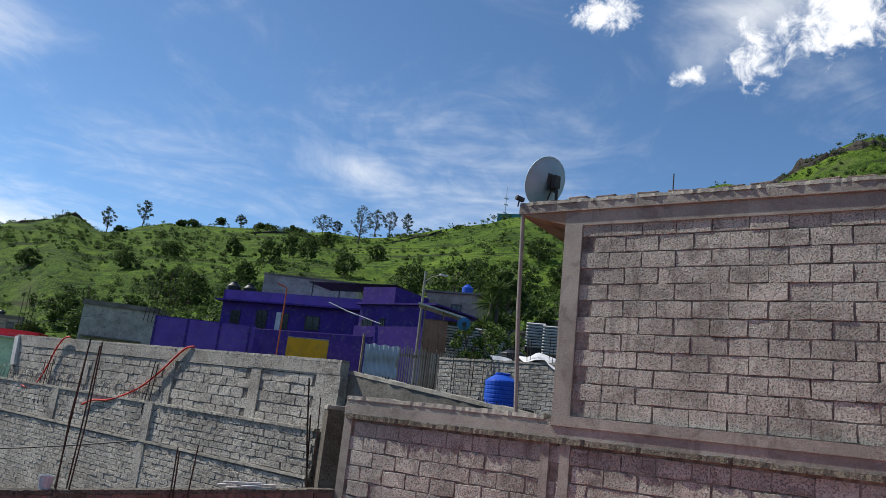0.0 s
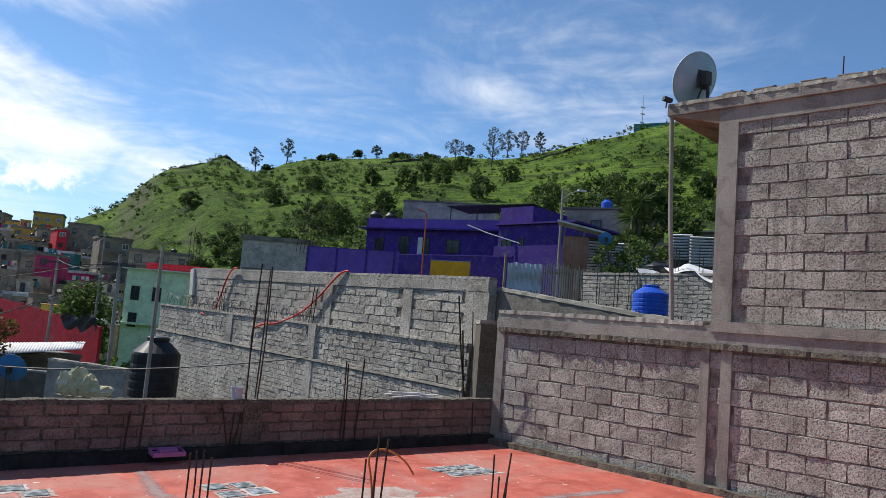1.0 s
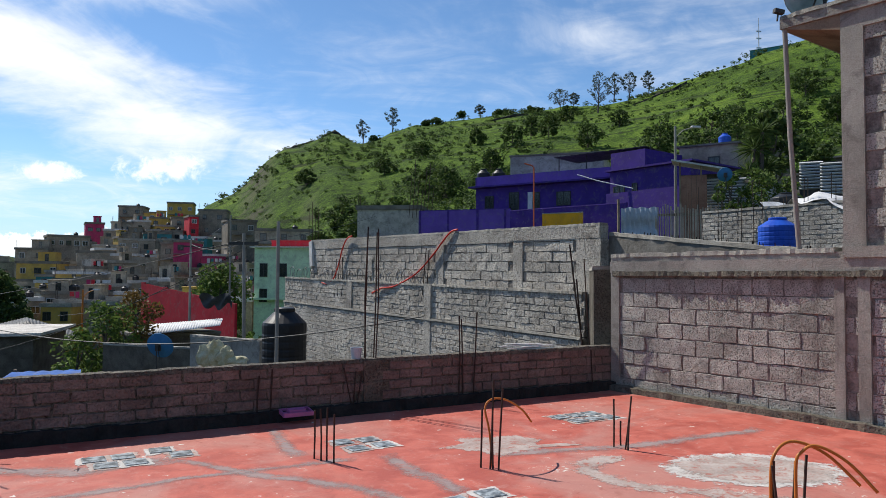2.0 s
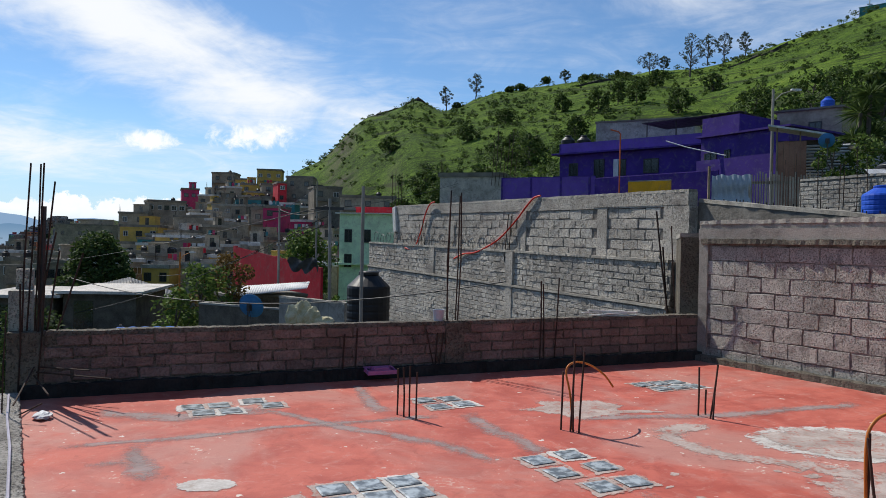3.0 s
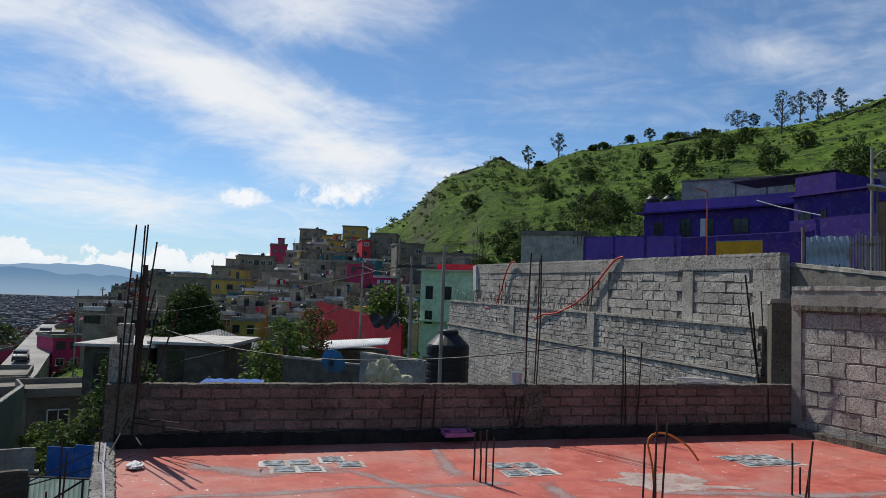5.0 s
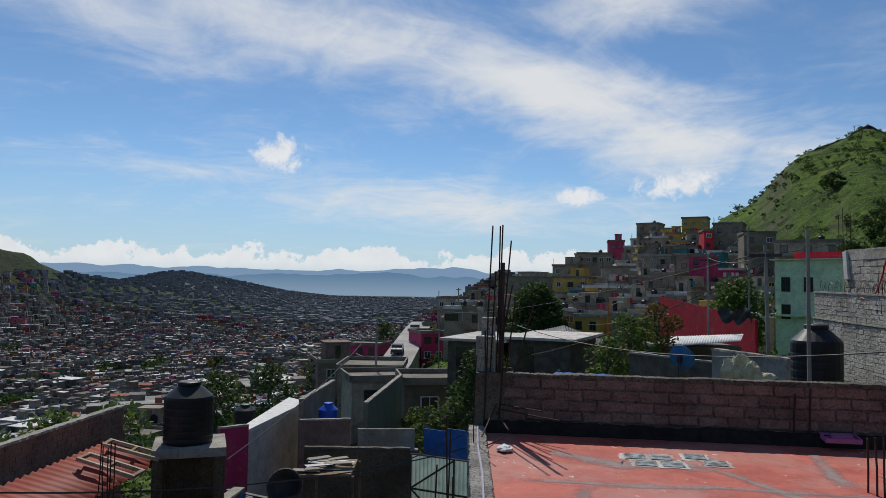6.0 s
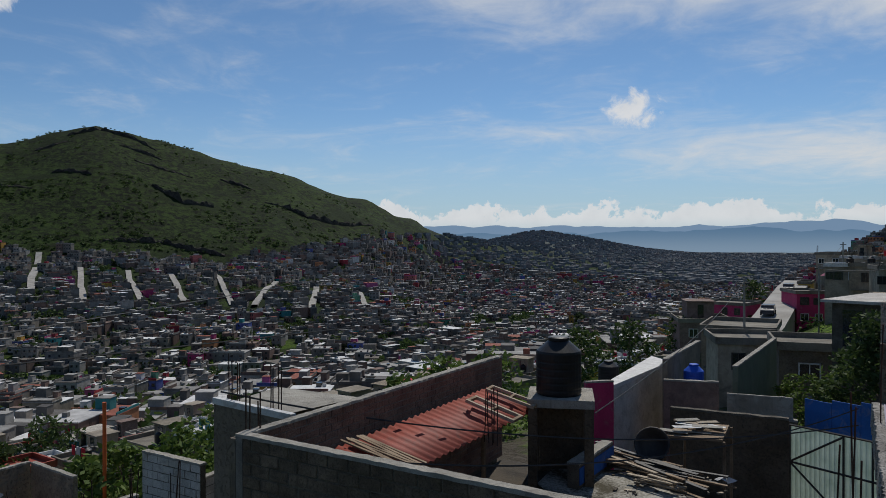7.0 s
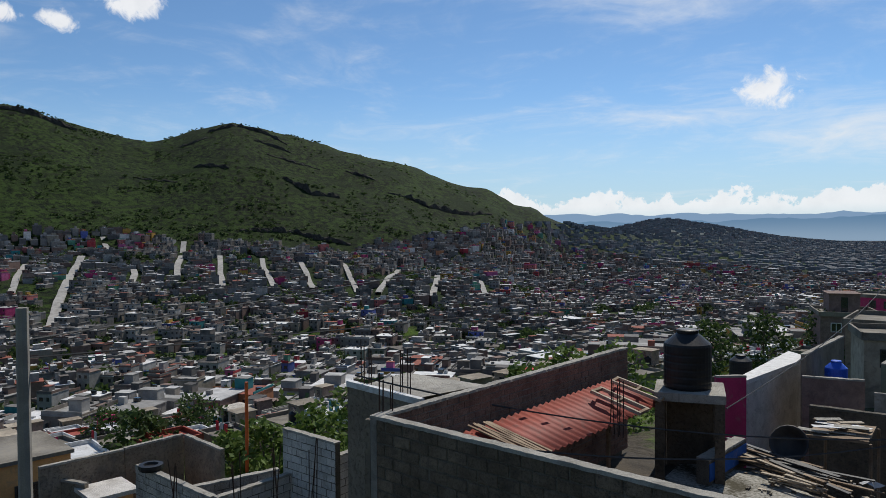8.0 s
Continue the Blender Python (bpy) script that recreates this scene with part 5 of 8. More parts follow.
# wall added to close the gap; dark concrete stands in for the shade there
wall_run("gap_filler", Vector((4.42, 10.66, 0)), Vector((5.2, 12.9, 0)), -4, 1.75, 0.3, CONCRETE_DARK, "dark filler wall added across the corner's shadowed gap")
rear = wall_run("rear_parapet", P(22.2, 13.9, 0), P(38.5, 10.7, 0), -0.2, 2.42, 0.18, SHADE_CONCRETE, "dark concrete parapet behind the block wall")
rear.matrix_basis = rear.matrix_basis @ Matrix.Translation((0, 0, 2.42)) @ Matrix.Rotation(0.11, 4, "Y") @ Matrix.Translation((0, 0, -2.42))
s = Shape()
for i in range(64):
    b_ = 22.5 + i * 0.25
    c_ = P(b_, 13.9 - (b_ - 22.2) * 0.196, 2.4 - (b_ - 22.2) * 0.032)
    s.tube([c_, c_ + Vector((rng.uniform(-0.02, 0.02), 0, rng.uniform(0.03, 0.12)))], 0.01, 4)
tagged(part("wire_ends", s, RUST), "short rusty wire ends along the rear parapet", "wire", kind="stuff")


def box_house(name, a, b, z0, z1, deep, mat, label, category="house", roof=ROOF_GREY, lip=0.25):
    """A flat-roofed volume whose front runs from a to b."""
    m = run_frame(a, b)
    L_ = (Vector((b.x, b.y, 0)) - Vector((a.x, a.y, 0))).length
    t_ = thing(name, m, label, category)
    sh = Shape()
    sh.box(0, 0, z0, L_, deep, z1)
    part("wall", sh, mat, t_)
    sh = Shape()
    sh.box(-lip, -lip, z1, L_ + lip, deep + lip, z1 + 0.14)
    part("roof", sh, roof, t_)
    return t_, L_


def window(parent, x, z, w, h, mat=DARK_METAL, y=0.0, bars_=1):
    fr = Shape()
    for a0, c0, a1, c1 in ((-w / 2, h - 0.07, w / 2, h), (-w / 2, 0, w / 2, 0.07), (-w / 2, 0.07, -w / 2 + 0.07, h - 0.07), (w / 2 - 0.07, 0.07, w / 2, h - 0.07)):
        fr.box(x + a0, y - 0.07, z + c0, x + a1, y, z + c1)
    for i_ in range(bars_):
        q = x - w / 2 + w * (i_ + 1) / (bars_ + 1)
        fr.box(q - 0.025, y - 0.06, z + 0.07, q + 0.025, y, z + h - 0.07)
    wn = part("window", fr, mat, parent)
    gl = Shape()
    gl.box(x - w / 2 + 0.07, y - 0.03, z + 0.07, x + w / 2 - 0.07, y - 0.004, z + h - 0.07)
    part("pane", gl, PANE, wn)
    return wn


pa, pb = P(11.9, 66, 0), P(22.5, 60.5, 0)
purple, L_ = box_house("purple_house", pa, pb, 2.0, 9.75, 9.0, PURPLE, "large purple-painted house with a parapet and overhanging slab", roof=PURPLE, lip=0.55)
s = Shape()
for x0, y0, x1, y1 in ((0.0, -0.1, L_, 0.08), (0, 8.8, L_, 9.0), (0, -0.1, 0.18, 9.0), (L_ - 0.18, -0.1, L_, 9.0)):
    s.box(x0, y0, 9.89, x1, y1, 10.75)
part("parapet", s, PURPLE_LIGHT, purple, "lilac roof parapet")
for x, z, ww, hh in ((1.4, 7.7, 0.9, 1.3), (3.9, 7.4, 1.0, 1.8), (5.9, 7.7, 1.0, 1.4), (8.6, 7.8, 1.3, 1.2), (1.6, 5.0, 1.2, 1.4), (5.0, 5.0, 1.2, 1.4)):
    window(purple, x, z, ww, hh)
s = Shape()
s.box(5.3, -0.16, 7.4, 5.75, -0.08, 9.1)
part("curtain", s, WHITE_CLOTH, purple, "pale curtain at a window")
s = Shape()
s.box(0.0, -0.6, 7.05, L_, 0.0, 7.2)
part("ledge", s, PURPLE, purple)
pc, pd = P(22.3, 59.8, 0), P(28.2, 55.5, 0)
wing, L2 = box_house("purple_wing", pc, pd, 2.0, 10.2, 8.0, PURPLE, "purple-painted wing of the neighbouring house", roof=PURPLE, lip=0.3)
window(wing, 0.9, 7.5, 1.1, 1.5)
window(wing, 2.4, 7.4, 0.5, 1.7)
s = Shape()
s.box(0, 0.1, 10.34, L2 * 0.45, 5.0, 11.7)
part("upper_room", s, PURPLE, wing)
s = Shape()
s.box(2.2, -3.2, 2.0, L2 + 1.8, -3.0, 8.0)
part("yard_wall", s, PURPLE, wing)
lilac = wall_run("lilac_yard_wall", P(7.4, 60, 0), P(14.6, 57.5, 0), 1.0, 7.1, 0.2, PURPLE_LIGHT, "lilac-painted yard wall with panel joints", coping=PURPLE)
for x in (0.0, 2.5, 5.0, 7.3):
    s = Shape()
    s.box(x, -0.06, 2.0, x + 0.16, -0.001, 7.1)
    part("pier", s, PURPLE, lilac)
wall_run("purple_low_wall", P(14.6, 57.3, 0), P(23.5, 52.0, 0), 1.0, 6.9, 0.2, PURPLE, "dark purple wall below the house", coping=PURPLE)
wall_run("yellow_wall", P(17.1, 50.5, 0), P(20.2, 49.5, 0), 1.0, 6.05, 0.15, paint("sunny_yellow_paint", (0.86, 0.42, 0.02)), "orange-yellow painted wall panel")
up_, L3 = box_house("roof_room", P(14.6, 70, 0), P(21.8, 68.5, 0), 9.0, 13.3, 6.0, PALE_BLOCK, "grey block storey under construction above the purple house", lip=0.1)
s = Shape()
s.m = run_frame(P(18.2, 64.5, 0), P(25.6, 60, 0), 12.2)
for i in range(24):
    s.box(i * 0.36, -0.4, 0.02 * (i % 2), i * 0.36 + 0.37, 3.6, 0.04 + 0.02 * (i % 2))
tagged(part("sheet_canopy", s, DARK_METAL), "dark corrugated sheet canopy over the purple house", "canopy")
for b_, r_ in ((18.4, 64.2), (20.5, 63), (23.0, 61.6), (25.3, 60.2)):
    s = Shape()
    s.tube([P(b_, r_, 10.0), P(b_, r_, 12.25)], 0.05, 6)
    tagged(part("canopy_post", s, DARK_METAL), "thin post under the sheet canopy", "post", "canopy posts")
for b_ in (12.5, 13.7):
    water_tank(Matrix.Translation(P(b_, 69, 10.1)), 0.65, 1.9, BLACK_PLASTIC, "black water tank on the purple house")
s = Shape()
s.tube([P(19.8, 56.5, 9.6), P(21.3, 55.7, 9.0), P(24.0, 54.5, 8.2)], 0.04, 6)
tagged(part("white_pipe", s, WHITE_CLOTH), "white pipe slung across the purple wall", "pipe")
s = Shape()
s.tube([P(16.45, 50, 2.5), P(16.45, 50, 9.2), P(16.3, 50, 9.35), P(15.7, 50, 9.5)], 0.05, 8)
tagged(part("orange_post", s, ORANGE_STEEL), "tall orange-painted post by the purple house", "post")


def lamp_post(b, r, z0, z1, mat, arm=1.2, side=1, label="grey street lamp post with a curved arm"):
    t_ = thing("street_lamp", Matrix.Translation(P(b, r, 0)), label, "street lamp", "street lamps")
    sh = Shape()
    sh.tube([(0, 0, z0), (0, 0, z1)], 0.11, 8, r1=0.07)
    part("pole", sh, mat, t_)
    sh = Shape()
    sh.tube([(0, 0, z1 - 0.7), (side * arm * 0.4, 0, z1 - 0.25), (side * arm, 0, z1)], 0.035, 6)
    part("arm", sh, mat, t_)
    sh = Shape(Matrix.Translation((side * arm * 1.1, 0, z1)))
    sh.box(-0.28, -0.1, -0.05, 0.28, 0.1, 0.06)
    part("lamp_head", sh, WHITE_CLOTH, t_)
    return t_


lamp_post(27.1, 45, 2.0, 10.7, POLE_GREY)
# brown hut, picket fence and the yard behind the rear parapet
RUST_SHEET = surface("rust_brown_sheet", (0.22, 0.105, 0.07), (0.36, 0.19, 0.13), 0.8, 1.0, 12)
HF = run_frame(P(27.5, 42, 0), P(30.4, 42, 0))
hut = thing("brown_hut", HF, "rust-brown sheet hut, open under a sloping pale roof", "hut")
for i in range(5):
    s = Shape()
    s.box(i * 0.27, 0, 3.0, i * 0.27 + 0.255, 0.03, 7.3 + 0.02 * (i % 2))
    part("panel", s, RUST_SHEET, hut)
s = Shape()
s.box(-0.1, 1.9, 3.0, 2.2, 2.0, 7.6)
part("back_wall", s, CONCRETE_DARK, hut)
for x, z in ((-0.1, 8.1), (1.0, 7.85), (2.05, 7.65)):
    s = Shape()
    s.box(x, 0.04, 3.0, x + 0.08, 0.12, z)
    part("post", s, WOOD, hut)
s = Shape()
s.add([(-0.5, -0.3, 8.22), (2.35, -0.3, 7.62), (2.35, 2.2, 7.75), (-0.5, 2.2, 8.35), (-0.5, -0.3, 8.12), (2.35, -0.3, 7.52), (2.35, 2.2, 7.65), (-0.5, 2.2, 8.25)],
      [(0, 1, 2, 3), (7, 6, 5, 4), (0, 4, 5, 1), (1, 5, 6, 2), (2, 6, 7, 3), (3, 7, 4, 0)])
part("roof", s, PALE_SHEET, hut, "sloping pale sheet roof")
fence = thing("picket_fence", run_frame(P(25.6, 30, 0), P(30.2, 30, 0)), "ragged grey picket fence of uneven slats", "fence")
for i in range(26):
    sh = Shape()
    x = i * 0.093
    sh.box(x, 0, 2.2, x + rng.uniform(0.04, 0.07), 0.03, 4.45 + rng.uniform(-0.12, 0.16))
    part("slat", sh, PALE_WOOD, fence)
sh = Shape()
sh.box(0, 0.03, 4.1, 2.4, 0.07, 4.2)
part("rail", sh, WOOD, fence)
s = Shape(run_frame(P(23.1, 30, 0), P(25.8, 30, 0)))
n_ = 24
v_ = []
for i in range(n_ + 1):
    for j in range(9):
        v_.append((i * 1.4 / n_, -0.06 * math.sin(i * 1.9 + j) - 0.05 * math.sin(j * 1.3), 3.1 + j * 0.17 - 0.03 * math.sin(i * 0.8)))
s.add(v_, [(i * 9 + j, (i + 1) * 9 + j, (i + 1) * 9 + j + 1, i * 9 + j + 1) for i in range(n_) for j in range(8)])
tagged(part("tarpaulin", s, paint("pale_tarpaulin", (0.55, 0.60, 0.64), 0.5), smooth=True), "pale grey tarpaulin hung over the fence", "tarpaulin")
s = Shape()
s.tube([P(22.9, 30, 2.0), P(22.9, 30, 4.8)], 0.05, 6)
tagged(part("fence_post", s, WOOD), "wooden post at the fence", "post")
YW = run_frame(P(28.9, 28, 0), P(40.0, 25.0, 0))
yard = thing("yard_wall", YW, "pale block yard wall behind rusty bars", "wall")
block_wall("body", Matrix(), (P(28.9, 28, 0) - P(40.0, 25.0, 0)).length, 1.4, 4.0, 0.36, 0.15, 0.18, PALE_BLOCK, yard, 71, joint=0.022, chamfer=0.004, jit=0.012, limit=140, core_mat=JOINT)
part("top", crust((P(28.9, 28, 0) - P(40.0, 25.0, 0)).length, 0, -0.02, 0.2, 4.0, 0.09, 72, 0.1), CONCRETE, yard)
bar_bearings = [28.0 + 0.62 * i + 0.28 * math.sin(i * 2.7) for i in range(17)]
bars("bar_row", Matrix(), [(*P(b_, 27.6 - 0.2 * (b_ - 28), 1.6), *P(b_ + rng.uniform(-0.12, 0.12), 27.6 - 0.2 * (b_ - 28), rng.uniform(3.6, 5.0))) for b_ in bar_bearings],
     "row of thin rusty bars along the yard", 0.012)
water_tank(Matrix.Translation(P(34.0, 20.5, 2.28)), 0.47, 0.92, BLUE_PLASTIC, "bright blue plastic water tank in the yard")
s = Shape()
s.box(-0.7, -0.6, -3.0, 0.7, 0.6, 0.0)
tagged(part("tank_plinth", s, CONCRETE_DARK), "concrete plinth under the blue tank", "plinth").matrix_world = Matrix.Translation(P(34.0, 20.5, 2.275))
s = Shape(run_frame(P(33.0, 27, 0), P(39.5, 25, 0)))
v_ = []
for i in range(25):
    for j in range(5):
        v_.append((i * 0.15, -0.1 + j * 0.5, 4.25 + 0.05 * math.sin(i * 1.1 + j) - 0.16 * math.sin(i * 0.13 * 3.1) - 0.35 * (j == 0) * abs(math.sin(i * 0.4))))
s.add(v_, [(i * 5 + j, (i + 1) * 5 + j, (i + 1) * 5 + j + 1, i * 5 + j + 1) for i in range(24) for j in range(4)])
tagged(part("sheet_awning", s, WHITE_CLOTH, smooth=True), "sagging white cloth awning over the shed", "awning")
shed, L5 = box_house("shed", P(33.2, 28.2, 0), P(40.0, 26.4, 0), 0.5, 4.0, 2.5, PALE_BLOCK, "low shed of pale blocks under an awning", "shed", roof=PALE_SHEET)
water_tank(Matrix.Translation(P(34.6, 30.5, 4.12)), 0.55, 0.8, BLACK_PLASTIC, "low black tank on the shed roof")
dish(Matrix.Translation(P(30.6, 39, 6.85)) @ Matrix.Rotation(radians(-18), 4, "Z"), 0.36, DISH_BLUE, "small blue satellite dish by the hut", stand=0.9)
for b0, b1, r, z0, z1, mat, lab in ((27.4, 31.5, 62, 5, 12.3, HILL_GREY, "grey hillside house with stacked blocks on top"), (31.0, 34.2, 72, 6, 13.6, HILL_GREY, "grey house under construction on the slope"),
                                    (35.0, 38.8, 45, 3, 7.4, HILL_GREY, "low grey house with striped sheet roofing"), (37.2, 41.0, 60, 5, 10.5, GREY_RENDER, "grey house half hidden by trees"),
                                    (30.6, 32.3, 44, 3, 6.9, PALE_SHEET, "shack of pale corrugated sheets")):
    h_, l_ = box_house("slope_house", P(b0, r, 0), P(b1, r - 1, 0), z0, z1, 5.0, mat, lab)
    tagged(h_, group="slope houses")
    window(h_, l_ * 0.6, z1 - 1.9, 0.9, 1.0)
water_tank(Matrix.Translation(P(30.6, 64, 12.44)), 0.5, 1.25, BLUE_PLASTIC, "blue water tank on a slope house")
for b_, r_, z_, wd_, rows_ in ((29.25, 43, 5.45, 2.3, 11), (35.5, 42, 6.3, 1.1, 9), (36.8, 41, 5.9, 1.2, 10)):
    fence_ = thing("sheet_fence", run_frame(P(b_, r_, 0), P(b_ + 1.9, r_, 0), z_), "fence of pale corrugated metal sheets", "fence", "sheet fences")
    s = Shape()
    s.box(0, 0.0, -3.5, wd_, 0.03, rows_ * 0.165)
    part("backing", s, DARK_METAL, fence_)
    for i in range(rows_):
        s = Shape()
        s.add([(0, -0.01, i * 0.165), (wd_, -0.01, i * 0.165), (wd_, -0.09, i * 0.165 + 0.06), (0, -0.09, i * 0.165 + 0.06), (wd_, -0.01, i * 0.165 + 0.115), (0, -0.01, i * 0.165 + 0.115)], [(0, 1, 2, 3), (3, 2, 4, 5), (0, 3, 5), (1, 4, 2)])
        part("slat", s, WHITE_CLOTH if i % 3 else PALE_SHEET, fence_)
green_hall, l_ = box_house("green_hall", P(32.4, 322, 0), P(36.5, 318, 0), 80, 96.2, 12.0, TEAL_PAINT, "teal-green tank building on the hill's crest", "building", roof=TEAL_PAINT)
mast = thing("radio_mast", Matrix.Translation(P(33.0, 326, 84)), "thin radio mast on the crest", "mast")
sh = Shape()
sh.tube([(0, 0, 0), (0, 0, 27)], 0.35, 5, r1=0.12)
part("pole", sh, STEEL, mast)
sh = Shape()
for z in (14, 18, 21):
    sh.box(-1.1, -0.2, z, 1.1, 0.2, z + 0.5)
part("aerials", sh, STEEL, mast)

# ---- left of the pale wall: yards, poles and the green house ----
water_tank(Matrix.Translation(P(-2.75, 19.1, -0.75)), 0.56, 1.58, BLACK_PLASTIC, "large black water tank behind the parapet")
s = Shape(Matrix.Translation(P(-2.75, 19.1, -0.755)))
s.box(-0.8, -0.8, -5, 0.8, 0.8, 0)
tagged(part("plinth", s, CONCRETE_DARK), "concrete base under the black tank", "base")


def utility_pole(b, r, z0, z1, rad=0.11, label="grey concrete utility pole", arms=1, lean=0.0):
    t_ = thing("utility_pole", Matrix.Translation(P(b, r, 0)), label, "utility pole", "utility poles")
    sh = Shape()
    sh.tube([(0, 0, z0), (lean, 0, z1)], rad, 8, r1=rad * 0.75)
    part("pole", sh, POLE_GREY, t_)
    for i_ in range(arms):
        sh = Shape(Matrix.Translation((lean, 0, z1 - 0.35 - 0.6 * i_)))
        sh.box(-0.5, -0.05, -0.05, 0.5, 0.05, 0.05)
        part("crossarm", sh, DARK_METAL, t_)
    return t_


utility_pole(-5.6, 26, -6, 3.1, 0.075, lean=-0.15)
utility_pole(-3.25, 15.1, -5, 2.72, 0.045, "slim galvanised pole behind the parapet", 0)
utility_pole(-9.8, 45, -7, 3.7, 0.085)
utility_pole(-7.0, 60, -7, 6.5, 0.085)
utility_pole(-98.4, 14, -8, 0.45, 0.13, "grey concrete utility pole by the houses", 0)
utility_pole(-30.1, 105, -14, -1.5, 0.13)
utility_pole(-28.6, 130, -14, 1.5, 0.13)
utility_pole(-35.0, 60, -10, -1.2, 0.11)
lamp_post(-17.0, 70, -8, 0.4, ORANGE_PVC, 1.0, 1, "orange street lamp post with a curved arm")
dish(Matrix.Translation(P(-11.8, 26, -0.75)) @ Matrix.Rotation(radians(-14), 4, "Z"), 0.44, DISH_BLUE, "blue satellite dish on a low roof", stand=1.4)
gh, l_ = box_house("green_house", P(-5.25, 95, 0), P(-1.0, 93, 0), -9, 5.3, 7.0, GREEN_PAINT, "mint-green painted house with a pale trim", roof=WHITE_PATCH, lip=0.5)
for x, z in ((1.2, 1.6), (3.7, 1.6), (1.2, -1.6)):
    window(gh, x, z, 1.0, 1.7)
s = Shape()
s.box(-0.6, -0.7, -1.3, l_ + 0.4, 0.0, -1.05)
part("balcony_slab", s, GREEN_PAINT, gh)
mg, l_ = box_house("magenta_terrace", P(-4.0, 99, 0), P(0.2, 97, 0), -2, 6.3, 4.0, RED_PAINT, "dark red rooftop terrace wall", "house", roof=RED_PAINT, lip=0.1)
s = Shape()
s.m = run_frame(P(-13.2, 70, 0), P(-6.6, 55, 0))
l_ = (P(-13.2, 70, 0) - P(-6.6, 55, 0)).length
n_ = 30
for i in range(n_):
    x0, x1 = l_ * i / n_, l_ * (i + 1) / n_
    s.box(x0, 0, -7, x1, 0.2, 0.95 - 0.045 * i + (0.1 if i % 8 == 0 else 0))
tagged(part("red_wall", s, RED_PAINT), "long bright red painted boundary wall", "wall")
s = Shape(run_frame(P(-9.0, 55, 0), P(-6.5, 53, 0)))
v_ = []
for i in range(15):
    for j in range(6):
        v_.append((i * 0.2, -0.15 - 0.1 * math.sin(i + j), 0.3 - j * (0.1 + 0.12 * abs(math.sin(i * 0.5))) + 0.15 * math.sin(i * 0.7)))
s.add(v_, [(i * 6 + j, (i + 1) * 6 + j, (i + 1) * 6 + j + 1, i * 6 + j + 1) for i in range(14) for j in range(5)])
tagged(part("dark_cloth", s, DARK_METAL, smooth=True), "dark cloth hanging on the red wall", "cloth")


def sheet_roof(name, corners, mat, label, waves=24, wave=0.03, category="roof"):
    """Corrugated sheeting over four corners (near left, near right, far right, far left); waves run from near to far."""
    a_, b_, c_, d_ = (Vector(p) for p in corners)
    sh = Shape()
    n1 = waves * 4
    top, bot = [], []
    for i_ in range(n1 + 1):
        u = i_ / n1
        up_v = Vector((0, 0, wave * math.sin(u * waves * 2 * math.pi)))
        for k_ in range(3):
            p = a_.lerp(b_, u).lerp(d_.lerp(c_, u), k_ / 2) + up_v
            top.append(p)
            bot.append(p - Vector((0, 0, 0.012)))
    q = [(3 * i_ + k_, 3 * i_ + 3 + k_, 3 * i_ + 4 + k_, 3 * i_ + 1 + k_) for i_ in range(n1) for k_ in range(2)]
    o_ = len(top)
    sh.add(top + bot, q + [tuple(o_ + i_ for i_ in f_[::-1]) for f_ in q] + [(3 * i_, o_ + 3 * i_, o_ + 3 * i_ + 3, 3 * i_ + 3) for i_ in range(n1)] + [(3 * i_ + 2, 3 * i_ + 5, o_ + 3 * i_ + 5, o_ + 3 * i_ + 2) for i_ in range(n1)])
    return tagged(part(name, sh, mat, smooth=True), label, category)


sheet_roof("sheet_roof", (P(-13.2, 39, -1.35), P(-7.6, 40, -0.95), P(-7.4, 43, -0.75), P(-12.8, 43, -1.05)), PALE_SHEET, "pale corrugated sheet roof below the red wall", 30, 0.02)
shack, l_ = box_house("shack", P(-13.2, 40, 0), P(-7.6, 41.5, 0), -8, -1.5, 3.0, GREY_RENDER, "grey shack under pale sheeting", "shack", lip=0.05)
wall_run("sloping_wall", P(-9.6, 24, 0), P(-4.6, 21.5, 0), -6, -0.25, 0.2, CONCRETE, "grey concrete wall behind the parapet")
wall_run("low_grey_wall", P(-15.5, 30, 0), P(-9.0, 27, 0), -7, -0.95, 0.2, CONCRETE_DARK, "dark concrete wall under the blue dish")
SACK = surface("faded_yellow_sack", (0.42, 0.37, 0.2), (0.62, 0.58, 0.40), 0.8, 6, 40)


def crumpled(m, rx, ry, rz, seed, n=18, k=11):
    """A slack, creased bag shape that sits on its base."""
    sh = Shape(m)
    v_ = []
    for i_ in range(k):
        e_ = math.pi * i_ / (k - 1) - math.pi / 2
        for q in range(n):
            a_ = 2 * math.pi * q / n
            d_ = Vector((math.cos(a_) * math.cos(e_), math.sin(a_) * math.cos(e_), math.sin(e_)))
            f_ = 1 + 0.4 * noise.noise(d_ * 1.7 + Vector((seed, 0, 0))) + 0.15 * noise.noise(d_ * 4.2 + Vector((0, seed, 0)))
            v_.append((d_.x * rx * f_, d_.y * ry * f_, max(0.0, rz * (0.55 + d_.z * f_ * 0.6))))
    sh.add(v_, [(i_ * n + q, i_ * n + (q + 1) % n, (i_ + 1) * n + (q + 1) % n, (i_ + 1) * n + q) for i_ in range(k - 1) for q in range(n)])
    return sh


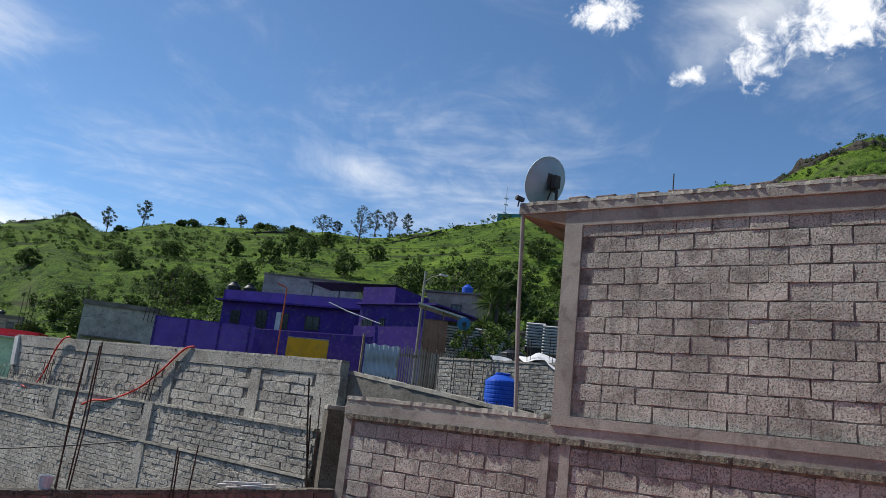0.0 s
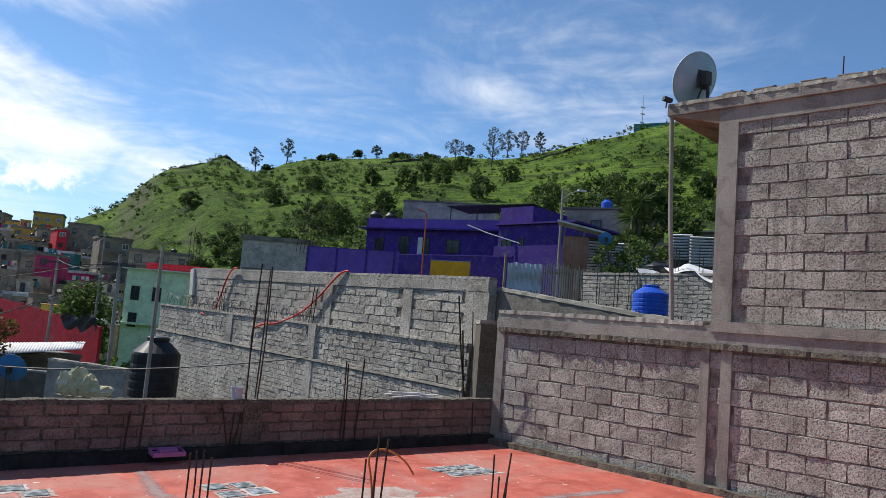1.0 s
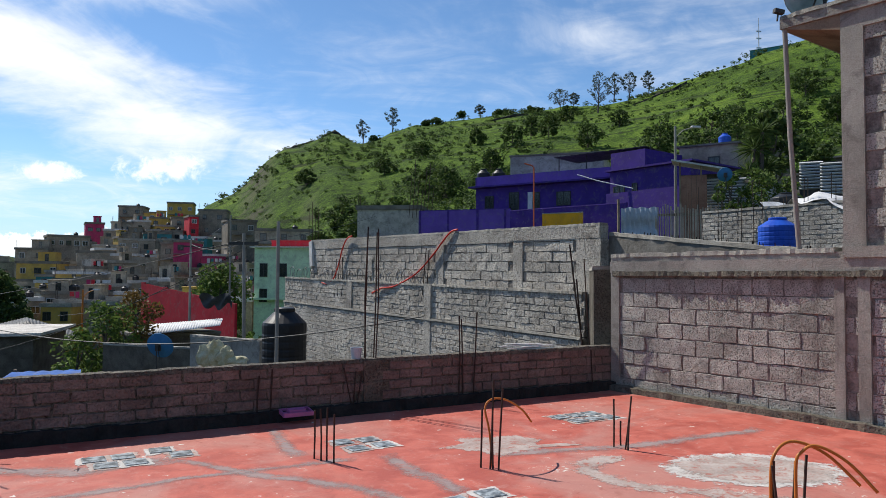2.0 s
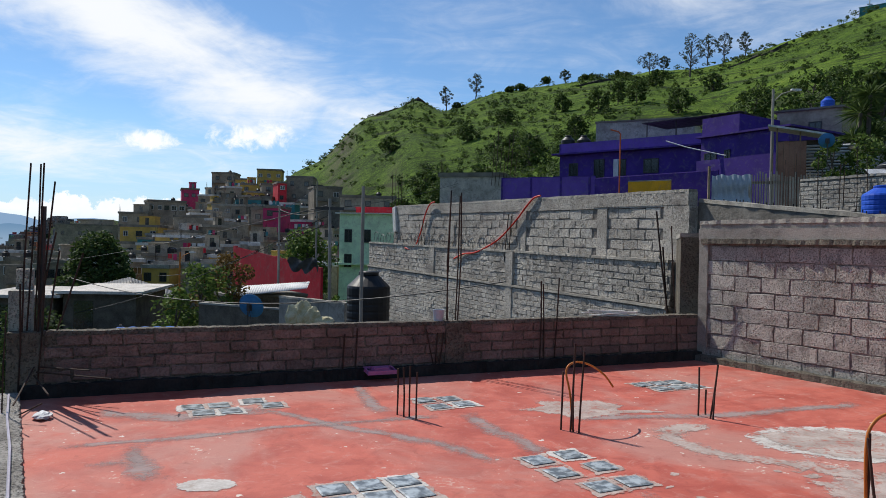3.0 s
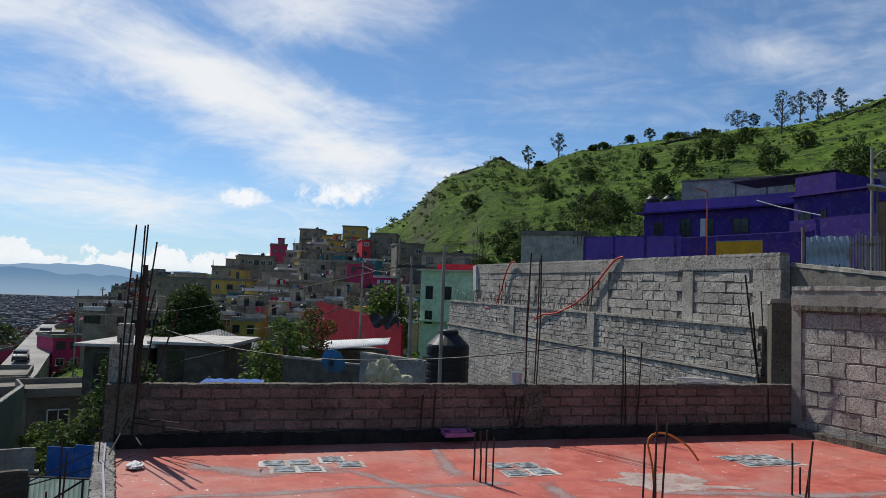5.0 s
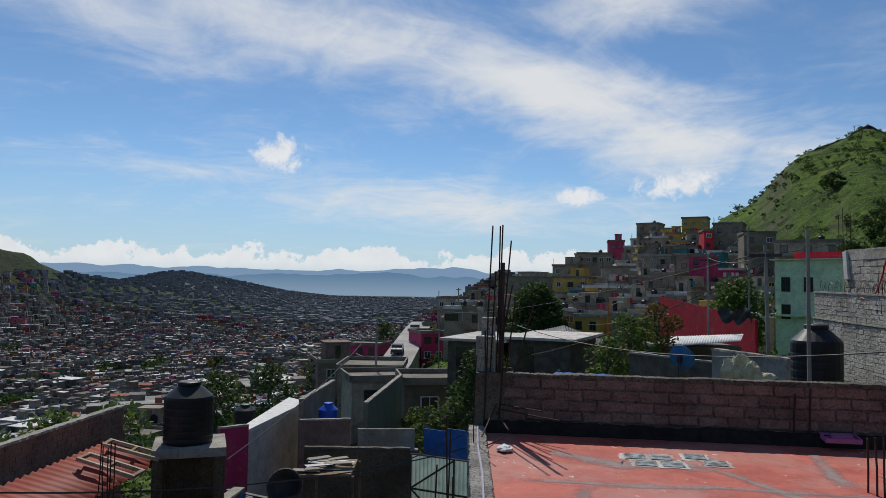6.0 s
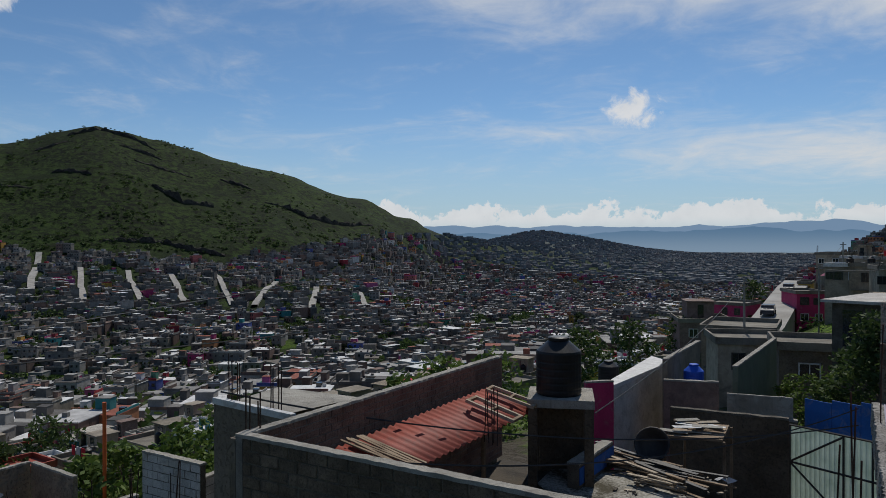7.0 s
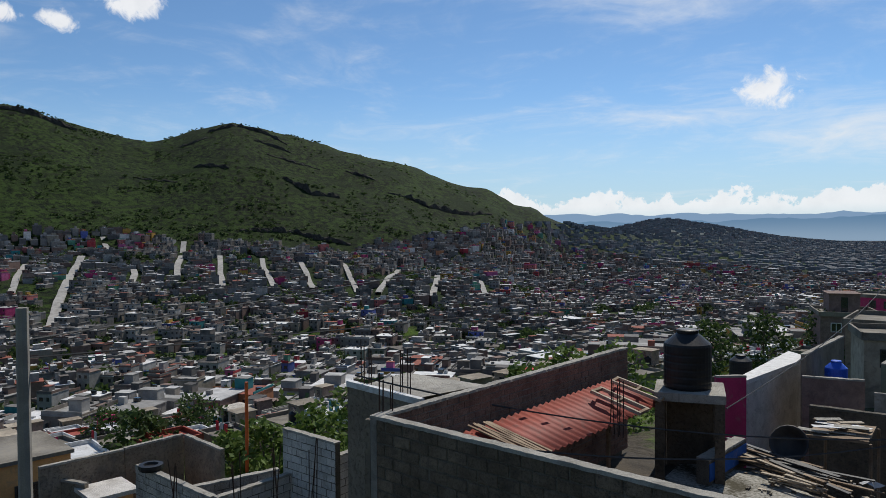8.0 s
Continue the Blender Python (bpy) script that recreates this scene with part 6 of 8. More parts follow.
tagged(part("plastic_bag", crumpled(KF @ Matrix.Translation((0.98, 0.16, 0.001)), 0.11, 0.07, 0.05, 8.0), WHITE_CLOTH), "crumpled white plastic bag on the roof", "bag")
for b_, r_, z_, rx_, rz_ in ((-8.4, 15.35, -0.18, 0.16, 0.36), (-7.7, 15.3, -0.18, 0.2, 0.46), (-6.9, 15.15, -0.18, 0.17, 0.34), (-6.1, 15.05, -0.18, 0.22, 0.2)):
    tagged(part("yellow_sack", crumpled(Matrix.Translation(P(b_, r_, z_)), rx_, 0.12, rz_, b_ * 3), SACK), "faded yellow sack slumped on a low wall", "sack", "yellow sacks")
wall_run("sack_wall", P(-9.0, 15.6, 0), P(-5.2, 14.9, 0), -5, -0.25, 0.2, CONCRETE, "low grey wall behind the parapet")
tarp = sheet_roof("blue_tarpaulin", (P(-21.8, 22, -1.12), P(-16.8, 21.5, -1.03), P(-16.8, 24, -1.14), P(-21.0, 25, -1.24)), BLUE_SHEET, "blue tarpaulin stretched over a yard", 5, 0.015, "tarpaulin")
s = Shape()
for b_, r_ in ((-21.6, 22.2), (-17.0, 21.8), (-17.1, 23.8), (-20.8, 24.8)):
    s.tube([P(b_, r_, -8), P(b_, r_, -1.15)], 0.05, 6)
tagged(part("tarpaulin_posts", s, WOOD), "wooden posts under the blue tarpaulin", "posts")
# pale slab-roofed house and the dark sheet-roofed one
for b0, b1, r, z1, lab in ((-29.4, -25.2, 41, -1.15, "half-built house with a thick pale roof slab and an arch"), (-24.6, -19.9, 40, -0.95, "house with a thick pale roof slab")):
    h_, l_ = box_house("slab_roof_house", P(b0, r, 0), P(b1, r - 1, 0), -8.5, z1 - 0.25, 6.0, CONCRETE_DARK, lab, roof=LIGHT_BLOCK, lip=0.4)
    # dark pane laid on the wall in place of a shaded opening
    s = Shape()
    s.box(0.5, -0.02, z1 - 2.4, 1.4, 0.0, z1 - 0.6)
    part("doorway", s, PANE, h_)
sheet_roof("dark_gable", (P(-24.5, 52, -2.4), P(-20.2, 53, -1.5), P(-20.4, 58, -1.3), P(-24.0, 58, -2.2)), DARK_METAL, "dark sheet roof of a gabled house", 20, 0.02)
sheet_roof("dark_gable", (P(-20.2, 53, -1.5), P(-17.4, 52, -2.5), P(-17.2, 58, -2.4), P(-20.4, 58, -1.3)), DARK_METAL, "dark sheet roof of a gabled house", 14, 0.02)
# pink tent, street and cars
tent = thing("market_tent", Matrix.Translation(P(-29.0, 140, -4.2)), "small pink and white striped tent", "tent")
s = Shape()
s.add([(-1.8, -1.8, 0), (1.8, -1.8, 0), (1.8, 1.8, 0), (-1.8, 1.8, 0), (0, 0, 1.7)], [(0, 1, 4), (1, 2, 4), (2, 3, 4), (3, 0, 4)])
part("canopy", s, paint("pink_cloth", (0.75, 0.22, 0.30)), tent)
for x, y in ((-1.7, -1.7), (1.7, -1.7), (1.7, 1.7), (-1.7, 1.7)):
    s = Shape()
    s.tube([(x, y, -6), (x, y, 0)], 0.05, 5)
    part("leg", s, STEEL, tent)


def drape(name, pts, width, lift, mat, label, category="road"):
    """A paved strip laid on the ground along the points."""
    line = []
    pts = [Vector(p) for p in pts]
    for a_, b_ in zip(pts, pts[1:]):
        k_ = max(2, int((b_ - a_).length / 6))
        line += [a_.lerp(b_, i_ / k_) for i_ in range(k_)]
    line.append(pts[-1])
    v_ = []
    for i_, p in enumerate(line):
        d_ = (line[min(i_ + 1, len(line) - 1)] - line[max(i_ - 1, 0)]).normalized()
        sd = Vector((-d_.y, d_.x, 0)).normalized() * width / 2
        z = max(ground_xy(p.x + k_ * sd.x, p.y + k_ * sd.y) for k_ in (-1, 0, 1)) + lift if p.z == 0 else p.z
        v_ += [(*(p - sd).xy, z), (*(p + sd).xy, z), (*(p - sd).xy, z - 9), (*(p + sd).xy, z - 9)]
    sh = Shape()
    f_ = []
    for i_ in range(len(line) - 1):
        o_ = 4 * i_
        f_ += [(o_, o_ + 4, o_ + 5, o_ + 1), (o_ + 2, o_ + 6, o_ + 4, o_), (o_ + 1, o_ + 5, o_ + 7, o_ + 3)]
    sh.add(v_, [q[::-1] for q in f_])
    return tagged(part(name, sh, mat), label, category, kind="structure")


STREET = surface("concrete_street", (0.25, 0.238, 0.215), (0.40, 0.382, 0.35), 0.9, 0.3, 6, 0.2, 0.02)
drape("road", [P(-35.0, 90, -10.3), P(-33.6, 104, -9.5), P(-32.5, 125, -7.9), P(-31.8, 146, -6.6), P(-31.4, 162, -6.2), P(-30.6, 185, -7.5)], 4.8, 0.5, STREET, "pale concrete street climbing between houses")
STREETS = []
for b_, b1, r0_, r1_, w_ in ((-95.48, -93.44, 439, 684, 5.5), (-91.62, -92.15, 700, 732, 4.5), (-90.25, -90.04, 541, 609, 4.5), (-87.19, -86.63, 571, 722, 4.8), (-83.87, -84.11, 519, 656, 4.2), (-80.11, -81.05, 518, 652, 4.2),
                             (-77.11, -78.16, 526, 643, 4.4), (-73.74, -75.12, 508, 657, 3.8), (-72.06, -70.48, 500, 615, 4.2), (-67.82, -67.35, 502, 617, 4.8), (-63.65, -64.22, 534, 630, 4.0), (-97.8, -96.92, 529, 660, 4.0)):
    STREETS.append((b_, b1, r0_, r1_))
    pts_ = [P(b_ + (b1 - b_) * u + rng.uniform(-0.08, 0.08), r0_ + (r1_ - r0_) * u, 0) for u in (0, 0.25, 0.5, 0.75, 1.0)]
    drape("street", pts_, w_, 0.9, STREET, "pale street climbing the far slope")


def car(b, r, turn, mat, label):
    c_ = P(b, r, 0)
    m = Matrix.Translation((c_.x, c_.y, float(np.interp(r, [90, 104, 125, 146], [-10.3, -9.5, -7.9, -6.6])) + 0.02)) @ Matrix.Rotation(radians(turn), 4, "Z")
    t_ = thing("car", m, label, "car", "parked cars")
    sh = Shape()
    prof = [(-2.1, 0.3), (2.1, 0.3), (2.1, 0.8), (1.2, 0.95), (0.6, 1.45), (-1.2, 1.48), (-1.9, 1.0), (-2.1, 0.9)]
    n_ = len(prof)
    sh.add([(x, -0.82, z) for x, z in prof] + [(x, 0.82, z) for x, z in prof], [tuple(range(n_)), tuple(range(2 * n_ - 1, n_ - 1, -1))] + [(i_, n_ + i_, n_ + (i_ + 1) % n_, (i_ + 1) % n_) for i_ in range(n_)])
    part("body", sh, mat, t_)
    sh = Shape()
    sh.box(-1.5, -0.83, 0.98, 0.8, 0.83, 1.36)
    part("glasshouse", sh, PANE, t_)
    for x in (-1.35, 1.35):
        for y in (-0.8, 0.8):
            sh = Shape(Matrix.Translation((x, y, 0.32)) @ Matrix.Rotation(math.pi / 2, 4, "X"))
            sh.lathe([(0.32, -0.1), (0.32, 0.1)], 12)
            part("wheel", sh, SHADE_TYRE_BLACK, t_)


CAR_DARK = surface("dark_car_paint", (0.015, 0.018, 0.03), (0.025, 0.03, 0.045), 0.3, 1, 20, 0)
car(-33.35, 113, -62, CAR_DARK, "dark saloon car parked on the street")
car(-32.0, 138, -62, CAR_DARK, "dark car on the pale street")
car(-34.6, 99, -62, WHITE_CLOTH, "white car parked by the street")


# ---- the town in the valley ----
TOWN_WALLS = palette("town_walls", [(0.20, 0.178, 0.155), (0.26, 0.225, 0.19), (0.15, 0.135, 0.12), (0.23, 0.15, 0.12), (0.30, 0.285, 0.265), (0.20, 0.185, 0.17), (0.36, 0.345, 0.32), (0.23, 0.215, 0.195),
                                    (0.17, 0.12, 0.10), (0.19, 0.175, 0.155), (0.28, 0.24, 0.19), (0.13, 0.12, 0.115)])
TOWN_BRIGHT = palette("town_bright_walls", [(0.36, 0.05, 0.06), (0.42, 0.05, 0.15), (0.05, 0.24, 0.25), (0.45, 0.26, 0.06), (0.62, 0.60, 0.57), (0.44, 0.14, 0.13), (0.12, 0.30, 0.20), (0.46, 0.20, 0.10), (0.10, 0.13, 0.36), (0.50, 0.12, 0.26)])
TOWN_ROOFS = palette("town_roofs", [(0.72, 0.72, 0.70), (0.22, 0.21, 0.195), (0.32, 0.31, 0.29), (0.14, 0.13, 0.122), (0.20, 0.14, 0.115), (0.27, 0.26, 0.245), (0.48, 0.47, 0.455), (0.17, 0.16, 0.15), (0.24, 0.23, 0.215), (0.28, 0.10, 0.07),
                                    (0.10, 0.095, 0.09), (0.34, 0.33, 0.31), (0.66, 0.65, 0.63), (0.16, 0.14, 0.12), (0.44, 0.43, 0.41)])
# flat blue-grey palettes: the haze over the far houses is put into their colour
HAZED_WALLS = palette("hazed_walls", [(0.19, 0.19, 0.195), (0.24, 0.24, 0.245), (0.16, 0.165, 0.17), (0.26, 0.22, 0.22), (0.29, 0.29, 0.295), (0.21, 0.215, 0.225)])
HAZED_ROOFS = palette("hazed_roofs", [(0.15, 0.155, 0.16), (0.21, 0.21, 0.215), (0.12, 0.125, 0.13), (0.36, 0.36, 0.36), (0.18, 0.165, 0.16), (0.16, 0.165, 0.17), (0.13, 0.14, 0.14)])
EDGE_B, EDGE_Z = [-112, -98, -91, -84, -79, -74, -70.7, -66, -62, -57], [6, 5, 2, -2, -10, -18, -5, 2, 11, 16]


def in_street(b, rr, room):
    return any(q[2] - 12 < rr < q[3] + 3 and abs((b - q[0] - (q[1] - q[0]) * (rr - q[2]) / (q[3] - q[2])) * rr * 0.01745) < room for q in STREETS)


def town_house(s, rng, c, z, w, d, h, turn, near, bright):
    """One small flat-roofed house of the town: body, slab, and for the nearer ones a roof room, windows and roof clutter."""
    s.m = Matrix.Translation((c.x, c.y, z)) @ Matrix.Rotation(turn, 4, "Z")
    wall = 3 if bright else 0
    s.box(-w, -d, -4, w, d, h, wall, False)
    s.box(-w - 0.12, -d - 0.12, h + 0.02, w + 0.12, d + 0.12, h + 0.18, 1, near)
    if not near:
        return
    if rng.random() < 0.55:
        a, e = rng.uniform(-0.5, 0.5) * w, rng.uniform(-0.4, 0.5) * d
        rw, rd, rh = w * rng.uniform(0.25, 0.48), d * rng.uniform(0.25, 0.48), rng.uniform(1.8, 2.6)
        s.box(a - rw, e - rd, h + 0.19, a + rw, e + rd, h + rh, wall, False)
        s.box(a - rw - 0.08, e - rd - 0.08, h + rh + 0.02, a + rw + 0.08, e + rd + 0.08, h + rh + 0.1, 1)
    for x0, y0, x1, y1 in ((-w, -d, w, -d + 0.15), (-w, -d, -w + 0.15, d), (w - 0.15, -d, w, d)):
        if rng.random() < 0.5:
            s.box(x0, y0, h + 0.19, x1, y1, h + rng.uniform(0.5, 1.0), wall, False)
    for _ in range(rng.choice((1, 2, 3))):
        x, y, k = rng.uniform(-0.8, 0.8) * w, rng.uniform(-0.8, 0.8) * d, rng.uniform(0.25, 0.6)
        s.box(x - k, y - k * 0.8, h + 0.19, x + k, y + k * 0.8, h + 0.2 + k * rng.uniform(0.6, 2.2), rng.choice((1, 2, 1)), False)
    n = 3 if w > 3.4 else 2
    for q in range(n):
        x = -w + 2 * w * (q + 0.5) / n + rng.uniform(-0.2, 0.2)
        for st in range(max(1, int(h / 2.5))):
            zz = h - 1.75 - 2.6 * st
            k = rng.uniform(0.35, 0.6)
            s.box(x - k, -d - 0.03, zz - 0.1, x + k, -d - 0.01, zz + 0.95, 2, False)
            s.box(-w - 0.03, x * d / w - k, zz - 0.1, -w - 0.01, x * d / w + k, zz + 0.95, 2, False)


def build_town():
    rng = random.Random(11)
    near_s, far_s = Shape(), Shape()
    r = 128.0
    while r < 2500:
        step = 8.0 if r < 900 else 12.5
        gap = step * (1.15 if not 480 < r < 800 else 0.95)
        lo, hi = (-112, -24) if r < 1050 else (-66, -26)
        for i in range(int(radians(hi - lo) * r / step)):
            b = lo + math.degrees(i * step / r) + rng.uniform(-0.35, 0.35) * math.degrees(step / r)
            rr = r + rng.uniform(-0.4, 0.4) * gap
            if rng.random() < (0.14 if rr < 680 else 0.05 if rr < 1000 else 0.3) or (b > -33 and rr < 340):
                continue
            c = P(b, rr, 0)
            z = ground_xy(c.x, c.y)
            if rr > 600 and b < -55 and z > float(np.interp(b, EDGE_B, EDGE_Z)) + 7 * noise.noise(Vector((b * 0.5, rr * 0.01, 0))):
                continue
            if in_street(b, rr, 6.6):
                continue
            if noise.noise(Vector((c.x, c.y, 5)) * 0.018) > (0.36 if rr < 670 else 0.55):
                continue
            turn = (0.35, 0.2, 0.95, 0.5)[int(4 * (0.5 + 0.5 * noise.noise(Vector((c.x, c.y, 20)) * 0.008))) % 4] + rng.uniform(-0.07, 0.07)
            if rr < 1000:
                w, d, h = rng.uniform(2.0, 4.3), rng.uniform(2.2, 4.4), rng.choice((2.5, 2.7, 2.8, 3.0, 3.2, 5.0, 5.3, 5.6))
                if rng.random() < 0.06:
                    w, d = w * 1.9, d * 1.5
                pop = 0.05 + 0.06 * (rr > 560) + 0.14 * (noise.noise(Vector((c.x, c.y, 40)) * 0.012) > 0.25)
                town_house(near_s, rng, c, z, w, d, h, turn, True, rng.random() < pop)
            else:
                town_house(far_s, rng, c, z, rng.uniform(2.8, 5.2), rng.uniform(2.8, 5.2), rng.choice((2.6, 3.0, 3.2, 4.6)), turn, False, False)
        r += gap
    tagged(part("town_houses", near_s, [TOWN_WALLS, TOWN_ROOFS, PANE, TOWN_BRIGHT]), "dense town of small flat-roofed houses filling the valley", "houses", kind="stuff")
    tagged(part("distant_town", far_s, [HAZED_WALLS, HAZED_ROOFS]), "distant houses spread over the plain and a low hill", "houses", kind="stuff")


build_town()


# ---- yards and houses below the open side ----
brick_house = thing("brick_house", Matrix(), "house with brown brick walls around a red sheet roof", "house")
Q0, Q1, Q2 = Vector((-11.65, 3.45, 0)), Vector((-15.9, 11.9, 0)), Vector((-3.3, 7.35, 0))
lf = (Q2 - Q0).length
RED_BRICK = surface("red_brown_brick", (0.20, 0.115, 0.085), (0.35, 0.215, 0.16), 0.95, 2.0, 40, 0.9, 0.02, pit=0.35, per=0.2, dirt=(0.12, 0.085, 0.07), dirt_amount=0.4)
# brown-grey block, darkened in base colour for the shade on the front wall
dark_block = surface("shaded_block", (0.115, 0.085, 0.06), (0.235, 0.18, 0.13), 0.95, 1.5, 30, 0.9, 0.02, per=0.15, pit=0.4, dirt=(0.05, 0.045, 0.04), dirt_amount=0.5)
block_wall("front_wall", run_frame(Q0, Q2), lf, -3.9, -1.5, 0.40, 0.20, 0.16, dark_block, brick_house, 61, joint=0.02, limit=300, core_mat=CONCRETE_DARK)
s = Shape(run_frame(Q0, Q2))
s.box(0, 0.0, -9, lf, 0.16, -3.91)
part("front_base", s, dark_block, brick_house)
o_ = part("front_top", crust(lf, 0, -0.02, 0.18, -1.5, 0.06, 51, 0.1), CONCRETE, brick_house)
o_.matrix_local = run_frame(Q0, Q2)
bw = block_wall("side_bricks", run_frame(Q0, Q1), (Q1 - Q0).length, -4.2, -1.5, 0.34, 0.135, 0.16, RED_BRICK, brick_house, 53, joint=0.018, chamfer=0.004, jit=0.006, limit=150, piece="brick")
o_ = part("side_top", crust((Q1 - Q0).length, 0, -0.02, 0.18, -1.5, 0.05, 54, 0.1), CONCRETE, brick_house)
o_.matrix_local = run_frame(Q0, Q1)
s = Shape(run_frame(Q0, Q1))
s.box(0, 0.17, -9, (Q1 - Q0).length, 0.3, -1.55)
part("outer_face", s, GREY_RENDER, brick_house)
s = Shape()
s.add([(*Q0.xy, -4.3), (*Q2.xy, -4.3), (-7.0, 15.0, -4.3), (*Q1.xy, -4.3)], [(0, 1, 2, 3)])
part("yard_floor", s, SHADED_EARTH, brick_house)
RS = sheet_roof("red_sheet_roof", ((-14.95, 10.7, -2.05), (-12.2, 5.25, -2.1), (-11.2, 6.0, -2.5), (-14.0, 11.6, -2.5)), RED_SHEET, "red corrugated roof sheets, faded and dusty", 26, 0.028)
for px_, py_, pz_ in ((-14.7, 10.4, -2.14), (-12.35, 5.9, -2.18), (-11.45, 6.4, -2.52)):
    s = Shape()
    s.tube([(px_, py_, -4.4), (px_, py_, pz_)], 0.06, 6)
    tagged(part("roof_prop", s, WOOD), "wooden prop under the red sheet roof", "prop", "roof props")




def crate(m, label):
    t_ = thing("wooden_frame", m, label, "wooden frame", "wooden frames")
    for x0, y0, x1, y1 in ((-0.62, -0.26, 0.62, -0.19), (-0.62, 0.19, 0.62, 0.26), (-0.62, -0.19, -0.55, 0.19), (0.55, -0.19, 0.62, 0.19), (-0.03, -0.19, 0.03, 0.19)):
        sh = Shape()
        sh.box(x0, y0, 0, x1, y1, 0.07)
        part("plank", sh, PALE_WOOD if x1 - x0 > 1 else WOOD, t_)


crate(pose(-13.35, 9.72, -2.19, 0, 16, 28), "weathered pale wooden frame lying on the red roof")
crate(pose(-14.0, 10.75, -2.15, 0, 16, 36), "weathered pale wooden frame lying on the red roof")
for i in range(7):
    mid_ = Vector((-14.475, 11.15, -2.275)).lerp(Vector((-11.7, 5.625, -2.30)), 0.86 + 0.017 * i)
    sh = Shape(pose(mid_.x, mid_.y, mid_.z + 0.05 + 0.012 * i, 0, 19, 43 + rng.uniform(-9, 9)))
    sh.box(-0.62, -0.035, 0, 0.72, 0.035, 0.025)
    tagged(part("loose_plank", sh, WOOD), "loose weathered plank lying on the red roof", "plank", "loose planks")
bars("roof_bars", pose(-12.7, 9.1, 0), [(-0.15 + 0.1 * i, 0.05 * (i % 3), -2.7, -0.15 + 0.1 * i + rng.uniform(-0.08, 0.08), 0.05 * (i % 3), -1.5 - 0.1 * (i % 2)) for i in range(5)], "rusty bars poking through the red roof", 0.012)
# flat pale roof beyond the brick wall
flat_house, l_ = box_house("flat_roof_house", Vector((-16.92, 4.4, 0)), Vector((-14.4, 5.3, 0)), -9, -2.05, 0.1, GREY_RENDER, "grey house with a pale flat roof", roof=PALE_SHEET, lip=0.02)
s = Shape()
s.add([(-16.9, 4.5, -2.1), (-15.1, 5.1, -2.1), (-15.9, 7.6, -2.1), (-18.2, 6.4, -2.1), (-16.9, 4.5, -9), (-15.1, 5.1, -9), (-15.9, 7.6, -9), (-18.2, 6.4, -9)],
      [(0, 1, 2, 3), (0, 4, 5, 1), (3, 7, 4, 0), (2, 6, 7, 3)])
part("roof_volume", s, CONCRETE, flat_house).matrix_parent_inverse = flat_house.matrix_world.inverted()
for bx, by in ((-16.5, 4.75), (-12.0, 3.75), (-15.3, 5.3)):
    bars("column_bars", pose(bx, by, 0), [(dx, dy, -2.2, dx + rng.uniform(-0.05, 0.05), dy, -0.9 + rng.uniform(-0.25, 0.1)) for dx in (-0.09, 0.09) for dy in (-0.09, 0.09)], "column starter bars on a flat roof", 0.014)
# tank on its stand
TF = Matrix.Translation((-13.75, 12.1, 0)) @ Matrix.Rotation(radians(48), 4, "Z")
stand = thing("tank_stand", TF, "concrete frame carrying the black water tank", "stand")
s = Shape()
s.box(-0.8, -0.8, -2.35, 0.8, 0.8, -2.15)
part("slab", s, CONCRETE, stand)
for x, y in ((-0.78, -0.78), (0.56, -0.78), (-0.78, 0.56), (0.56, 0.56)):
    s = Shape()
    s.box(x, y, -7, x + 0.22, y + 0.22, -2.352)
    part("column", s, SHADED_RENDER, stand)
# added infill: its dark colour stands in for the shade beneath the slab
s = Shape()
s.box(-0.555, 0.6, -7, 0.555, 0.7, -2.36)
part("back_wall", s, SHADED_RENDER, stand)
water_tank(TF @ Matrix.Translation((-0.05, 0, -2.145)), 0.56, 1.42, BLACK_PLASTIC, "large black water tank on a concrete stand", 32)
# unfinished walls and the orange house


def rough_wall(a, b, z0, z1, label, seed, mat=PALE_BLOCK, name="block_wall", limit=120, rows=1.6):
    """An unplastered wall of large blocks with a rough mortar top; its lower part is one plain mass."""
    m = run_frame(a, b)
    L_ = (Vector((b.x, b.y, 0)) - Vector((a.x, a.y, 0))).length
    t_ = thing(name, m, label, "wall", "unfinished walls")
    block_wall("body", Matrix(), L_, z1 - rows, z1, 0.40, 0.20, 0.16, mat, t_, seed, joint=0.02, chamfer=0.006, jit=0.008, limit=limit, core_mat=CONCRETE_DARK)
    sh = Shape()
    sh.box(0, 0.0, z0, L_, 0.16, z1 - rows - 0.002)
    part("base", sh, mat, t_)
    part("top", crust(L_, 0, -0.02, 0.19, z1, 0.06, seed, 0.1), CONCRETE, t_)
    return t_


rough_wall(P(-80.39, 19.7, 0), P(-76.41, 18.0, 0), -10, -3.6, "high pale block wall of an unfinished house", 401, LIGHT_BLOCK, rows=2.0)
rough_wall(P(-76.45, 18.5, 0), P(-73.58, 19.5, 0), -10, -4.12, "stepped pale block wall of an unfinished house", 402, LIGHT_BLOCK)
rough_wall(P(-90.92, 22.3, 0), P(-85.88, 18.8, 0), -11, -4.95, "grey block wall of a roofless room", 403, PALE_BLOCK)
rough_wall(P(-87.11, 20.0, 0), P(-80.6, 20.8, 0), -11, -5.05, "low grey block wall of a roofless room", 404, PALE_BLOCK)
rough_wall(P(-85.37, 18.1, 0), P(-79.13, 19.6, 0), -11, -4.75, "low pale block wall of a roofless room", 405, LIGHT_BLOCK)
wall_run("unfinished_wall", P(-96.93, 27.2, 0), P(-91.5, 28.1, 0), -13, -6.05, 0.16, GREY_RENDER, "grey rendered wall of a roofless house", group="roofless house walls")
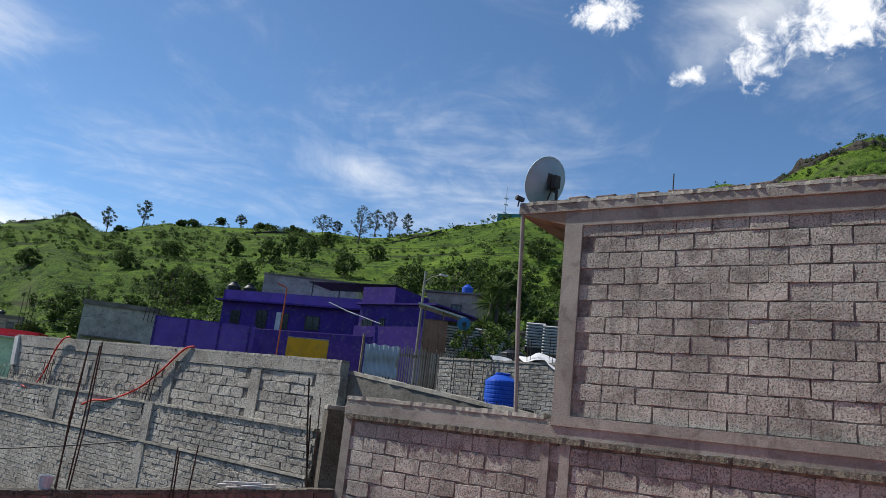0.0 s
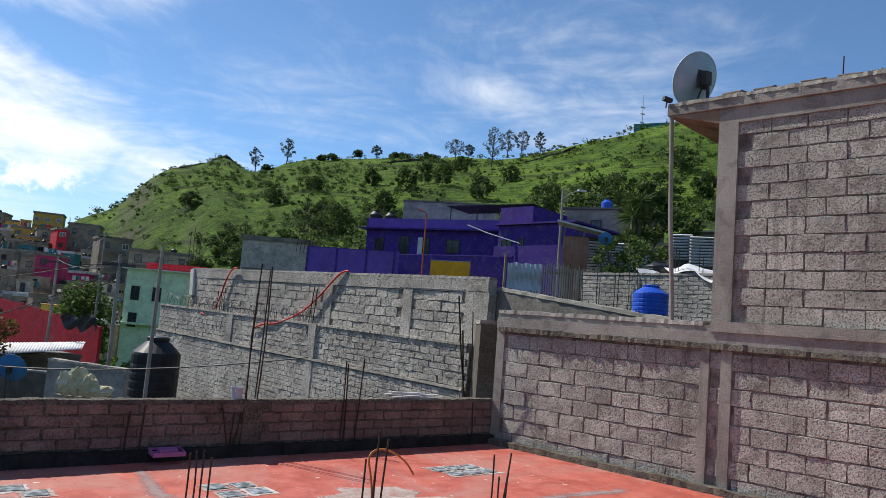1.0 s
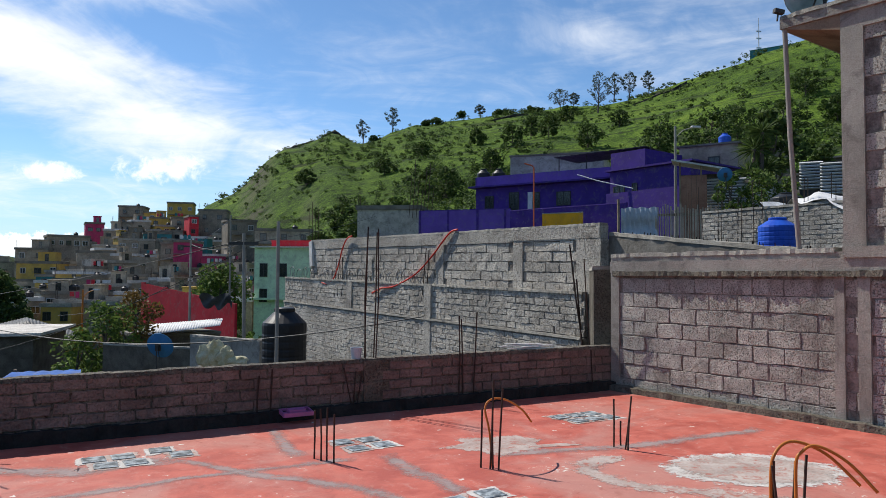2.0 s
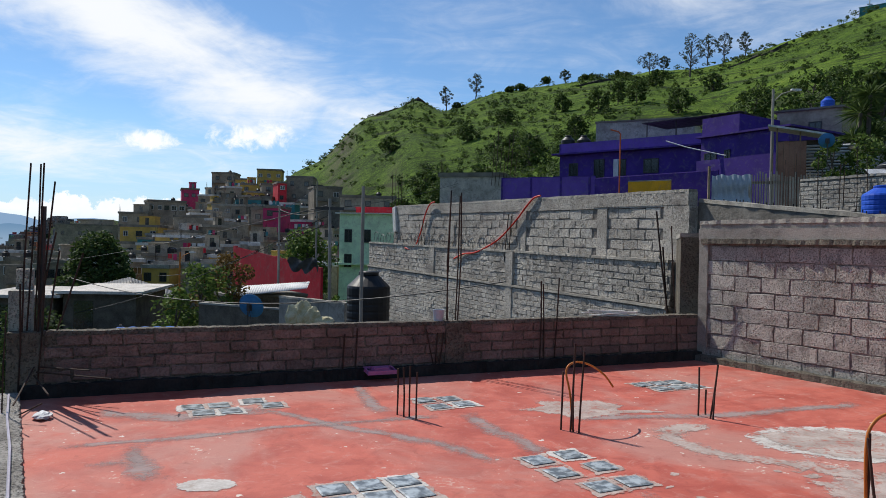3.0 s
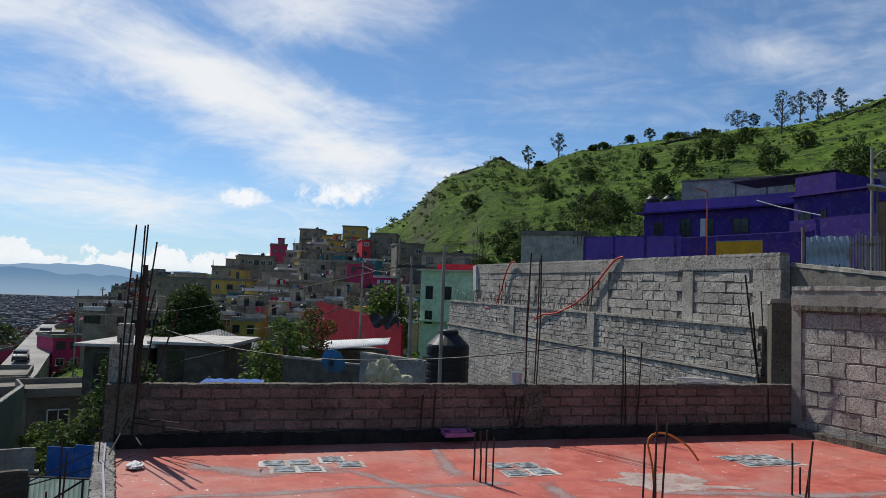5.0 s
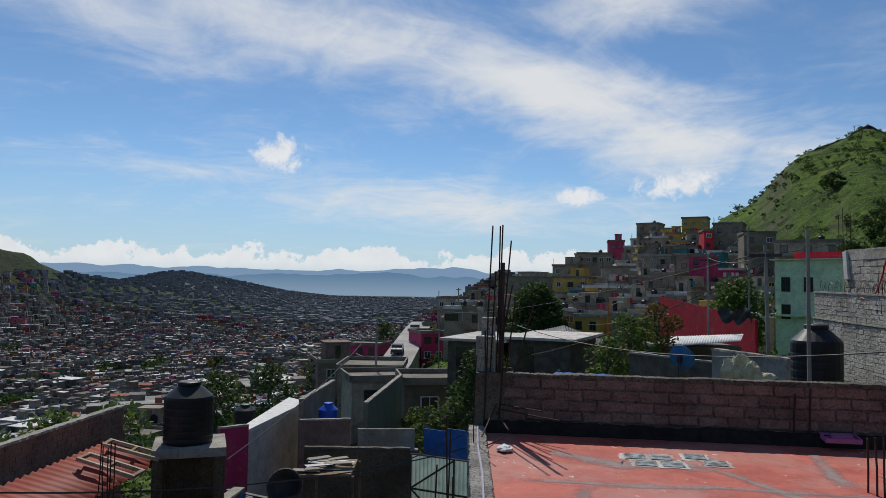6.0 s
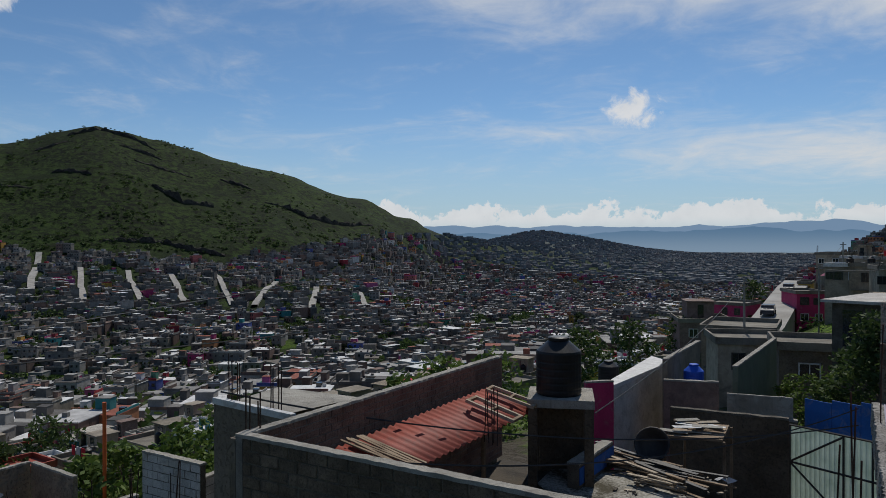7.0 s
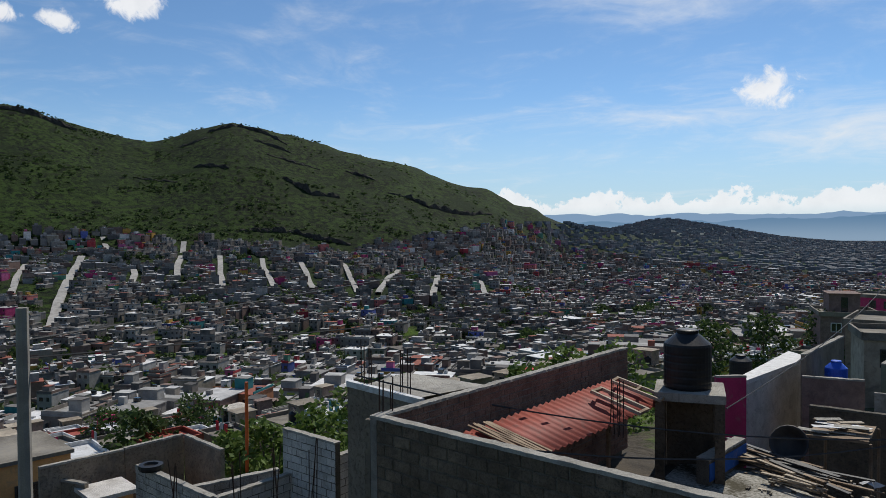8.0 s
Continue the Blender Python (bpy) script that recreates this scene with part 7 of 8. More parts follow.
wall_run("unfinished_wall", P(-91.45, 28.1, 0), P(-87.39, 29.2, 0), -13, -6.02, 0.16, GREY_RENDER, "grey rendered wall of a roofless house", group="roofless house walls")
wall_run("unfinished_wall", P(-87.36, 29.1, 0), P(-84.83, 26.6, 0), -13, -6.02, 0.16, GREY_RENDER, "grey end wall of a roofless house", group="roofless house walls")
wall_run("unfinished_wall", P(-96.72, 29.4, 0), P(-95.9, 27.6, 0), -13, -6.6, 0.16, GREY_RENDER, "broken grey wall of a roofless house", group="roofless house walls")
wall_run("unfinished_wall", P(-95.85, 27.5, 0), P(-94.16, 26.6, 0), -13, -6.62, 0.16, GREY_RENDER, "broken grey wall of a roofless house", group="roofless house walls")
oh, l_ = box_house("orange_house", P(-103.5, 29.3, 0), P(-94.93, 30.4, 0), -15, -6.5, 3.6, ORANGE_PAINT, "orange-painted house with a grey slab roof", lip=0.1)
window(oh, l_ - 1.25, -8.35, 1.3, 1.05, DARK_METAL, 0.0, 2)
window(oh, 1.0, -8.35, 1.1, 1.05, DARK_METAL, 0.0, 1)
oh2, l_ = box_house("orange_annex", P(-93.6, 25.6, 0), P(-91.0, 26.0, 0), -13, -6.9, 1.3, ORANGE_PAINT, "small orange annex with a whitewashed roof", roof=LIGHT_BLOCK, lip=0.15)
for bx, n_b in ((-88.6, 4), (-81.0, 4), (-78.2, 4), (-84.0, 3)):
    c_ = P(bx, 17.5, 0)
    bars("column_bars", Matrix.Translation(c_), [(rng.uniform(-0.12, 0.12), rng.uniform(-0.12, 0.12), -5.4, rng.uniform(-0.14, 0.14), rng.uniform(-0.12, 0.12), -3.3 + rng.uniform(-0.5, 0.1)) for _ in range(n_b)], "column starter bars on an unfinished wall", 0.012)
s = Shape(Matrix.Translation(P(-89.9, 21.6, -4.9)))
s.lathe([(0.3, 0), (0.34, 0.08), (0.33, 0.16), (0.2, 0.17), (0.18, 0.1), (0.02, 0.1)], 14)
tagged(part("rubber_tub", s, BLACK_PLASTIC), "black rubber tub on a grey wall", "tub")
s = Shape()
s.tube([P(-82.8, 32, -12), P(-82.75, 32, -4.7)], 0.075, 8)
tagged(part("red_post", s, ORANGE_STEEL), "tall rust-orange post among green bushes", "post")
# yards towards the gate
slab = thing("white_slab_house", Matrix(), "narrow grey outbuilding with a whitewashed slab roof", "outbuilding")
ring = [P(-46.4, 27.6, 0), P(-44.5, 29.2, 0), P(-41.1, 34.2, 0), P(-40.6, 36.1, 0), P(-41.6, 37.2, 0)]
s = Shape()
s.add([(p.x, p.y, z) for z in (-4.0, -4.16) for p in ring], [(4, 3, 2, 1, 0)] + [(i_, (i_ + 1) % 5, 5 + (i_ + 1) % 5, 5 + i_) for i_ in range(5)])
part("roof", s, WHITE_PATCH, slab)
s = Shape()
s.add([(p.x, p.y, z) for z in (-4.161, -11) for p in ring], [(i_, (i_ + 1) % 5, 5 + (i_ + 1) % 5, 5 + i_) for i_ in range(5)])
part("wall", s, LIGHT_BLOCK, slab)
wall_run("pink_wall", P(-46.6, 25.9, 0), P(-44.5, 26.3, 0), -8.0, -3.32, 0.15, PINK_PAINT, "magenta painted wall panel")
wall_run("grey_wall", P(-40.5, 31.6, 0), P(-38.1, 37.9, 0), -11, -3.3, 0.2, HILL_GREY, "grey sloping yard wall")
wall_run("green_wall", P(-35.56, 32.5, 0), P(-32.9, 42.8, 0), -11, -3.6, 0.2, paint("pale_green_wall", (0.16, 0.20, 0.145)), "faded pale green house wall")
wall_run("brown_wall", P(-40.75, 30.4, 0), P(-36.86, 30.5, 0), -10, -3.95, 0.18, BRICK_BROWN, "brown brick yard wall")
wall_run("pale_wall", P(-36.3, 30, 0), P(-31.9, 30, 0), -5.05, -4.28, 0.1, CONCRETE, "grey plastered wall panel beside the gate")
wall_run("dark_wall", P(-37.2, 29.85, 0), P(-31.6, 29.85, 0), -11, -5.08, 0.3, SHADED_RENDER, "dark brown wall under the plastered panel")
wall_run("low_wall", Vector((-16.4, 19.3, 0)), Vector((-13.3, 21.1, 0)), -9, -3.95, 0.2, SHADED_RENDER, "low yard wall behind the lean-to, darkened for deep shade", coping=CONCRETE_DARK)
water_tank(Matrix.Translation(P(-38.6, 32.5, -4.75)), 0.42, 1.2, BLUE_PLASTIC, "dark blue water barrel on a wall")
water_tank(Matrix.Translation(P(-44.8, 36, -5.2)), 0.5, 1.1, BLACK_PLASTIC, "small black water tank behind a wall")
s = Shape(Matrix.Translation(P(-38.6, 32.5, -4.755)))
s.box(-0.6, -0.6, -6, 0.6, 0.6, 0)
tagged(part("barrel_plinth", s, CONCRETE_DARK), "concrete plinth under the barrel", "plinth")
s = Shape(Matrix.Translation(P(-44.8, 36, -5.205)))
s.box(-0.9, -0.9, -6, 0.9, 0.9, 0)
tagged(part("barrel_plinth", s, CONCRETE_DARK), "concrete plinth under the small tank", "plinth")
CLEAR_SHEET = bpy.data.materials.new("translucent_green_sheet")
cs_ = Net(nodes_of(CLEAR_SHEET))
tr_, df_, mx_ = cs_.n("ShaderNodeBsdfTranslucent"), cs_.n("ShaderNodeBsdfPrincipled"), cs_.n("ShaderNodeMixShader")
cg_ = cs_.noise(cs_.n("ShaderNodeNewGeometry").outputs["Position"], 2.0, 5, 0.6)
cc_ = cs_.ramp(cg_, [(0.3, (0.36, 0.50, 0.42)), (0.7, (0.58, 0.72, 0.64))])
cs_.put(tr_.inputs[0], cc_)
cs_.put(df_.inputs["Base Color"], cc_)
df_.inputs["Roughness"].default_value = 0.5
mx_.inputs[0].default_value = 0.3
cs_.put(mx_.inputs[1], df_.outputs[0])
cs_.put(mx_.inputs[2], tr_.outputs[0])
co_ = cs_.n("ShaderNodeOutputMaterial")
cs_.put(co_.inputs[0], mx_.outputs[0])
gate = thing("metal_gate", run_frame(P(-32.1, 26, 0), P(-25.2, 24.5, 0)), "tall pale green corrugated sheet gate with dark bracing", "gate")
GL = (P(-32.1, 26, 0) - P(-25.2, 24.5, 0)).length
for i in range(22):
    s = Shape()
    x = i * GL / 22
    s.add([(x, 0, -6.9), (x + GL / 66, -0.03, -6.9), (x + GL / 33, -0.03, -6.9), (x + GL / 22, 0, -6.9), (x, 0, -4.3), (x + GL / 66, -0.03, -4.3), (x + GL / 33, -0.03, -4.3), (x + GL / 22, 0, -4.3)],
          [(0, 1, 5, 4), (1, 2, 6, 5), (2, 3, 7, 6)])
    part("panel", s, CLEAR_SHEET, gate)
for a_, b_ in (((0, -4.3), (GL, -4.3)), ((0, -6.9), (GL, -6.9)), ((0, -5.5), (GL, -5.5)), ((0, -6.9), (0, -4.3)), ((GL / 2, -6.9), (GL / 2, -4.3)), ((GL * 0.75, -6.9), (GL * 0.75, -4.3)), ((0, -5.5), (GL / 2, -4.35)),
               ((0, -5.5), (GL / 2, -6.85))):
    s = Shape()
    s.tube([(a_[0], -0.06, a_[1]), (b_[0], -0.06, b_[1])], 0.035, 5)
    part("brace", s, DARK_METAL, gate)
blue_fence = thing("blue_fence", run_frame(P(-31.2, 28.2, 0), P(-25.9, 26.6, 0)), "blue painted sheet-metal fence", "fence")
BLN = (P(-31.2, 28.2, 0) - P(-25.9, 26.6, 0)).length
for i in range(3):
    s = Shape()
    s.box(i * BLN / 3 + 0.01, 0, -8, (i + 1) * BLN / 3 - 0.01, 0.04, -3.85 + 0.12 * i)
    part("panel", s, BLUE_SHEET, blue_fence)
s = Shape(Matrix.Translation(P(-25.4, 24.0, -4.9)))
s.lathe([(0.02, -0.17), (0.12, -0.12), (0.17, 0), (0.12, 0.12), (0.02, 0.17)], 14)
tagged(part("orange_ball", s, ORANGE_PVC, smooth=True), "orange plastic float hanging by the gate", "float")
s = Shape()
s.tube([P(-25.4, 24.0, -4.75), P(-25.3, 24.1, -3.6)], 0.01, 4)
tagged(part("float_cord", s, DARK_METAL), "cord holding the orange float", "cord")
tagged(part("white_laundry", crumpled(Matrix.Translation(P(-23.9, 23, -2.6)), 0.4, 0.15, 1.1, 4.0), WHITE_CLOTH), "white cloth hung out by the terrace", "cloth")
s = Shape()
s.tube([P(-24.9, 23.2, -1.45), P(-20.5, 22, -1.3)], 0.012, 4)
tagged(part("laundry_line", s, DARK_METAL), "thin line carrying the white cloth", "line")
# scrap yard: plank piles and sheet scraps
for cx, cy, dx, dy, count, turn, half, mats, lab in ((-12.4, 14.0, 0.7, 0.45, 34, 7, 1.15, (WOOD, WOOD, PALE_WOOD, DARK_METAL), "long weathered plank in the scrap pile"),
                                                    (-11.7, 13.35, 0.12, 0.26, 9, 14, 0.5, (PALE_WOOD,), "short pale plank on the yard paving"),
                                                    (-13.3, 13.5, 0.3, 0.25, 8, 40, 0.5, (WOOD, CONCRETE_DARK), "broken board in the scrap pile")):
    for i in range(count):
        sh = Shape(pose(cx + rng.uniform(-dx, dx), cy + rng.uniform(-dy, dy), -4.19 + 0.30 * i / count, rng.uniform(-4, 4), rng.uniform(-3, 3), turn + rng.uniform(-14, 14)))
        w_ = rng.uniform(0.025, 0.06)
        sh.box(-half - rng.uniform(-0.2, 0.3), -w_, 0, half, w_, 0.03)
        tagged(part("scrap_plank", sh, rng.choice(mats)), lab, "plank", "scrap planks")
lean = thing("lean_to", Matrix(), "low patched lean-to roof heaped with scraps", "lean-to")
s = Shape()
LC = [(-13.65, 16.55, -3.46), (-12.65, 17.25, -3.42), (-11.95, 16.0, -3.48), (-13.15, 15.15, -3.5)]
s.add(LC + [(x, y, z - 0.06) for x, y, z in LC], [(3, 2, 1, 0), (4, 5, 6, 7)] + [(i_, (i_ + 1) % 4, 4 + (i_ + 1) % 4, 4 + i_) for i_ in range(4)])
part("roof", s, WOOD, lean)
for x, y, z in LC:
    s = Shape()
    s.tube([(x * 0.995, y, -7.5), (x * 0.995, y, z - 0.05)], 0.04, 6)
    part("post", s, WOOD, lean)
for i in range(14):
    u_, w_ = rng.uniform(0.12, 0.88), rng.uniform(0.12, 0.88)
    c_ = Vector(LC[0]).lerp(Vector(LC[1]), u_).lerp(Vector(LC[3]).lerp(Vector(LC[2]), u_), w_)
    sh = Shape(pose(c_.x, c_.y, c_.z + 0.004 + 0.012 * i, rng.uniform(-2, 2), rng.uniform(-2, 2), 35 + rng.uniform(-25, 25)))
    sh.box(-rng.uniform(0.2, 0.5), -rng.uniform(0.04, 0.2), 0, 0.35, rng.uniform(0.04, 0.15), 0.01)
    tagged(part("roof_scrap", sh, rng.choice((PALE_SHEET, PALE_WOOD, WOOD, CONCRETE))), "flat scrap weighing down the lean-to roof", "scrap", "roof scraps")
for i in range(40):
    sh = Shape(pose(-11.8 + rng.uniform(-1.9, 1.4), 13.1 + rng.uniform(-1.2, 1.8), -4.19, 0, 0, rng.uniform(0, 180)))
    q_ = rng.uniform(0.03, 0.11)
    sh.box(-q_, -q_ * rng.uniform(0.2, 0.8), 0, q_, q_ * 0.4, rng.uniform(0.02, 0.06))
    tagged(part("rubble_piece", sh, rng.choice((WOOD, CONCRETE_DARK, CONCRETE, PALE_WOOD, DARK_METAL))), "piece of rubble in the scrap yard", "rubble", "yard rubble")
s = Shape(pose(-10.9, 14.7, -4.0))
v_ = [(0.3 * math.cos(a_) * (0.7 + 0.3 * math.sin(4 * a_)), 0.16 * math.sin(a_), 0.05 * math.sin(3 * a_)) for a_ in [i * math.pi / 8 for i in range(16)]]
s.add(v_ + [(0, 0, 0.1)], [(i, (i + 1) % 16, 16) for i in range(16)])
tagged(part("white_rag", s, WHITE_CLOTH), "crumpled white rag on the plank pile", "rag")
s = Shape(pose(-13.1, 14.75, -3.75, 62, 0, 30))
s.lathe([(0.02, 0.0), (0.36, 0.0), (0.44, 0.30), (0.46, 0.32), (0.42, 0.32), (0.34, 0.05), (0.02, 0.05)], 18)
tagged(part("old_tub", s, DARK_METAL, smooth=True), "old dark metal tub tipped on its side", "tub")
bl = thing("blue_low_wall", run_frame(Vector((-12.72, 11.75, 0)), Vector((-13.66, 13.83, 0))), "low yard wall with a blue painted side", "wall")
s = Shape()
s.box(0, 0, -4.28, 2.28, 0.3, -3.62)
part("body", s, CONCRETE_DARK, bl)
part("top", crust(2.28, 0, -0.01, 0.31, -3.62, 0.05, 77, 0.1), CONCRETE, bl)
s = Shape()
s.box(0, -0.02, -4.1, 2.28, -0.001, -3.7)
part("painted_side", s, BLUE_SHEET, bl)
s = Shape()
s.add([(-14.3, 12.3, -4.2), (-13.4, 13.4, -4.2), (-12.3, 13.7, -4.2), (-10.8, 13.2, -4.2), (-9.6, 11.2, -4.2), (-11.6, 10.6, -4.2), (-13.6, 11.2, -4.2)], [(6, 5, 4, 3, 2, 1, 0)])
tagged(part("yard_paving", s, MOSSY), "mossy concrete paving of the scrap yard", "paving", kind="structure")
s = Shape()
s.add([(-7.0, 15.0, -4.3), (*Q2.xy, -4.3), (-3.3, 13.0, -7), (-10, 25, -7), (-17, 20, -7), (*Q1.xy, -4.3)], [(0, 1, 2, 3, 4, 5)])
tagged(part("yard_ground", s, SHADED_EARTH), "trodden earth of the yards, darkened for their deep shade", "ground", kind="structure")

# ---- more houses on the slopes ----
rng = random.Random(77)
MATS = [HILL_GREY] * 10 + [GREY_RENDER] * 3 + [CONCRETE, PALE_BLOCK, YELLOW_PAINT, PINK_PAINT, RED_PAINT, BRICK_BROWN]
TAKEN = [(-10.7, 240), (-14, 230), (-3.2, 95), (-10, 62)]


def free(b, r, span):
    c_ = P(b, r, 0)
    if any((c_ - P(q[0], q[1], 0)).length < span for q in TAKEN):
        return False
    for d_ in (70, 76, 83, 90, 97, 104, 111, 118, 126, 135, 144, 153, 162):
        rb = np.interp(d_, [75, 98, 125, 160, 230], [-35.0, -34.0, -32.4, -31.5, -30.0])
        if (c_ - P(float(rb), d_, 0)).length < 9.0:
            return False
    TAKEN.append((b, r))
    return True


SKY_B, SKY_E = [-21.5, -20.3, -18.0, -16.4, -14.1, -12.7, -10.7, -8.4, -6.2, -3.1, -2.0], [1.2, 1.8, 2.8, 3.5, 4.8, 4.6, 5.1, 4.8, 4.2, 3.5, 3.3]
HILL_PAINTS = [HILL_GREY] * 13 + [CONCRETE, PALE_BLOCK, BRICK_BROWN, YELLOW_PAINT, RED_PAINT, TEAL_PAINT, PINK_PAINT]
row = 0
for e10 in range(-18, 46, 7):
    row += 1
    b_ = -29.5 + 0.7 * (row % 2)
    while b_ < -2.2:
        e_ = e10 / 10 + rng.uniform(-0.3, 0.3)
        top_e = float(np.interp(b_, SKY_B, SKY_E)) if b_ > -21.5 else 0.1
        if e_ < top_e - 0.35:
            r_ = 104 + 118 * max(0.0, (e_ + 1.8) / (top_e + 1.8)) + rng.uniform(-5, 5)
            h_ = rng.choice((2.6, 2.8, 3.0, 3.2))
            house(b_, r_, 1.6 + r_ * math.tan(radians(e_)), rng.uniform(3.2, 6.4), h_, rng.choice(HILL_PAINTS), rng.uniform(-30, 30), rng.uniform(3.5, 6), "flat-roofed house stacked on the hillside", "hillside houses", rng.choice((1, 1, 2, 2, 3)), 1,
                  rng.random() < 0.4, rng.choice((ROOF_GREY, CONCRETE, PALE_SHEET)), rng.random() < 0.35)
            TAKEN.append((b_, r_))
        b_ += rng.uniform(1.15, 1.9)
made = 0
for i in range(3200):
    b_, r_ = rng.uniform(-108, -33), rng.uniform(60, 132)
    if made > 400 or b_ > -58 and r_ < 85:
        continue
    if not free(b_, r_, 4.9):
        continue
    c_ = P(b_, r_, 0)
    g_ = ground_xy(c_.x, c_.y)
    h_ = rng.choice((2.3, 2.4, 2.6, 2.7))
    house(b_, r_, g_ + h_, rng.uniform(2.8, 5.0), h_, rng.choice(MATS), rng.choice((20, 20, -70, 25)) + rng.uniform(-8, 8) + b_, rng.uniform(3, 5), "small flat-roofed house in the crowded valley town", "valley houses", rng.choice((1, 1, 2)), 1,
          rng.random() < 0.4, rng.choice((ROOF_GREY, ROOF_GREY, CONCRETE, CONCRETE, PALE_SHEET, PALE_SHEET, CONCRETE_DARK, RED_SHEET)), rng.random() < 0.3)
    made += 1

house(-34.2, 54, -5.2, 5.0, 2.6, HILL_GREY, 12, 5, "grey house with a wide screed roof by the yards", "valley houses", 2)
house(-30.6, 48, -4.6, 3.6, 2.8, GREY_RENDER, 8, 5, "small grey house with a pale roof by the yards", "valley houses", 1, 1, False, ROOF_GREY)
house(-26.5, 78, -5.6, 5.5, 2.8, GREY_RENDER, 5, 6, "grey house behind the slab roofs", "valley houses", 2, 1, True)
house(-37.6, 92, -7.8, 6.0, 2.8, BRICK_BROWN, 10, 7, "brown block house by the street", "valley houses", 2)
s = Shape()
s.add([tuple(P(-34, 14.8, -4.95)), tuple(P(-27.5, 15.5, -4.9)), tuple(P(-26.5, 18.5, -4.85)), tuple(P(-33, 18.5, -4.9)), tuple(P(-34, 14.8, -8)), tuple(P(-27.5, 15.5, -8)), tuple(P(-26.5, 18.5, -8)), tuple(P(-33, 18.5, -8))],
      [(0, 1, 2, 3), (0, 4, 5, 1), (1, 5, 6, 2), (2, 6, 7, 3), (3, 7, 4, 0)])
tagged(part("white_roof", s, WHITE_PATCH), "white-painted low roof beside the terrace", "roof")
bars("house_bars", Matrix(), [(*P(6.6 + 0.28 * i, 84, 8.5), *P(6.8 + 0.3 * i, 84, 13.5 + 1.8 * math.sin(i * 1.7))) for i in range(7)], "rusty column bars above a grey house", 0.035)
bars("house_bars", Matrix(), [(*P(-1.2 + 0.25 * i, 110, 4), *P(-1.2 + 0.25 * i, 110, 12 + math.sin(i * 2.1))) for i in range(4)], "rusty column bars above a hillside house", 0.04)

# ---- trees, bushes and plants ----


def leaves(shape, centres, n, size, r_, mat=0):
    """Many small leaf blades in clumps: centres are (x, y, z, radius)."""
    for x, y, z, rad in centres:
        for _ in range(n):
            d_ = Vector((r_.gauss(0, 1), r_.gauss(0, 1), r_.gauss(0, 1))).normalized() * rad * r_.uniform(0.35, 1.0) ** 0.6
            p = Vector((x, y, z)) + Vector((d_.x, d_.y, d_.z * 0.8))
            u = Vector((r_.gauss(0, 1), r_.gauss(0, 1), r_.gauss(0, 0.7))).normalized() * size * r_.uniform(0.6, 1.3)
            v_ = u.cross(Vector((r_.gauss(0, 1), r_.gauss(0, 1), r_.gauss(0, 1)))).normalized() * size * r_.uniform(0.35, 0.7)
            shape.add([p - u, p + v_ * 0.9, p + u, p - v_], [(0, 1, 2, 3)], mat)


def tree(b, r, z0, tall, spread, label, mat=LEAF, seed=1, clumps=12, n=45, size=0.3, bare=0.35, group="trees", airy=(0.28, 0.48)):
    r_ = random.Random(seed)
    c_ = P(b, r, 0)
    if z0 is None:
        z0 = ground_xy(c_.x, c_.y) - 0.3
    t_ = thing("tree", Matrix.Translation((c_.x, c_.y, z0)), label, "tree", group)
    trunk = Shape()
    top = Vector((r_.uniform(-0.06, 0.06) * tall, r_.uniform(-0.06, 0.06) * tall, tall * 0.82))
    mid = Vector((r_.uniform(-0.04, 0.04) * tall, 0, tall * 0.4))
    trunk.tube([(0, 0, 0), mid, top], tall * 0.022 + 0.03, 7, r1=tall * 0.006)
    centres = []
    for i_ in range(clumps):
        u = bare + (1 - bare) * (i_ + 0.5) / clumps
        a_ = i_ * 2.4 + r_.uniform(-0.5, 0.5)
        shape_k = math.sin(math.pi * min(0.98, (u - bare) / (1 - bare) * 0.8 + 0.16))
        q = Vector((math.cos(a_), math.sin(a_), 0)) * spread * shape_k * r_.uniform(0.45, 1.0) + Vector((top.x * u, top.y * u, tall * u))
        st = Vector((top.x * u * 0.7, top.y * u * 0.7, tall * max(bare * 0.7, u - 0.22)))
        trunk.tube([st, st.lerp(q, 0.6) + Vector((0, 0, -0.02 * tall)), q], tall * 0.008 + 0.012, 5, r1=0.01)
        centres.append((q.x, q.y, q.z, spread * r_.uniform(*airy)))
    part("trunk", trunk, BARK, t_)
    crown = Shape()
    leaves(crown, centres, n, size, r_)
    part("crown", crown, mat, t_)
    return t_


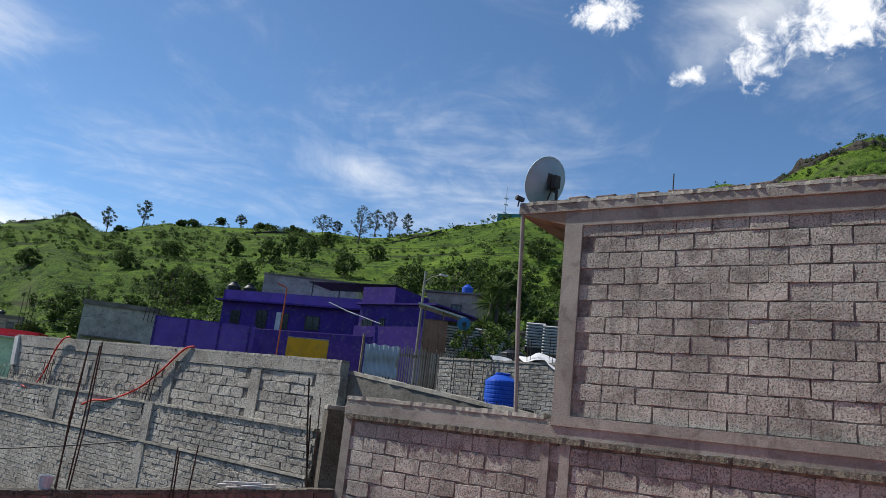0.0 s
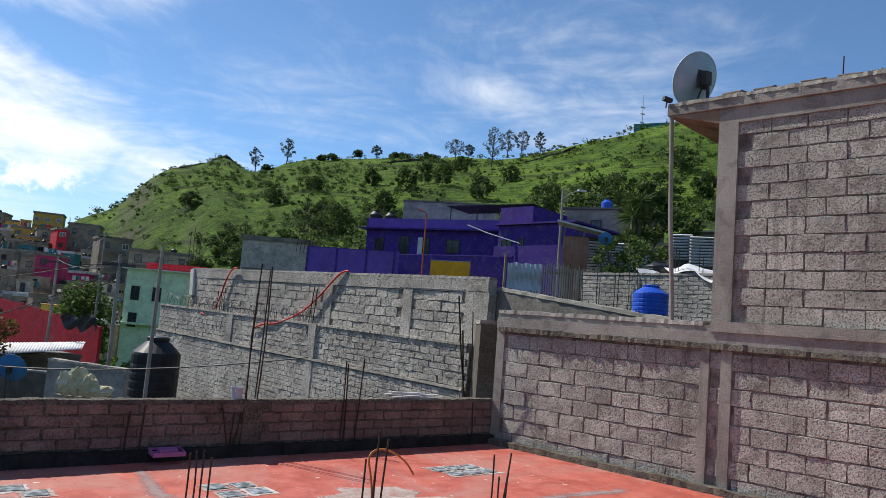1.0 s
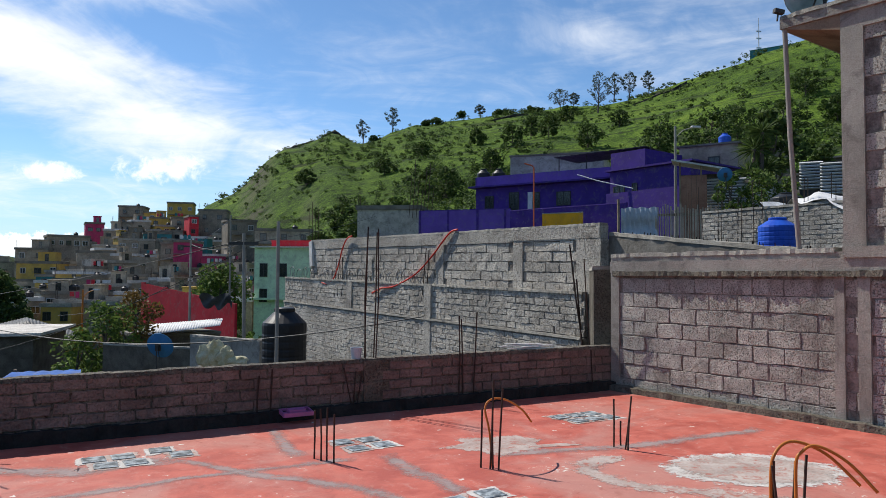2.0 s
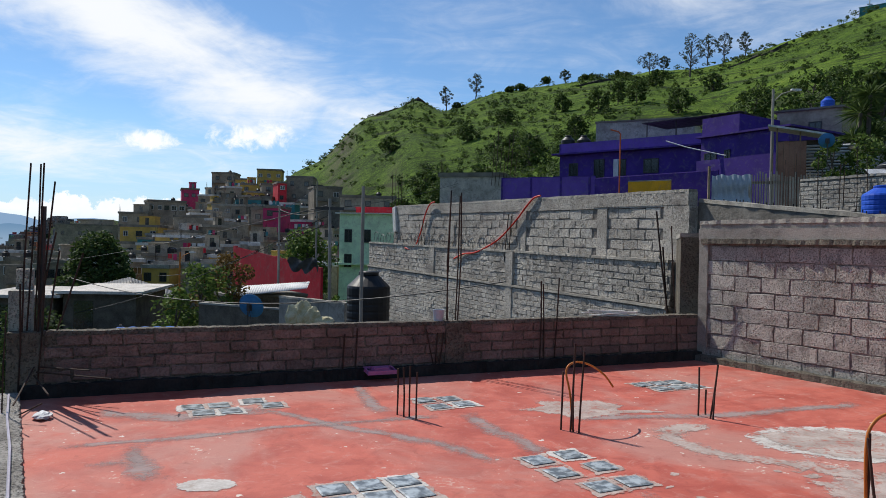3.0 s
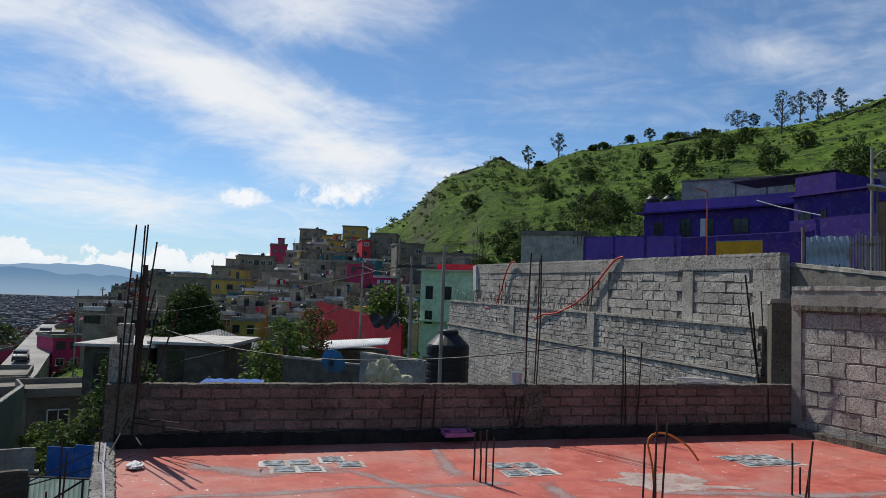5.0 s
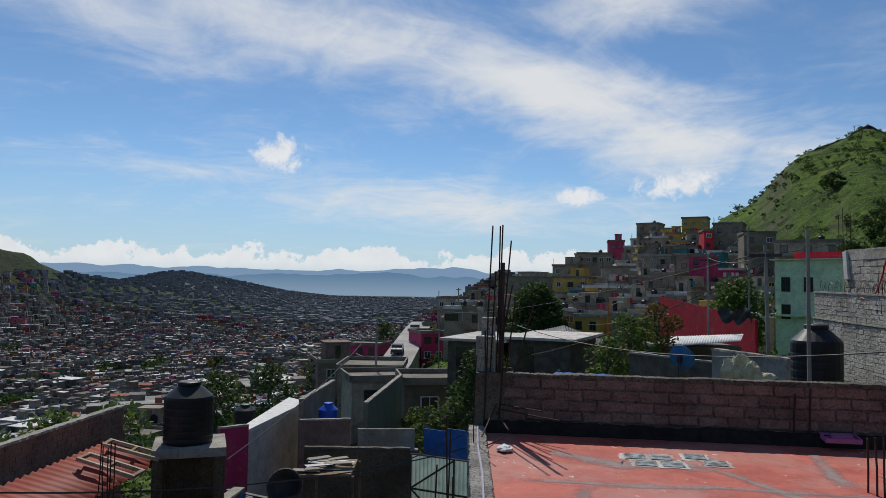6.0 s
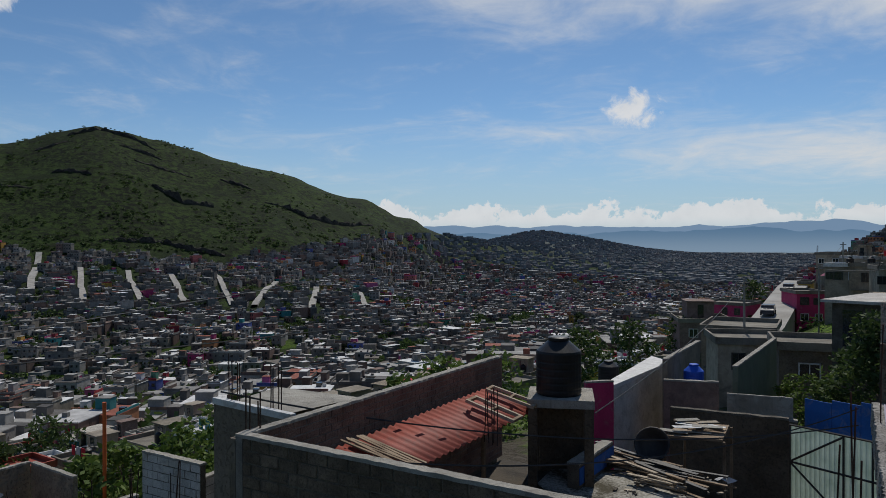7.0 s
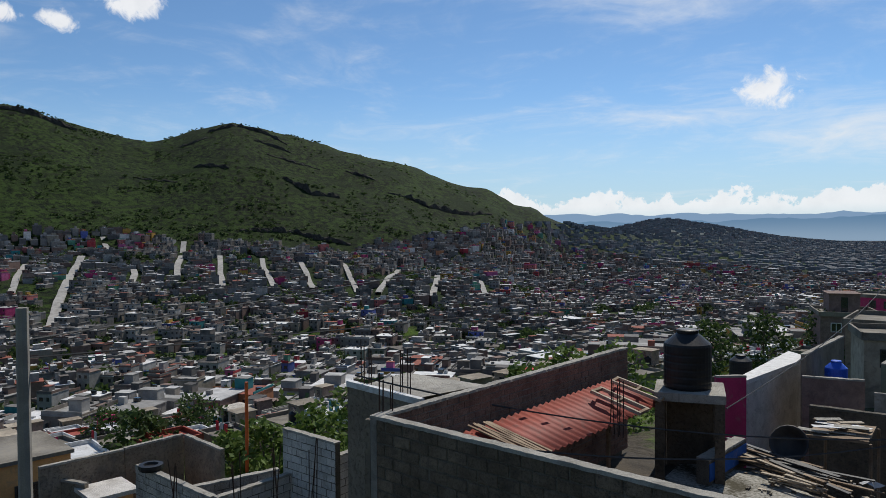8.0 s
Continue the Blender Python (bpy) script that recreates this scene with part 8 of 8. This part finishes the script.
EUC = "tall eucalyptus with open grey-green crown on the ridge"
for i, (b_, r_, h_, sp) in enumerate(((2.9, 322, 11, 2.2), (5.2, 326, 11, 2.8), (18.5, 332, 9.5, 3.6), (19.5, 333, 7, 2.2), (21.4, 300, 17, 3.8), (22.6, 330, 13, 3.2), (23.8, 330, 12.5, 2.8), (25.2, 332, 10.5, 2.0), (12.2, 333, 6, 2.0))):
    tree(b_, r_, None, h_, sp * 1.45, EUC, LEAF_GREY, 100 + i, 26, 34, 0.34, 0.34, "ridge eucalyptus", (0.12, 0.27))
for i, (b_, r_, h_, sp) in enumerate(((3.8, 320, 4.2, 2.6), (29.3, 328, 4.2, 2.8), (9.0, 332, 3.5, 2.4), (10.5, 335, 4, 2.6), (13.6, 335, 5, 2.6), (14.6, 334, 4.2, 2.8), (15.8, 336, 4, 2.5), (8.0, 330, 3, 2.0), (16.8, 333, 3.6, 2.4),
                                      (-1.5, 230, 5.5, 3.2), (4.6, 215, 5.5, 3.6), (7.6, 235, 5, 3.4), (9.5, 150, 8, 4.0), (8.2, 160, 7, 3.2), (13.0, 185, 6, 3.0), (14.8, 215, 7, 3.4), (16.2, 235, 8, 3.0), (17.6, 220, 7, 3.2), (20.6, 190, 6.5, 3.4),
                                      (26.0, 150, 8, 4.2), (29.6, 130, 9, 5.0), (31.5, 160, 8, 4.5), (34.5, 150, 8, 4.6), (12.0, 240, 6, 2.8), (1.5, 140, 6.5, 3.4), (-3.0, 150, 6, 3.2), (3.2, 120, 6.5, 3.2), (5.8, 112, 6, 3.0), (-0.5, 118, 6, 3.0),
                                      (19.0, 260, 6, 3.0), (23.0, 235, 6, 3.0), (36.0, 200, 7, 4.0), (38.0, 170, 6, 3.5), (49.5, 255, 6, 3.5))):
    if r_ > 315:
        h_, sp, b_ = h_ * (0.62 + 0.1 * (i % 4)), sp * (0.9 + 0.22 * (i % 3)), b_ + 0.35 * math.sin(i * 2.3)
    tree(b_, r_, None, h_ * 0.92, sp * 1.12, "dark bushy tree on the green hillside", LEAF_HILL, 200 + i, 24, 62, 0.36, 0.22, "hillside trees", (0.14, 0.42))
tree(34.0, 48, 2.5, 9.2, 1.9, "dense dark tree beside the shacks", LEAF_HILL, 301, 26, 170, 0.2, 0.1)
tree(36.6, 50, 2.5, 7.2, 1.5, "dense dark tree beside the shacks", LEAF_HILL, 302, 16, 130, 0.2, 0.1)
tree(31.3, 41, 2.8, 4.4, 1.0, "leafy shrub beside the shacks", LEAF_BRIGHT, 303, 14, 90, 0.12, 0.1)
tree(33.2, 41, 2.8, 4.3, 1.5, "fresh green shrub beside the shacks", LEAF_BRIGHT, 304, 18, 120, 0.11, 0.1)
tree(34.9, 41, 2.8, 4.0, 1.0, "leafy shrub beside the shacks", LEAF_BRIGHT, 305, 12, 90, 0.11, 0.1)


def yucca(b, r, z0, heads, seed):
    """Stems that end in heads of long stiff blades."""
    r_ = random.Random(seed)
    t_ = thing("yucca", Matrix.Translation(P(b, r, z0)), "tall yucca with heads of long stiff green blades", "yucca")
    stems, blades = Shape(), Shape()
    for x, y, z, rad in heads:
        stems.tube([(x * 0.3, y * 0.3, 0), (x * 0.8, y * 0.8, z * 0.6), (x, y, z)], 0.16, 7, r1=0.1)
        for _ in range(130):
            d_ = Vector((r_.gauss(0, 1), r_.gauss(0, 1), r_.gauss(0.25, 0.8))).normalized()
            sd = d_.cross(Vector((r_.gauss(0, 1), r_.gauss(0, 1), r_.gauss(0, 1)))).normalized() * 0.045
            p, q = Vector((x, y, z)), rad * r_.uniform(0.7, 1.1)
            blades.add([p + d_ * 0.08 - sd * 0.6, p + d_ * q * 0.5 + sd, p + d_ * q + Vector((0, 0, -0.12 * q)), p + d_ * q * 0.5 - sd], [(0, 1, 2, 3)])
    part("stem", stems, BARK, t_)
    part("crown", blades, LEAF_HILL, t_)


yucca(32.6, 44, 2.6, ((0, 0, 6.3, 1.3), (0.8, 0.2, 5.2, 1.1), (-0.5, -0.2, 4.9, 1.0), (0.3, -0.3, 7.2, 1.1)), 9)
tree(-15.6, 38, -6.5, 6.6, 2.0, "tree with green and rusty leaves above the wall", LEAF_BRIGHT, 311, 18, 150, 0.14, 0.25)
tree(-13.6, 39, -6.5, 7.2, 1.7, "tree with rusty brown leaves above the wall", LEAF_WARM, 312, 16, 140, 0.13, 0.25)
tree(-17.3, 37, -6.5, 5.6, 1.5, "slim green tree above the wall", LEAF_BRIGHT, 313, 12, 70, 0.13, 0.25)
tree(-22.2, 92, -9, 10.2, 4.4, "broad dark green tree among houses", LEAF, 314, 30, 200, 0.32, 0.15)
tree(-7.6, 84, -6, 8.4, 3.4, "yellow-green tree behind the red wall", LEAF_BRIGHT, 315, 22, 170, 0.26, 0.15)
tree(-26.2, 33, -7.5, 5.9, 2.0, "dense dark bush beside the terrace", LEAF, 316, 26, 220, 0.14, 0.05)
tree(-28.2, 36, -8.0, 4.5, 1.4, "bright green shrub behind the blue fence", LEAF_BRIGHT, 317, 12, 90, 0.12, 0.05)
tree(-30.0, 38, -8.5, 3.9, 1.5, "low green shrub beside the fence", LEAF_BRIGHT, 321, 14, 90, 0.12, 0.05)
tree(-32.4, 40, -8.6, 3.4, 1.4, "low green shrub beside the fence", LEAF_BRIGHT, 322, 12, 90, 0.12, 0.05)
tree(-34.2, 172, None, 12, 3.6, "dark round tree by the street", LEAF, 318, 16, 70, 0.4, 0.1)
tree(-27.5, 215, None, 8, 4.2, "dark tree at the end of the street", LEAF, 319, 16, 70, 0.45, 0.1)
for i, (b_, r_, h_, sp) in enumerate(((-74.5, 38, 4.5, 2.6), (-77.5, 34, 4.2, 2.2), (-81.5, 33, 4.0, 2.0), (-84.0, 34, 3.6, 1.8), (-58.0, 42, 5.5, 2.6), (-54.0, 46, 5.5, 2.4), (-61.0, 50, 4.5, 2.4), (-90, 62, 5, 3), (-86, 75, 6, 3.5), (-92, 90, 6, 3.5), (-70, 70, 5, 3),
                                      (-47, 75, 7, 3.5), (-43, 82, 7, 3.2), (-39, 95, 7, 3.5))):
    tree(b_, r_, None, h_, sp, "bright green tree among the valley houses" if i < 7 else "dark tree among the valley houses", LEAF_BRIGHT if i < 7 else LEAF, 330 + i, 14, 80, 0.2 if r_ < 50 else 0.3, 0.05, "valley trees")


def scatter_bushes(name, label, b0, b1, r0, r1, count, seed, n, size, scale, mat, keep):
    r_ = random.Random(seed)
    sh = Shape()
    done = 0
    while done < count:
        b_, rr = r_.uniform(b0, b1), math.sqrt(r_.uniform(r0 * r0, r1 * r1))
        c_ = P(b_, rr, 0)
        if not keep(c_, b_, rr, r_):
            done += 0.2
            continue
        z = ground_xy(c_.x, c_.y) - (2.4 if rr > 900 else 0.8 if rr > 700 else 0)
        k_ = scale * r_.choice((0.5, 0.6, 0.8, 1.0, 1.5))
        leaves(sh, [(c_.x + r_.uniform(-1, 1) * k_, c_.y + r_.uniform(-1, 1) * k_, z + k_ * 0.45 * (1 + r_.random()), k_ * r_.uniform(0.6, 1.0)) for _ in range(3)], n, size * (0.7 + 0.3 * k_), r_)
        done += 1
    tagged(part(name, sh, mat), label, "bushes", kind="stuff")


clumpy = lambda c_, b_, rr, r_: noise.noise(c_ * 0.02) + 0.5 * noise.noise(c_ * 0.07) + r_.uniform(-0.3, 0.3) > 0.05
scatter_bushes("hill_bushes", "scattered dark bushes on the near hill", -9, 62, 95, 338, 1300, 5, 26, 0.32, 1.1, LEAF_HILL, clumpy)
scatter_bushes("hill_shrubs", "low fresh green shrubs on the near hill", -9, 62, 80, 338, 1500, 6, 12, 0.3, 0.7, LEAF_BRIGHT, lambda c_, b_, rr, r_: True)
scatter_bushes("far_bushes", "dark bushes dotted over the far hill", -106, -56, 725, 1072, 7000, 7, 14, 0.7, 1.35, LEAF, clumpy)
scatter_bushes("town_trees", "dark trees between the valley houses", -110, -33, 110, 700, 3600, 8, 16, 0.7, 2.4, LEAF, lambda c_, b_, rr, r_: not in_street(b_, rr, 9.0))
scatter_bushes("slope_greenery", "green shrubs between the hillside houses", -32, 14, 30, 200, 420, 9, 22, 0.22, 1.2, LEAF, lambda c_, b_, rr, r_: not (b_ > -3 and rr < 62) and rr > 42)
scatter_bushes("spur_greenery", "green shrubs below the open terrace", -108, -40, 40, 130, 320, 10, 22, 0.22, 1.2, LEAF_BRIGHT, lambda c_, b_, rr, r_: True)

# ---- overhead cables ----


def cable_line(a, b, sag, label="black cable slung overhead between poles", radius=0.018):
    a, b = Vector(a), Vector(b)
    sh = Shape()
    sh.tube([a.lerp(b, i_ / 16) - Vector((0, 0, sag * 4 * (i_ / 16) * (1 - i_ / 16))) for i_ in range(17)], radius, 4)
    tagged(part("cable", sh, DARK_METAL), label, "cable", "overhead cables")


cable_line(P(-5.7, 26, 2.9), P(-30.1, 105, -1.8), 1.0)
cable_line(P(-5.7, 26, 2.6), P(-24, 40, -2.2), 0.5)
cable_line(P(-5.7, 26, 2.3), P(-18.5, 62, -1.4), 0.5)
cable_line(P(-9.8, 45, 3.5), P(-5.7, 26, 2.8), 0.3)
cable_line(P(-9.8, 45, 3.2), P(4, 70, 7.5), 0.4)
cable_line(P(-7.0, 60, 6.2), P(-9.8, 45, 3.4), 0.2)
cable_line(P(-24, 24, 0.35), P(8, 12.6, 0.95), 0.55, "pale cable slung behind the parapet", 0.012)
cable_line(P(-28, 20, -2.4), P(-62, 12, -2.0), 0.5)
cable_line(P(-28, 20, -2.8), P(-75, 14.5, -1.2), 0.6)
cable_line(P(-98.4, 14, -0.4), P(-40, 70, -1.5), 0.5)
cable_line(P(-98.4, 14, -0.1), P(-60, 160, -2.0), 0.4)
cable_line(P(-35.0, 60, -1.4), P(-46, 20, -3.0), 0.6)
cable_line(P(-30.1, 105, -1.7), P(-28.6, 130, 1.2), 0.3)

# ---- the far mountains ----


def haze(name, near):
    """Haze painted as blue glow: an emissive backdrop, deeper blue for the nearer range."""
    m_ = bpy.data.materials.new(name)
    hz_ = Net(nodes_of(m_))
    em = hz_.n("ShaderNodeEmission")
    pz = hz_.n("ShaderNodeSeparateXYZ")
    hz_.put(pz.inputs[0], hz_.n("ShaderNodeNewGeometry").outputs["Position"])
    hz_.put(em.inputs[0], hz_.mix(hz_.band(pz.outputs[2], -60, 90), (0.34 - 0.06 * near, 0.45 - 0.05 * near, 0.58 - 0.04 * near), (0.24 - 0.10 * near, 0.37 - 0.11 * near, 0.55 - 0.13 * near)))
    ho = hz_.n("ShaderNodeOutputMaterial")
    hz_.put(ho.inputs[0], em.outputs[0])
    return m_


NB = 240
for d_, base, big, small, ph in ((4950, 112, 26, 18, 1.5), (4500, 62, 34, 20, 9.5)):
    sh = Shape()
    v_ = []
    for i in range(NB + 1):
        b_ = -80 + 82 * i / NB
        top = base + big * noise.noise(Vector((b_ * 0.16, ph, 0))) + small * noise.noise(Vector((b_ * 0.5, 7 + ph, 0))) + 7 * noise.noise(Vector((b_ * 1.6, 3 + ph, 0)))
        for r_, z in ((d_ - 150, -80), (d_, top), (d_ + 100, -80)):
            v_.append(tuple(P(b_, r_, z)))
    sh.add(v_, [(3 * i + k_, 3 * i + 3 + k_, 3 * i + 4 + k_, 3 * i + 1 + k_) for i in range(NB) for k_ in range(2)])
    tagged(part("backdrop", sh, haze("mountain_haze", 0.0 if d_ > 4600 else 1.0)), "blue distant mountain ranges beyond the plain" if d_ > 4600 else "nearer blue hills across the plain", "mountains", kind="structure")
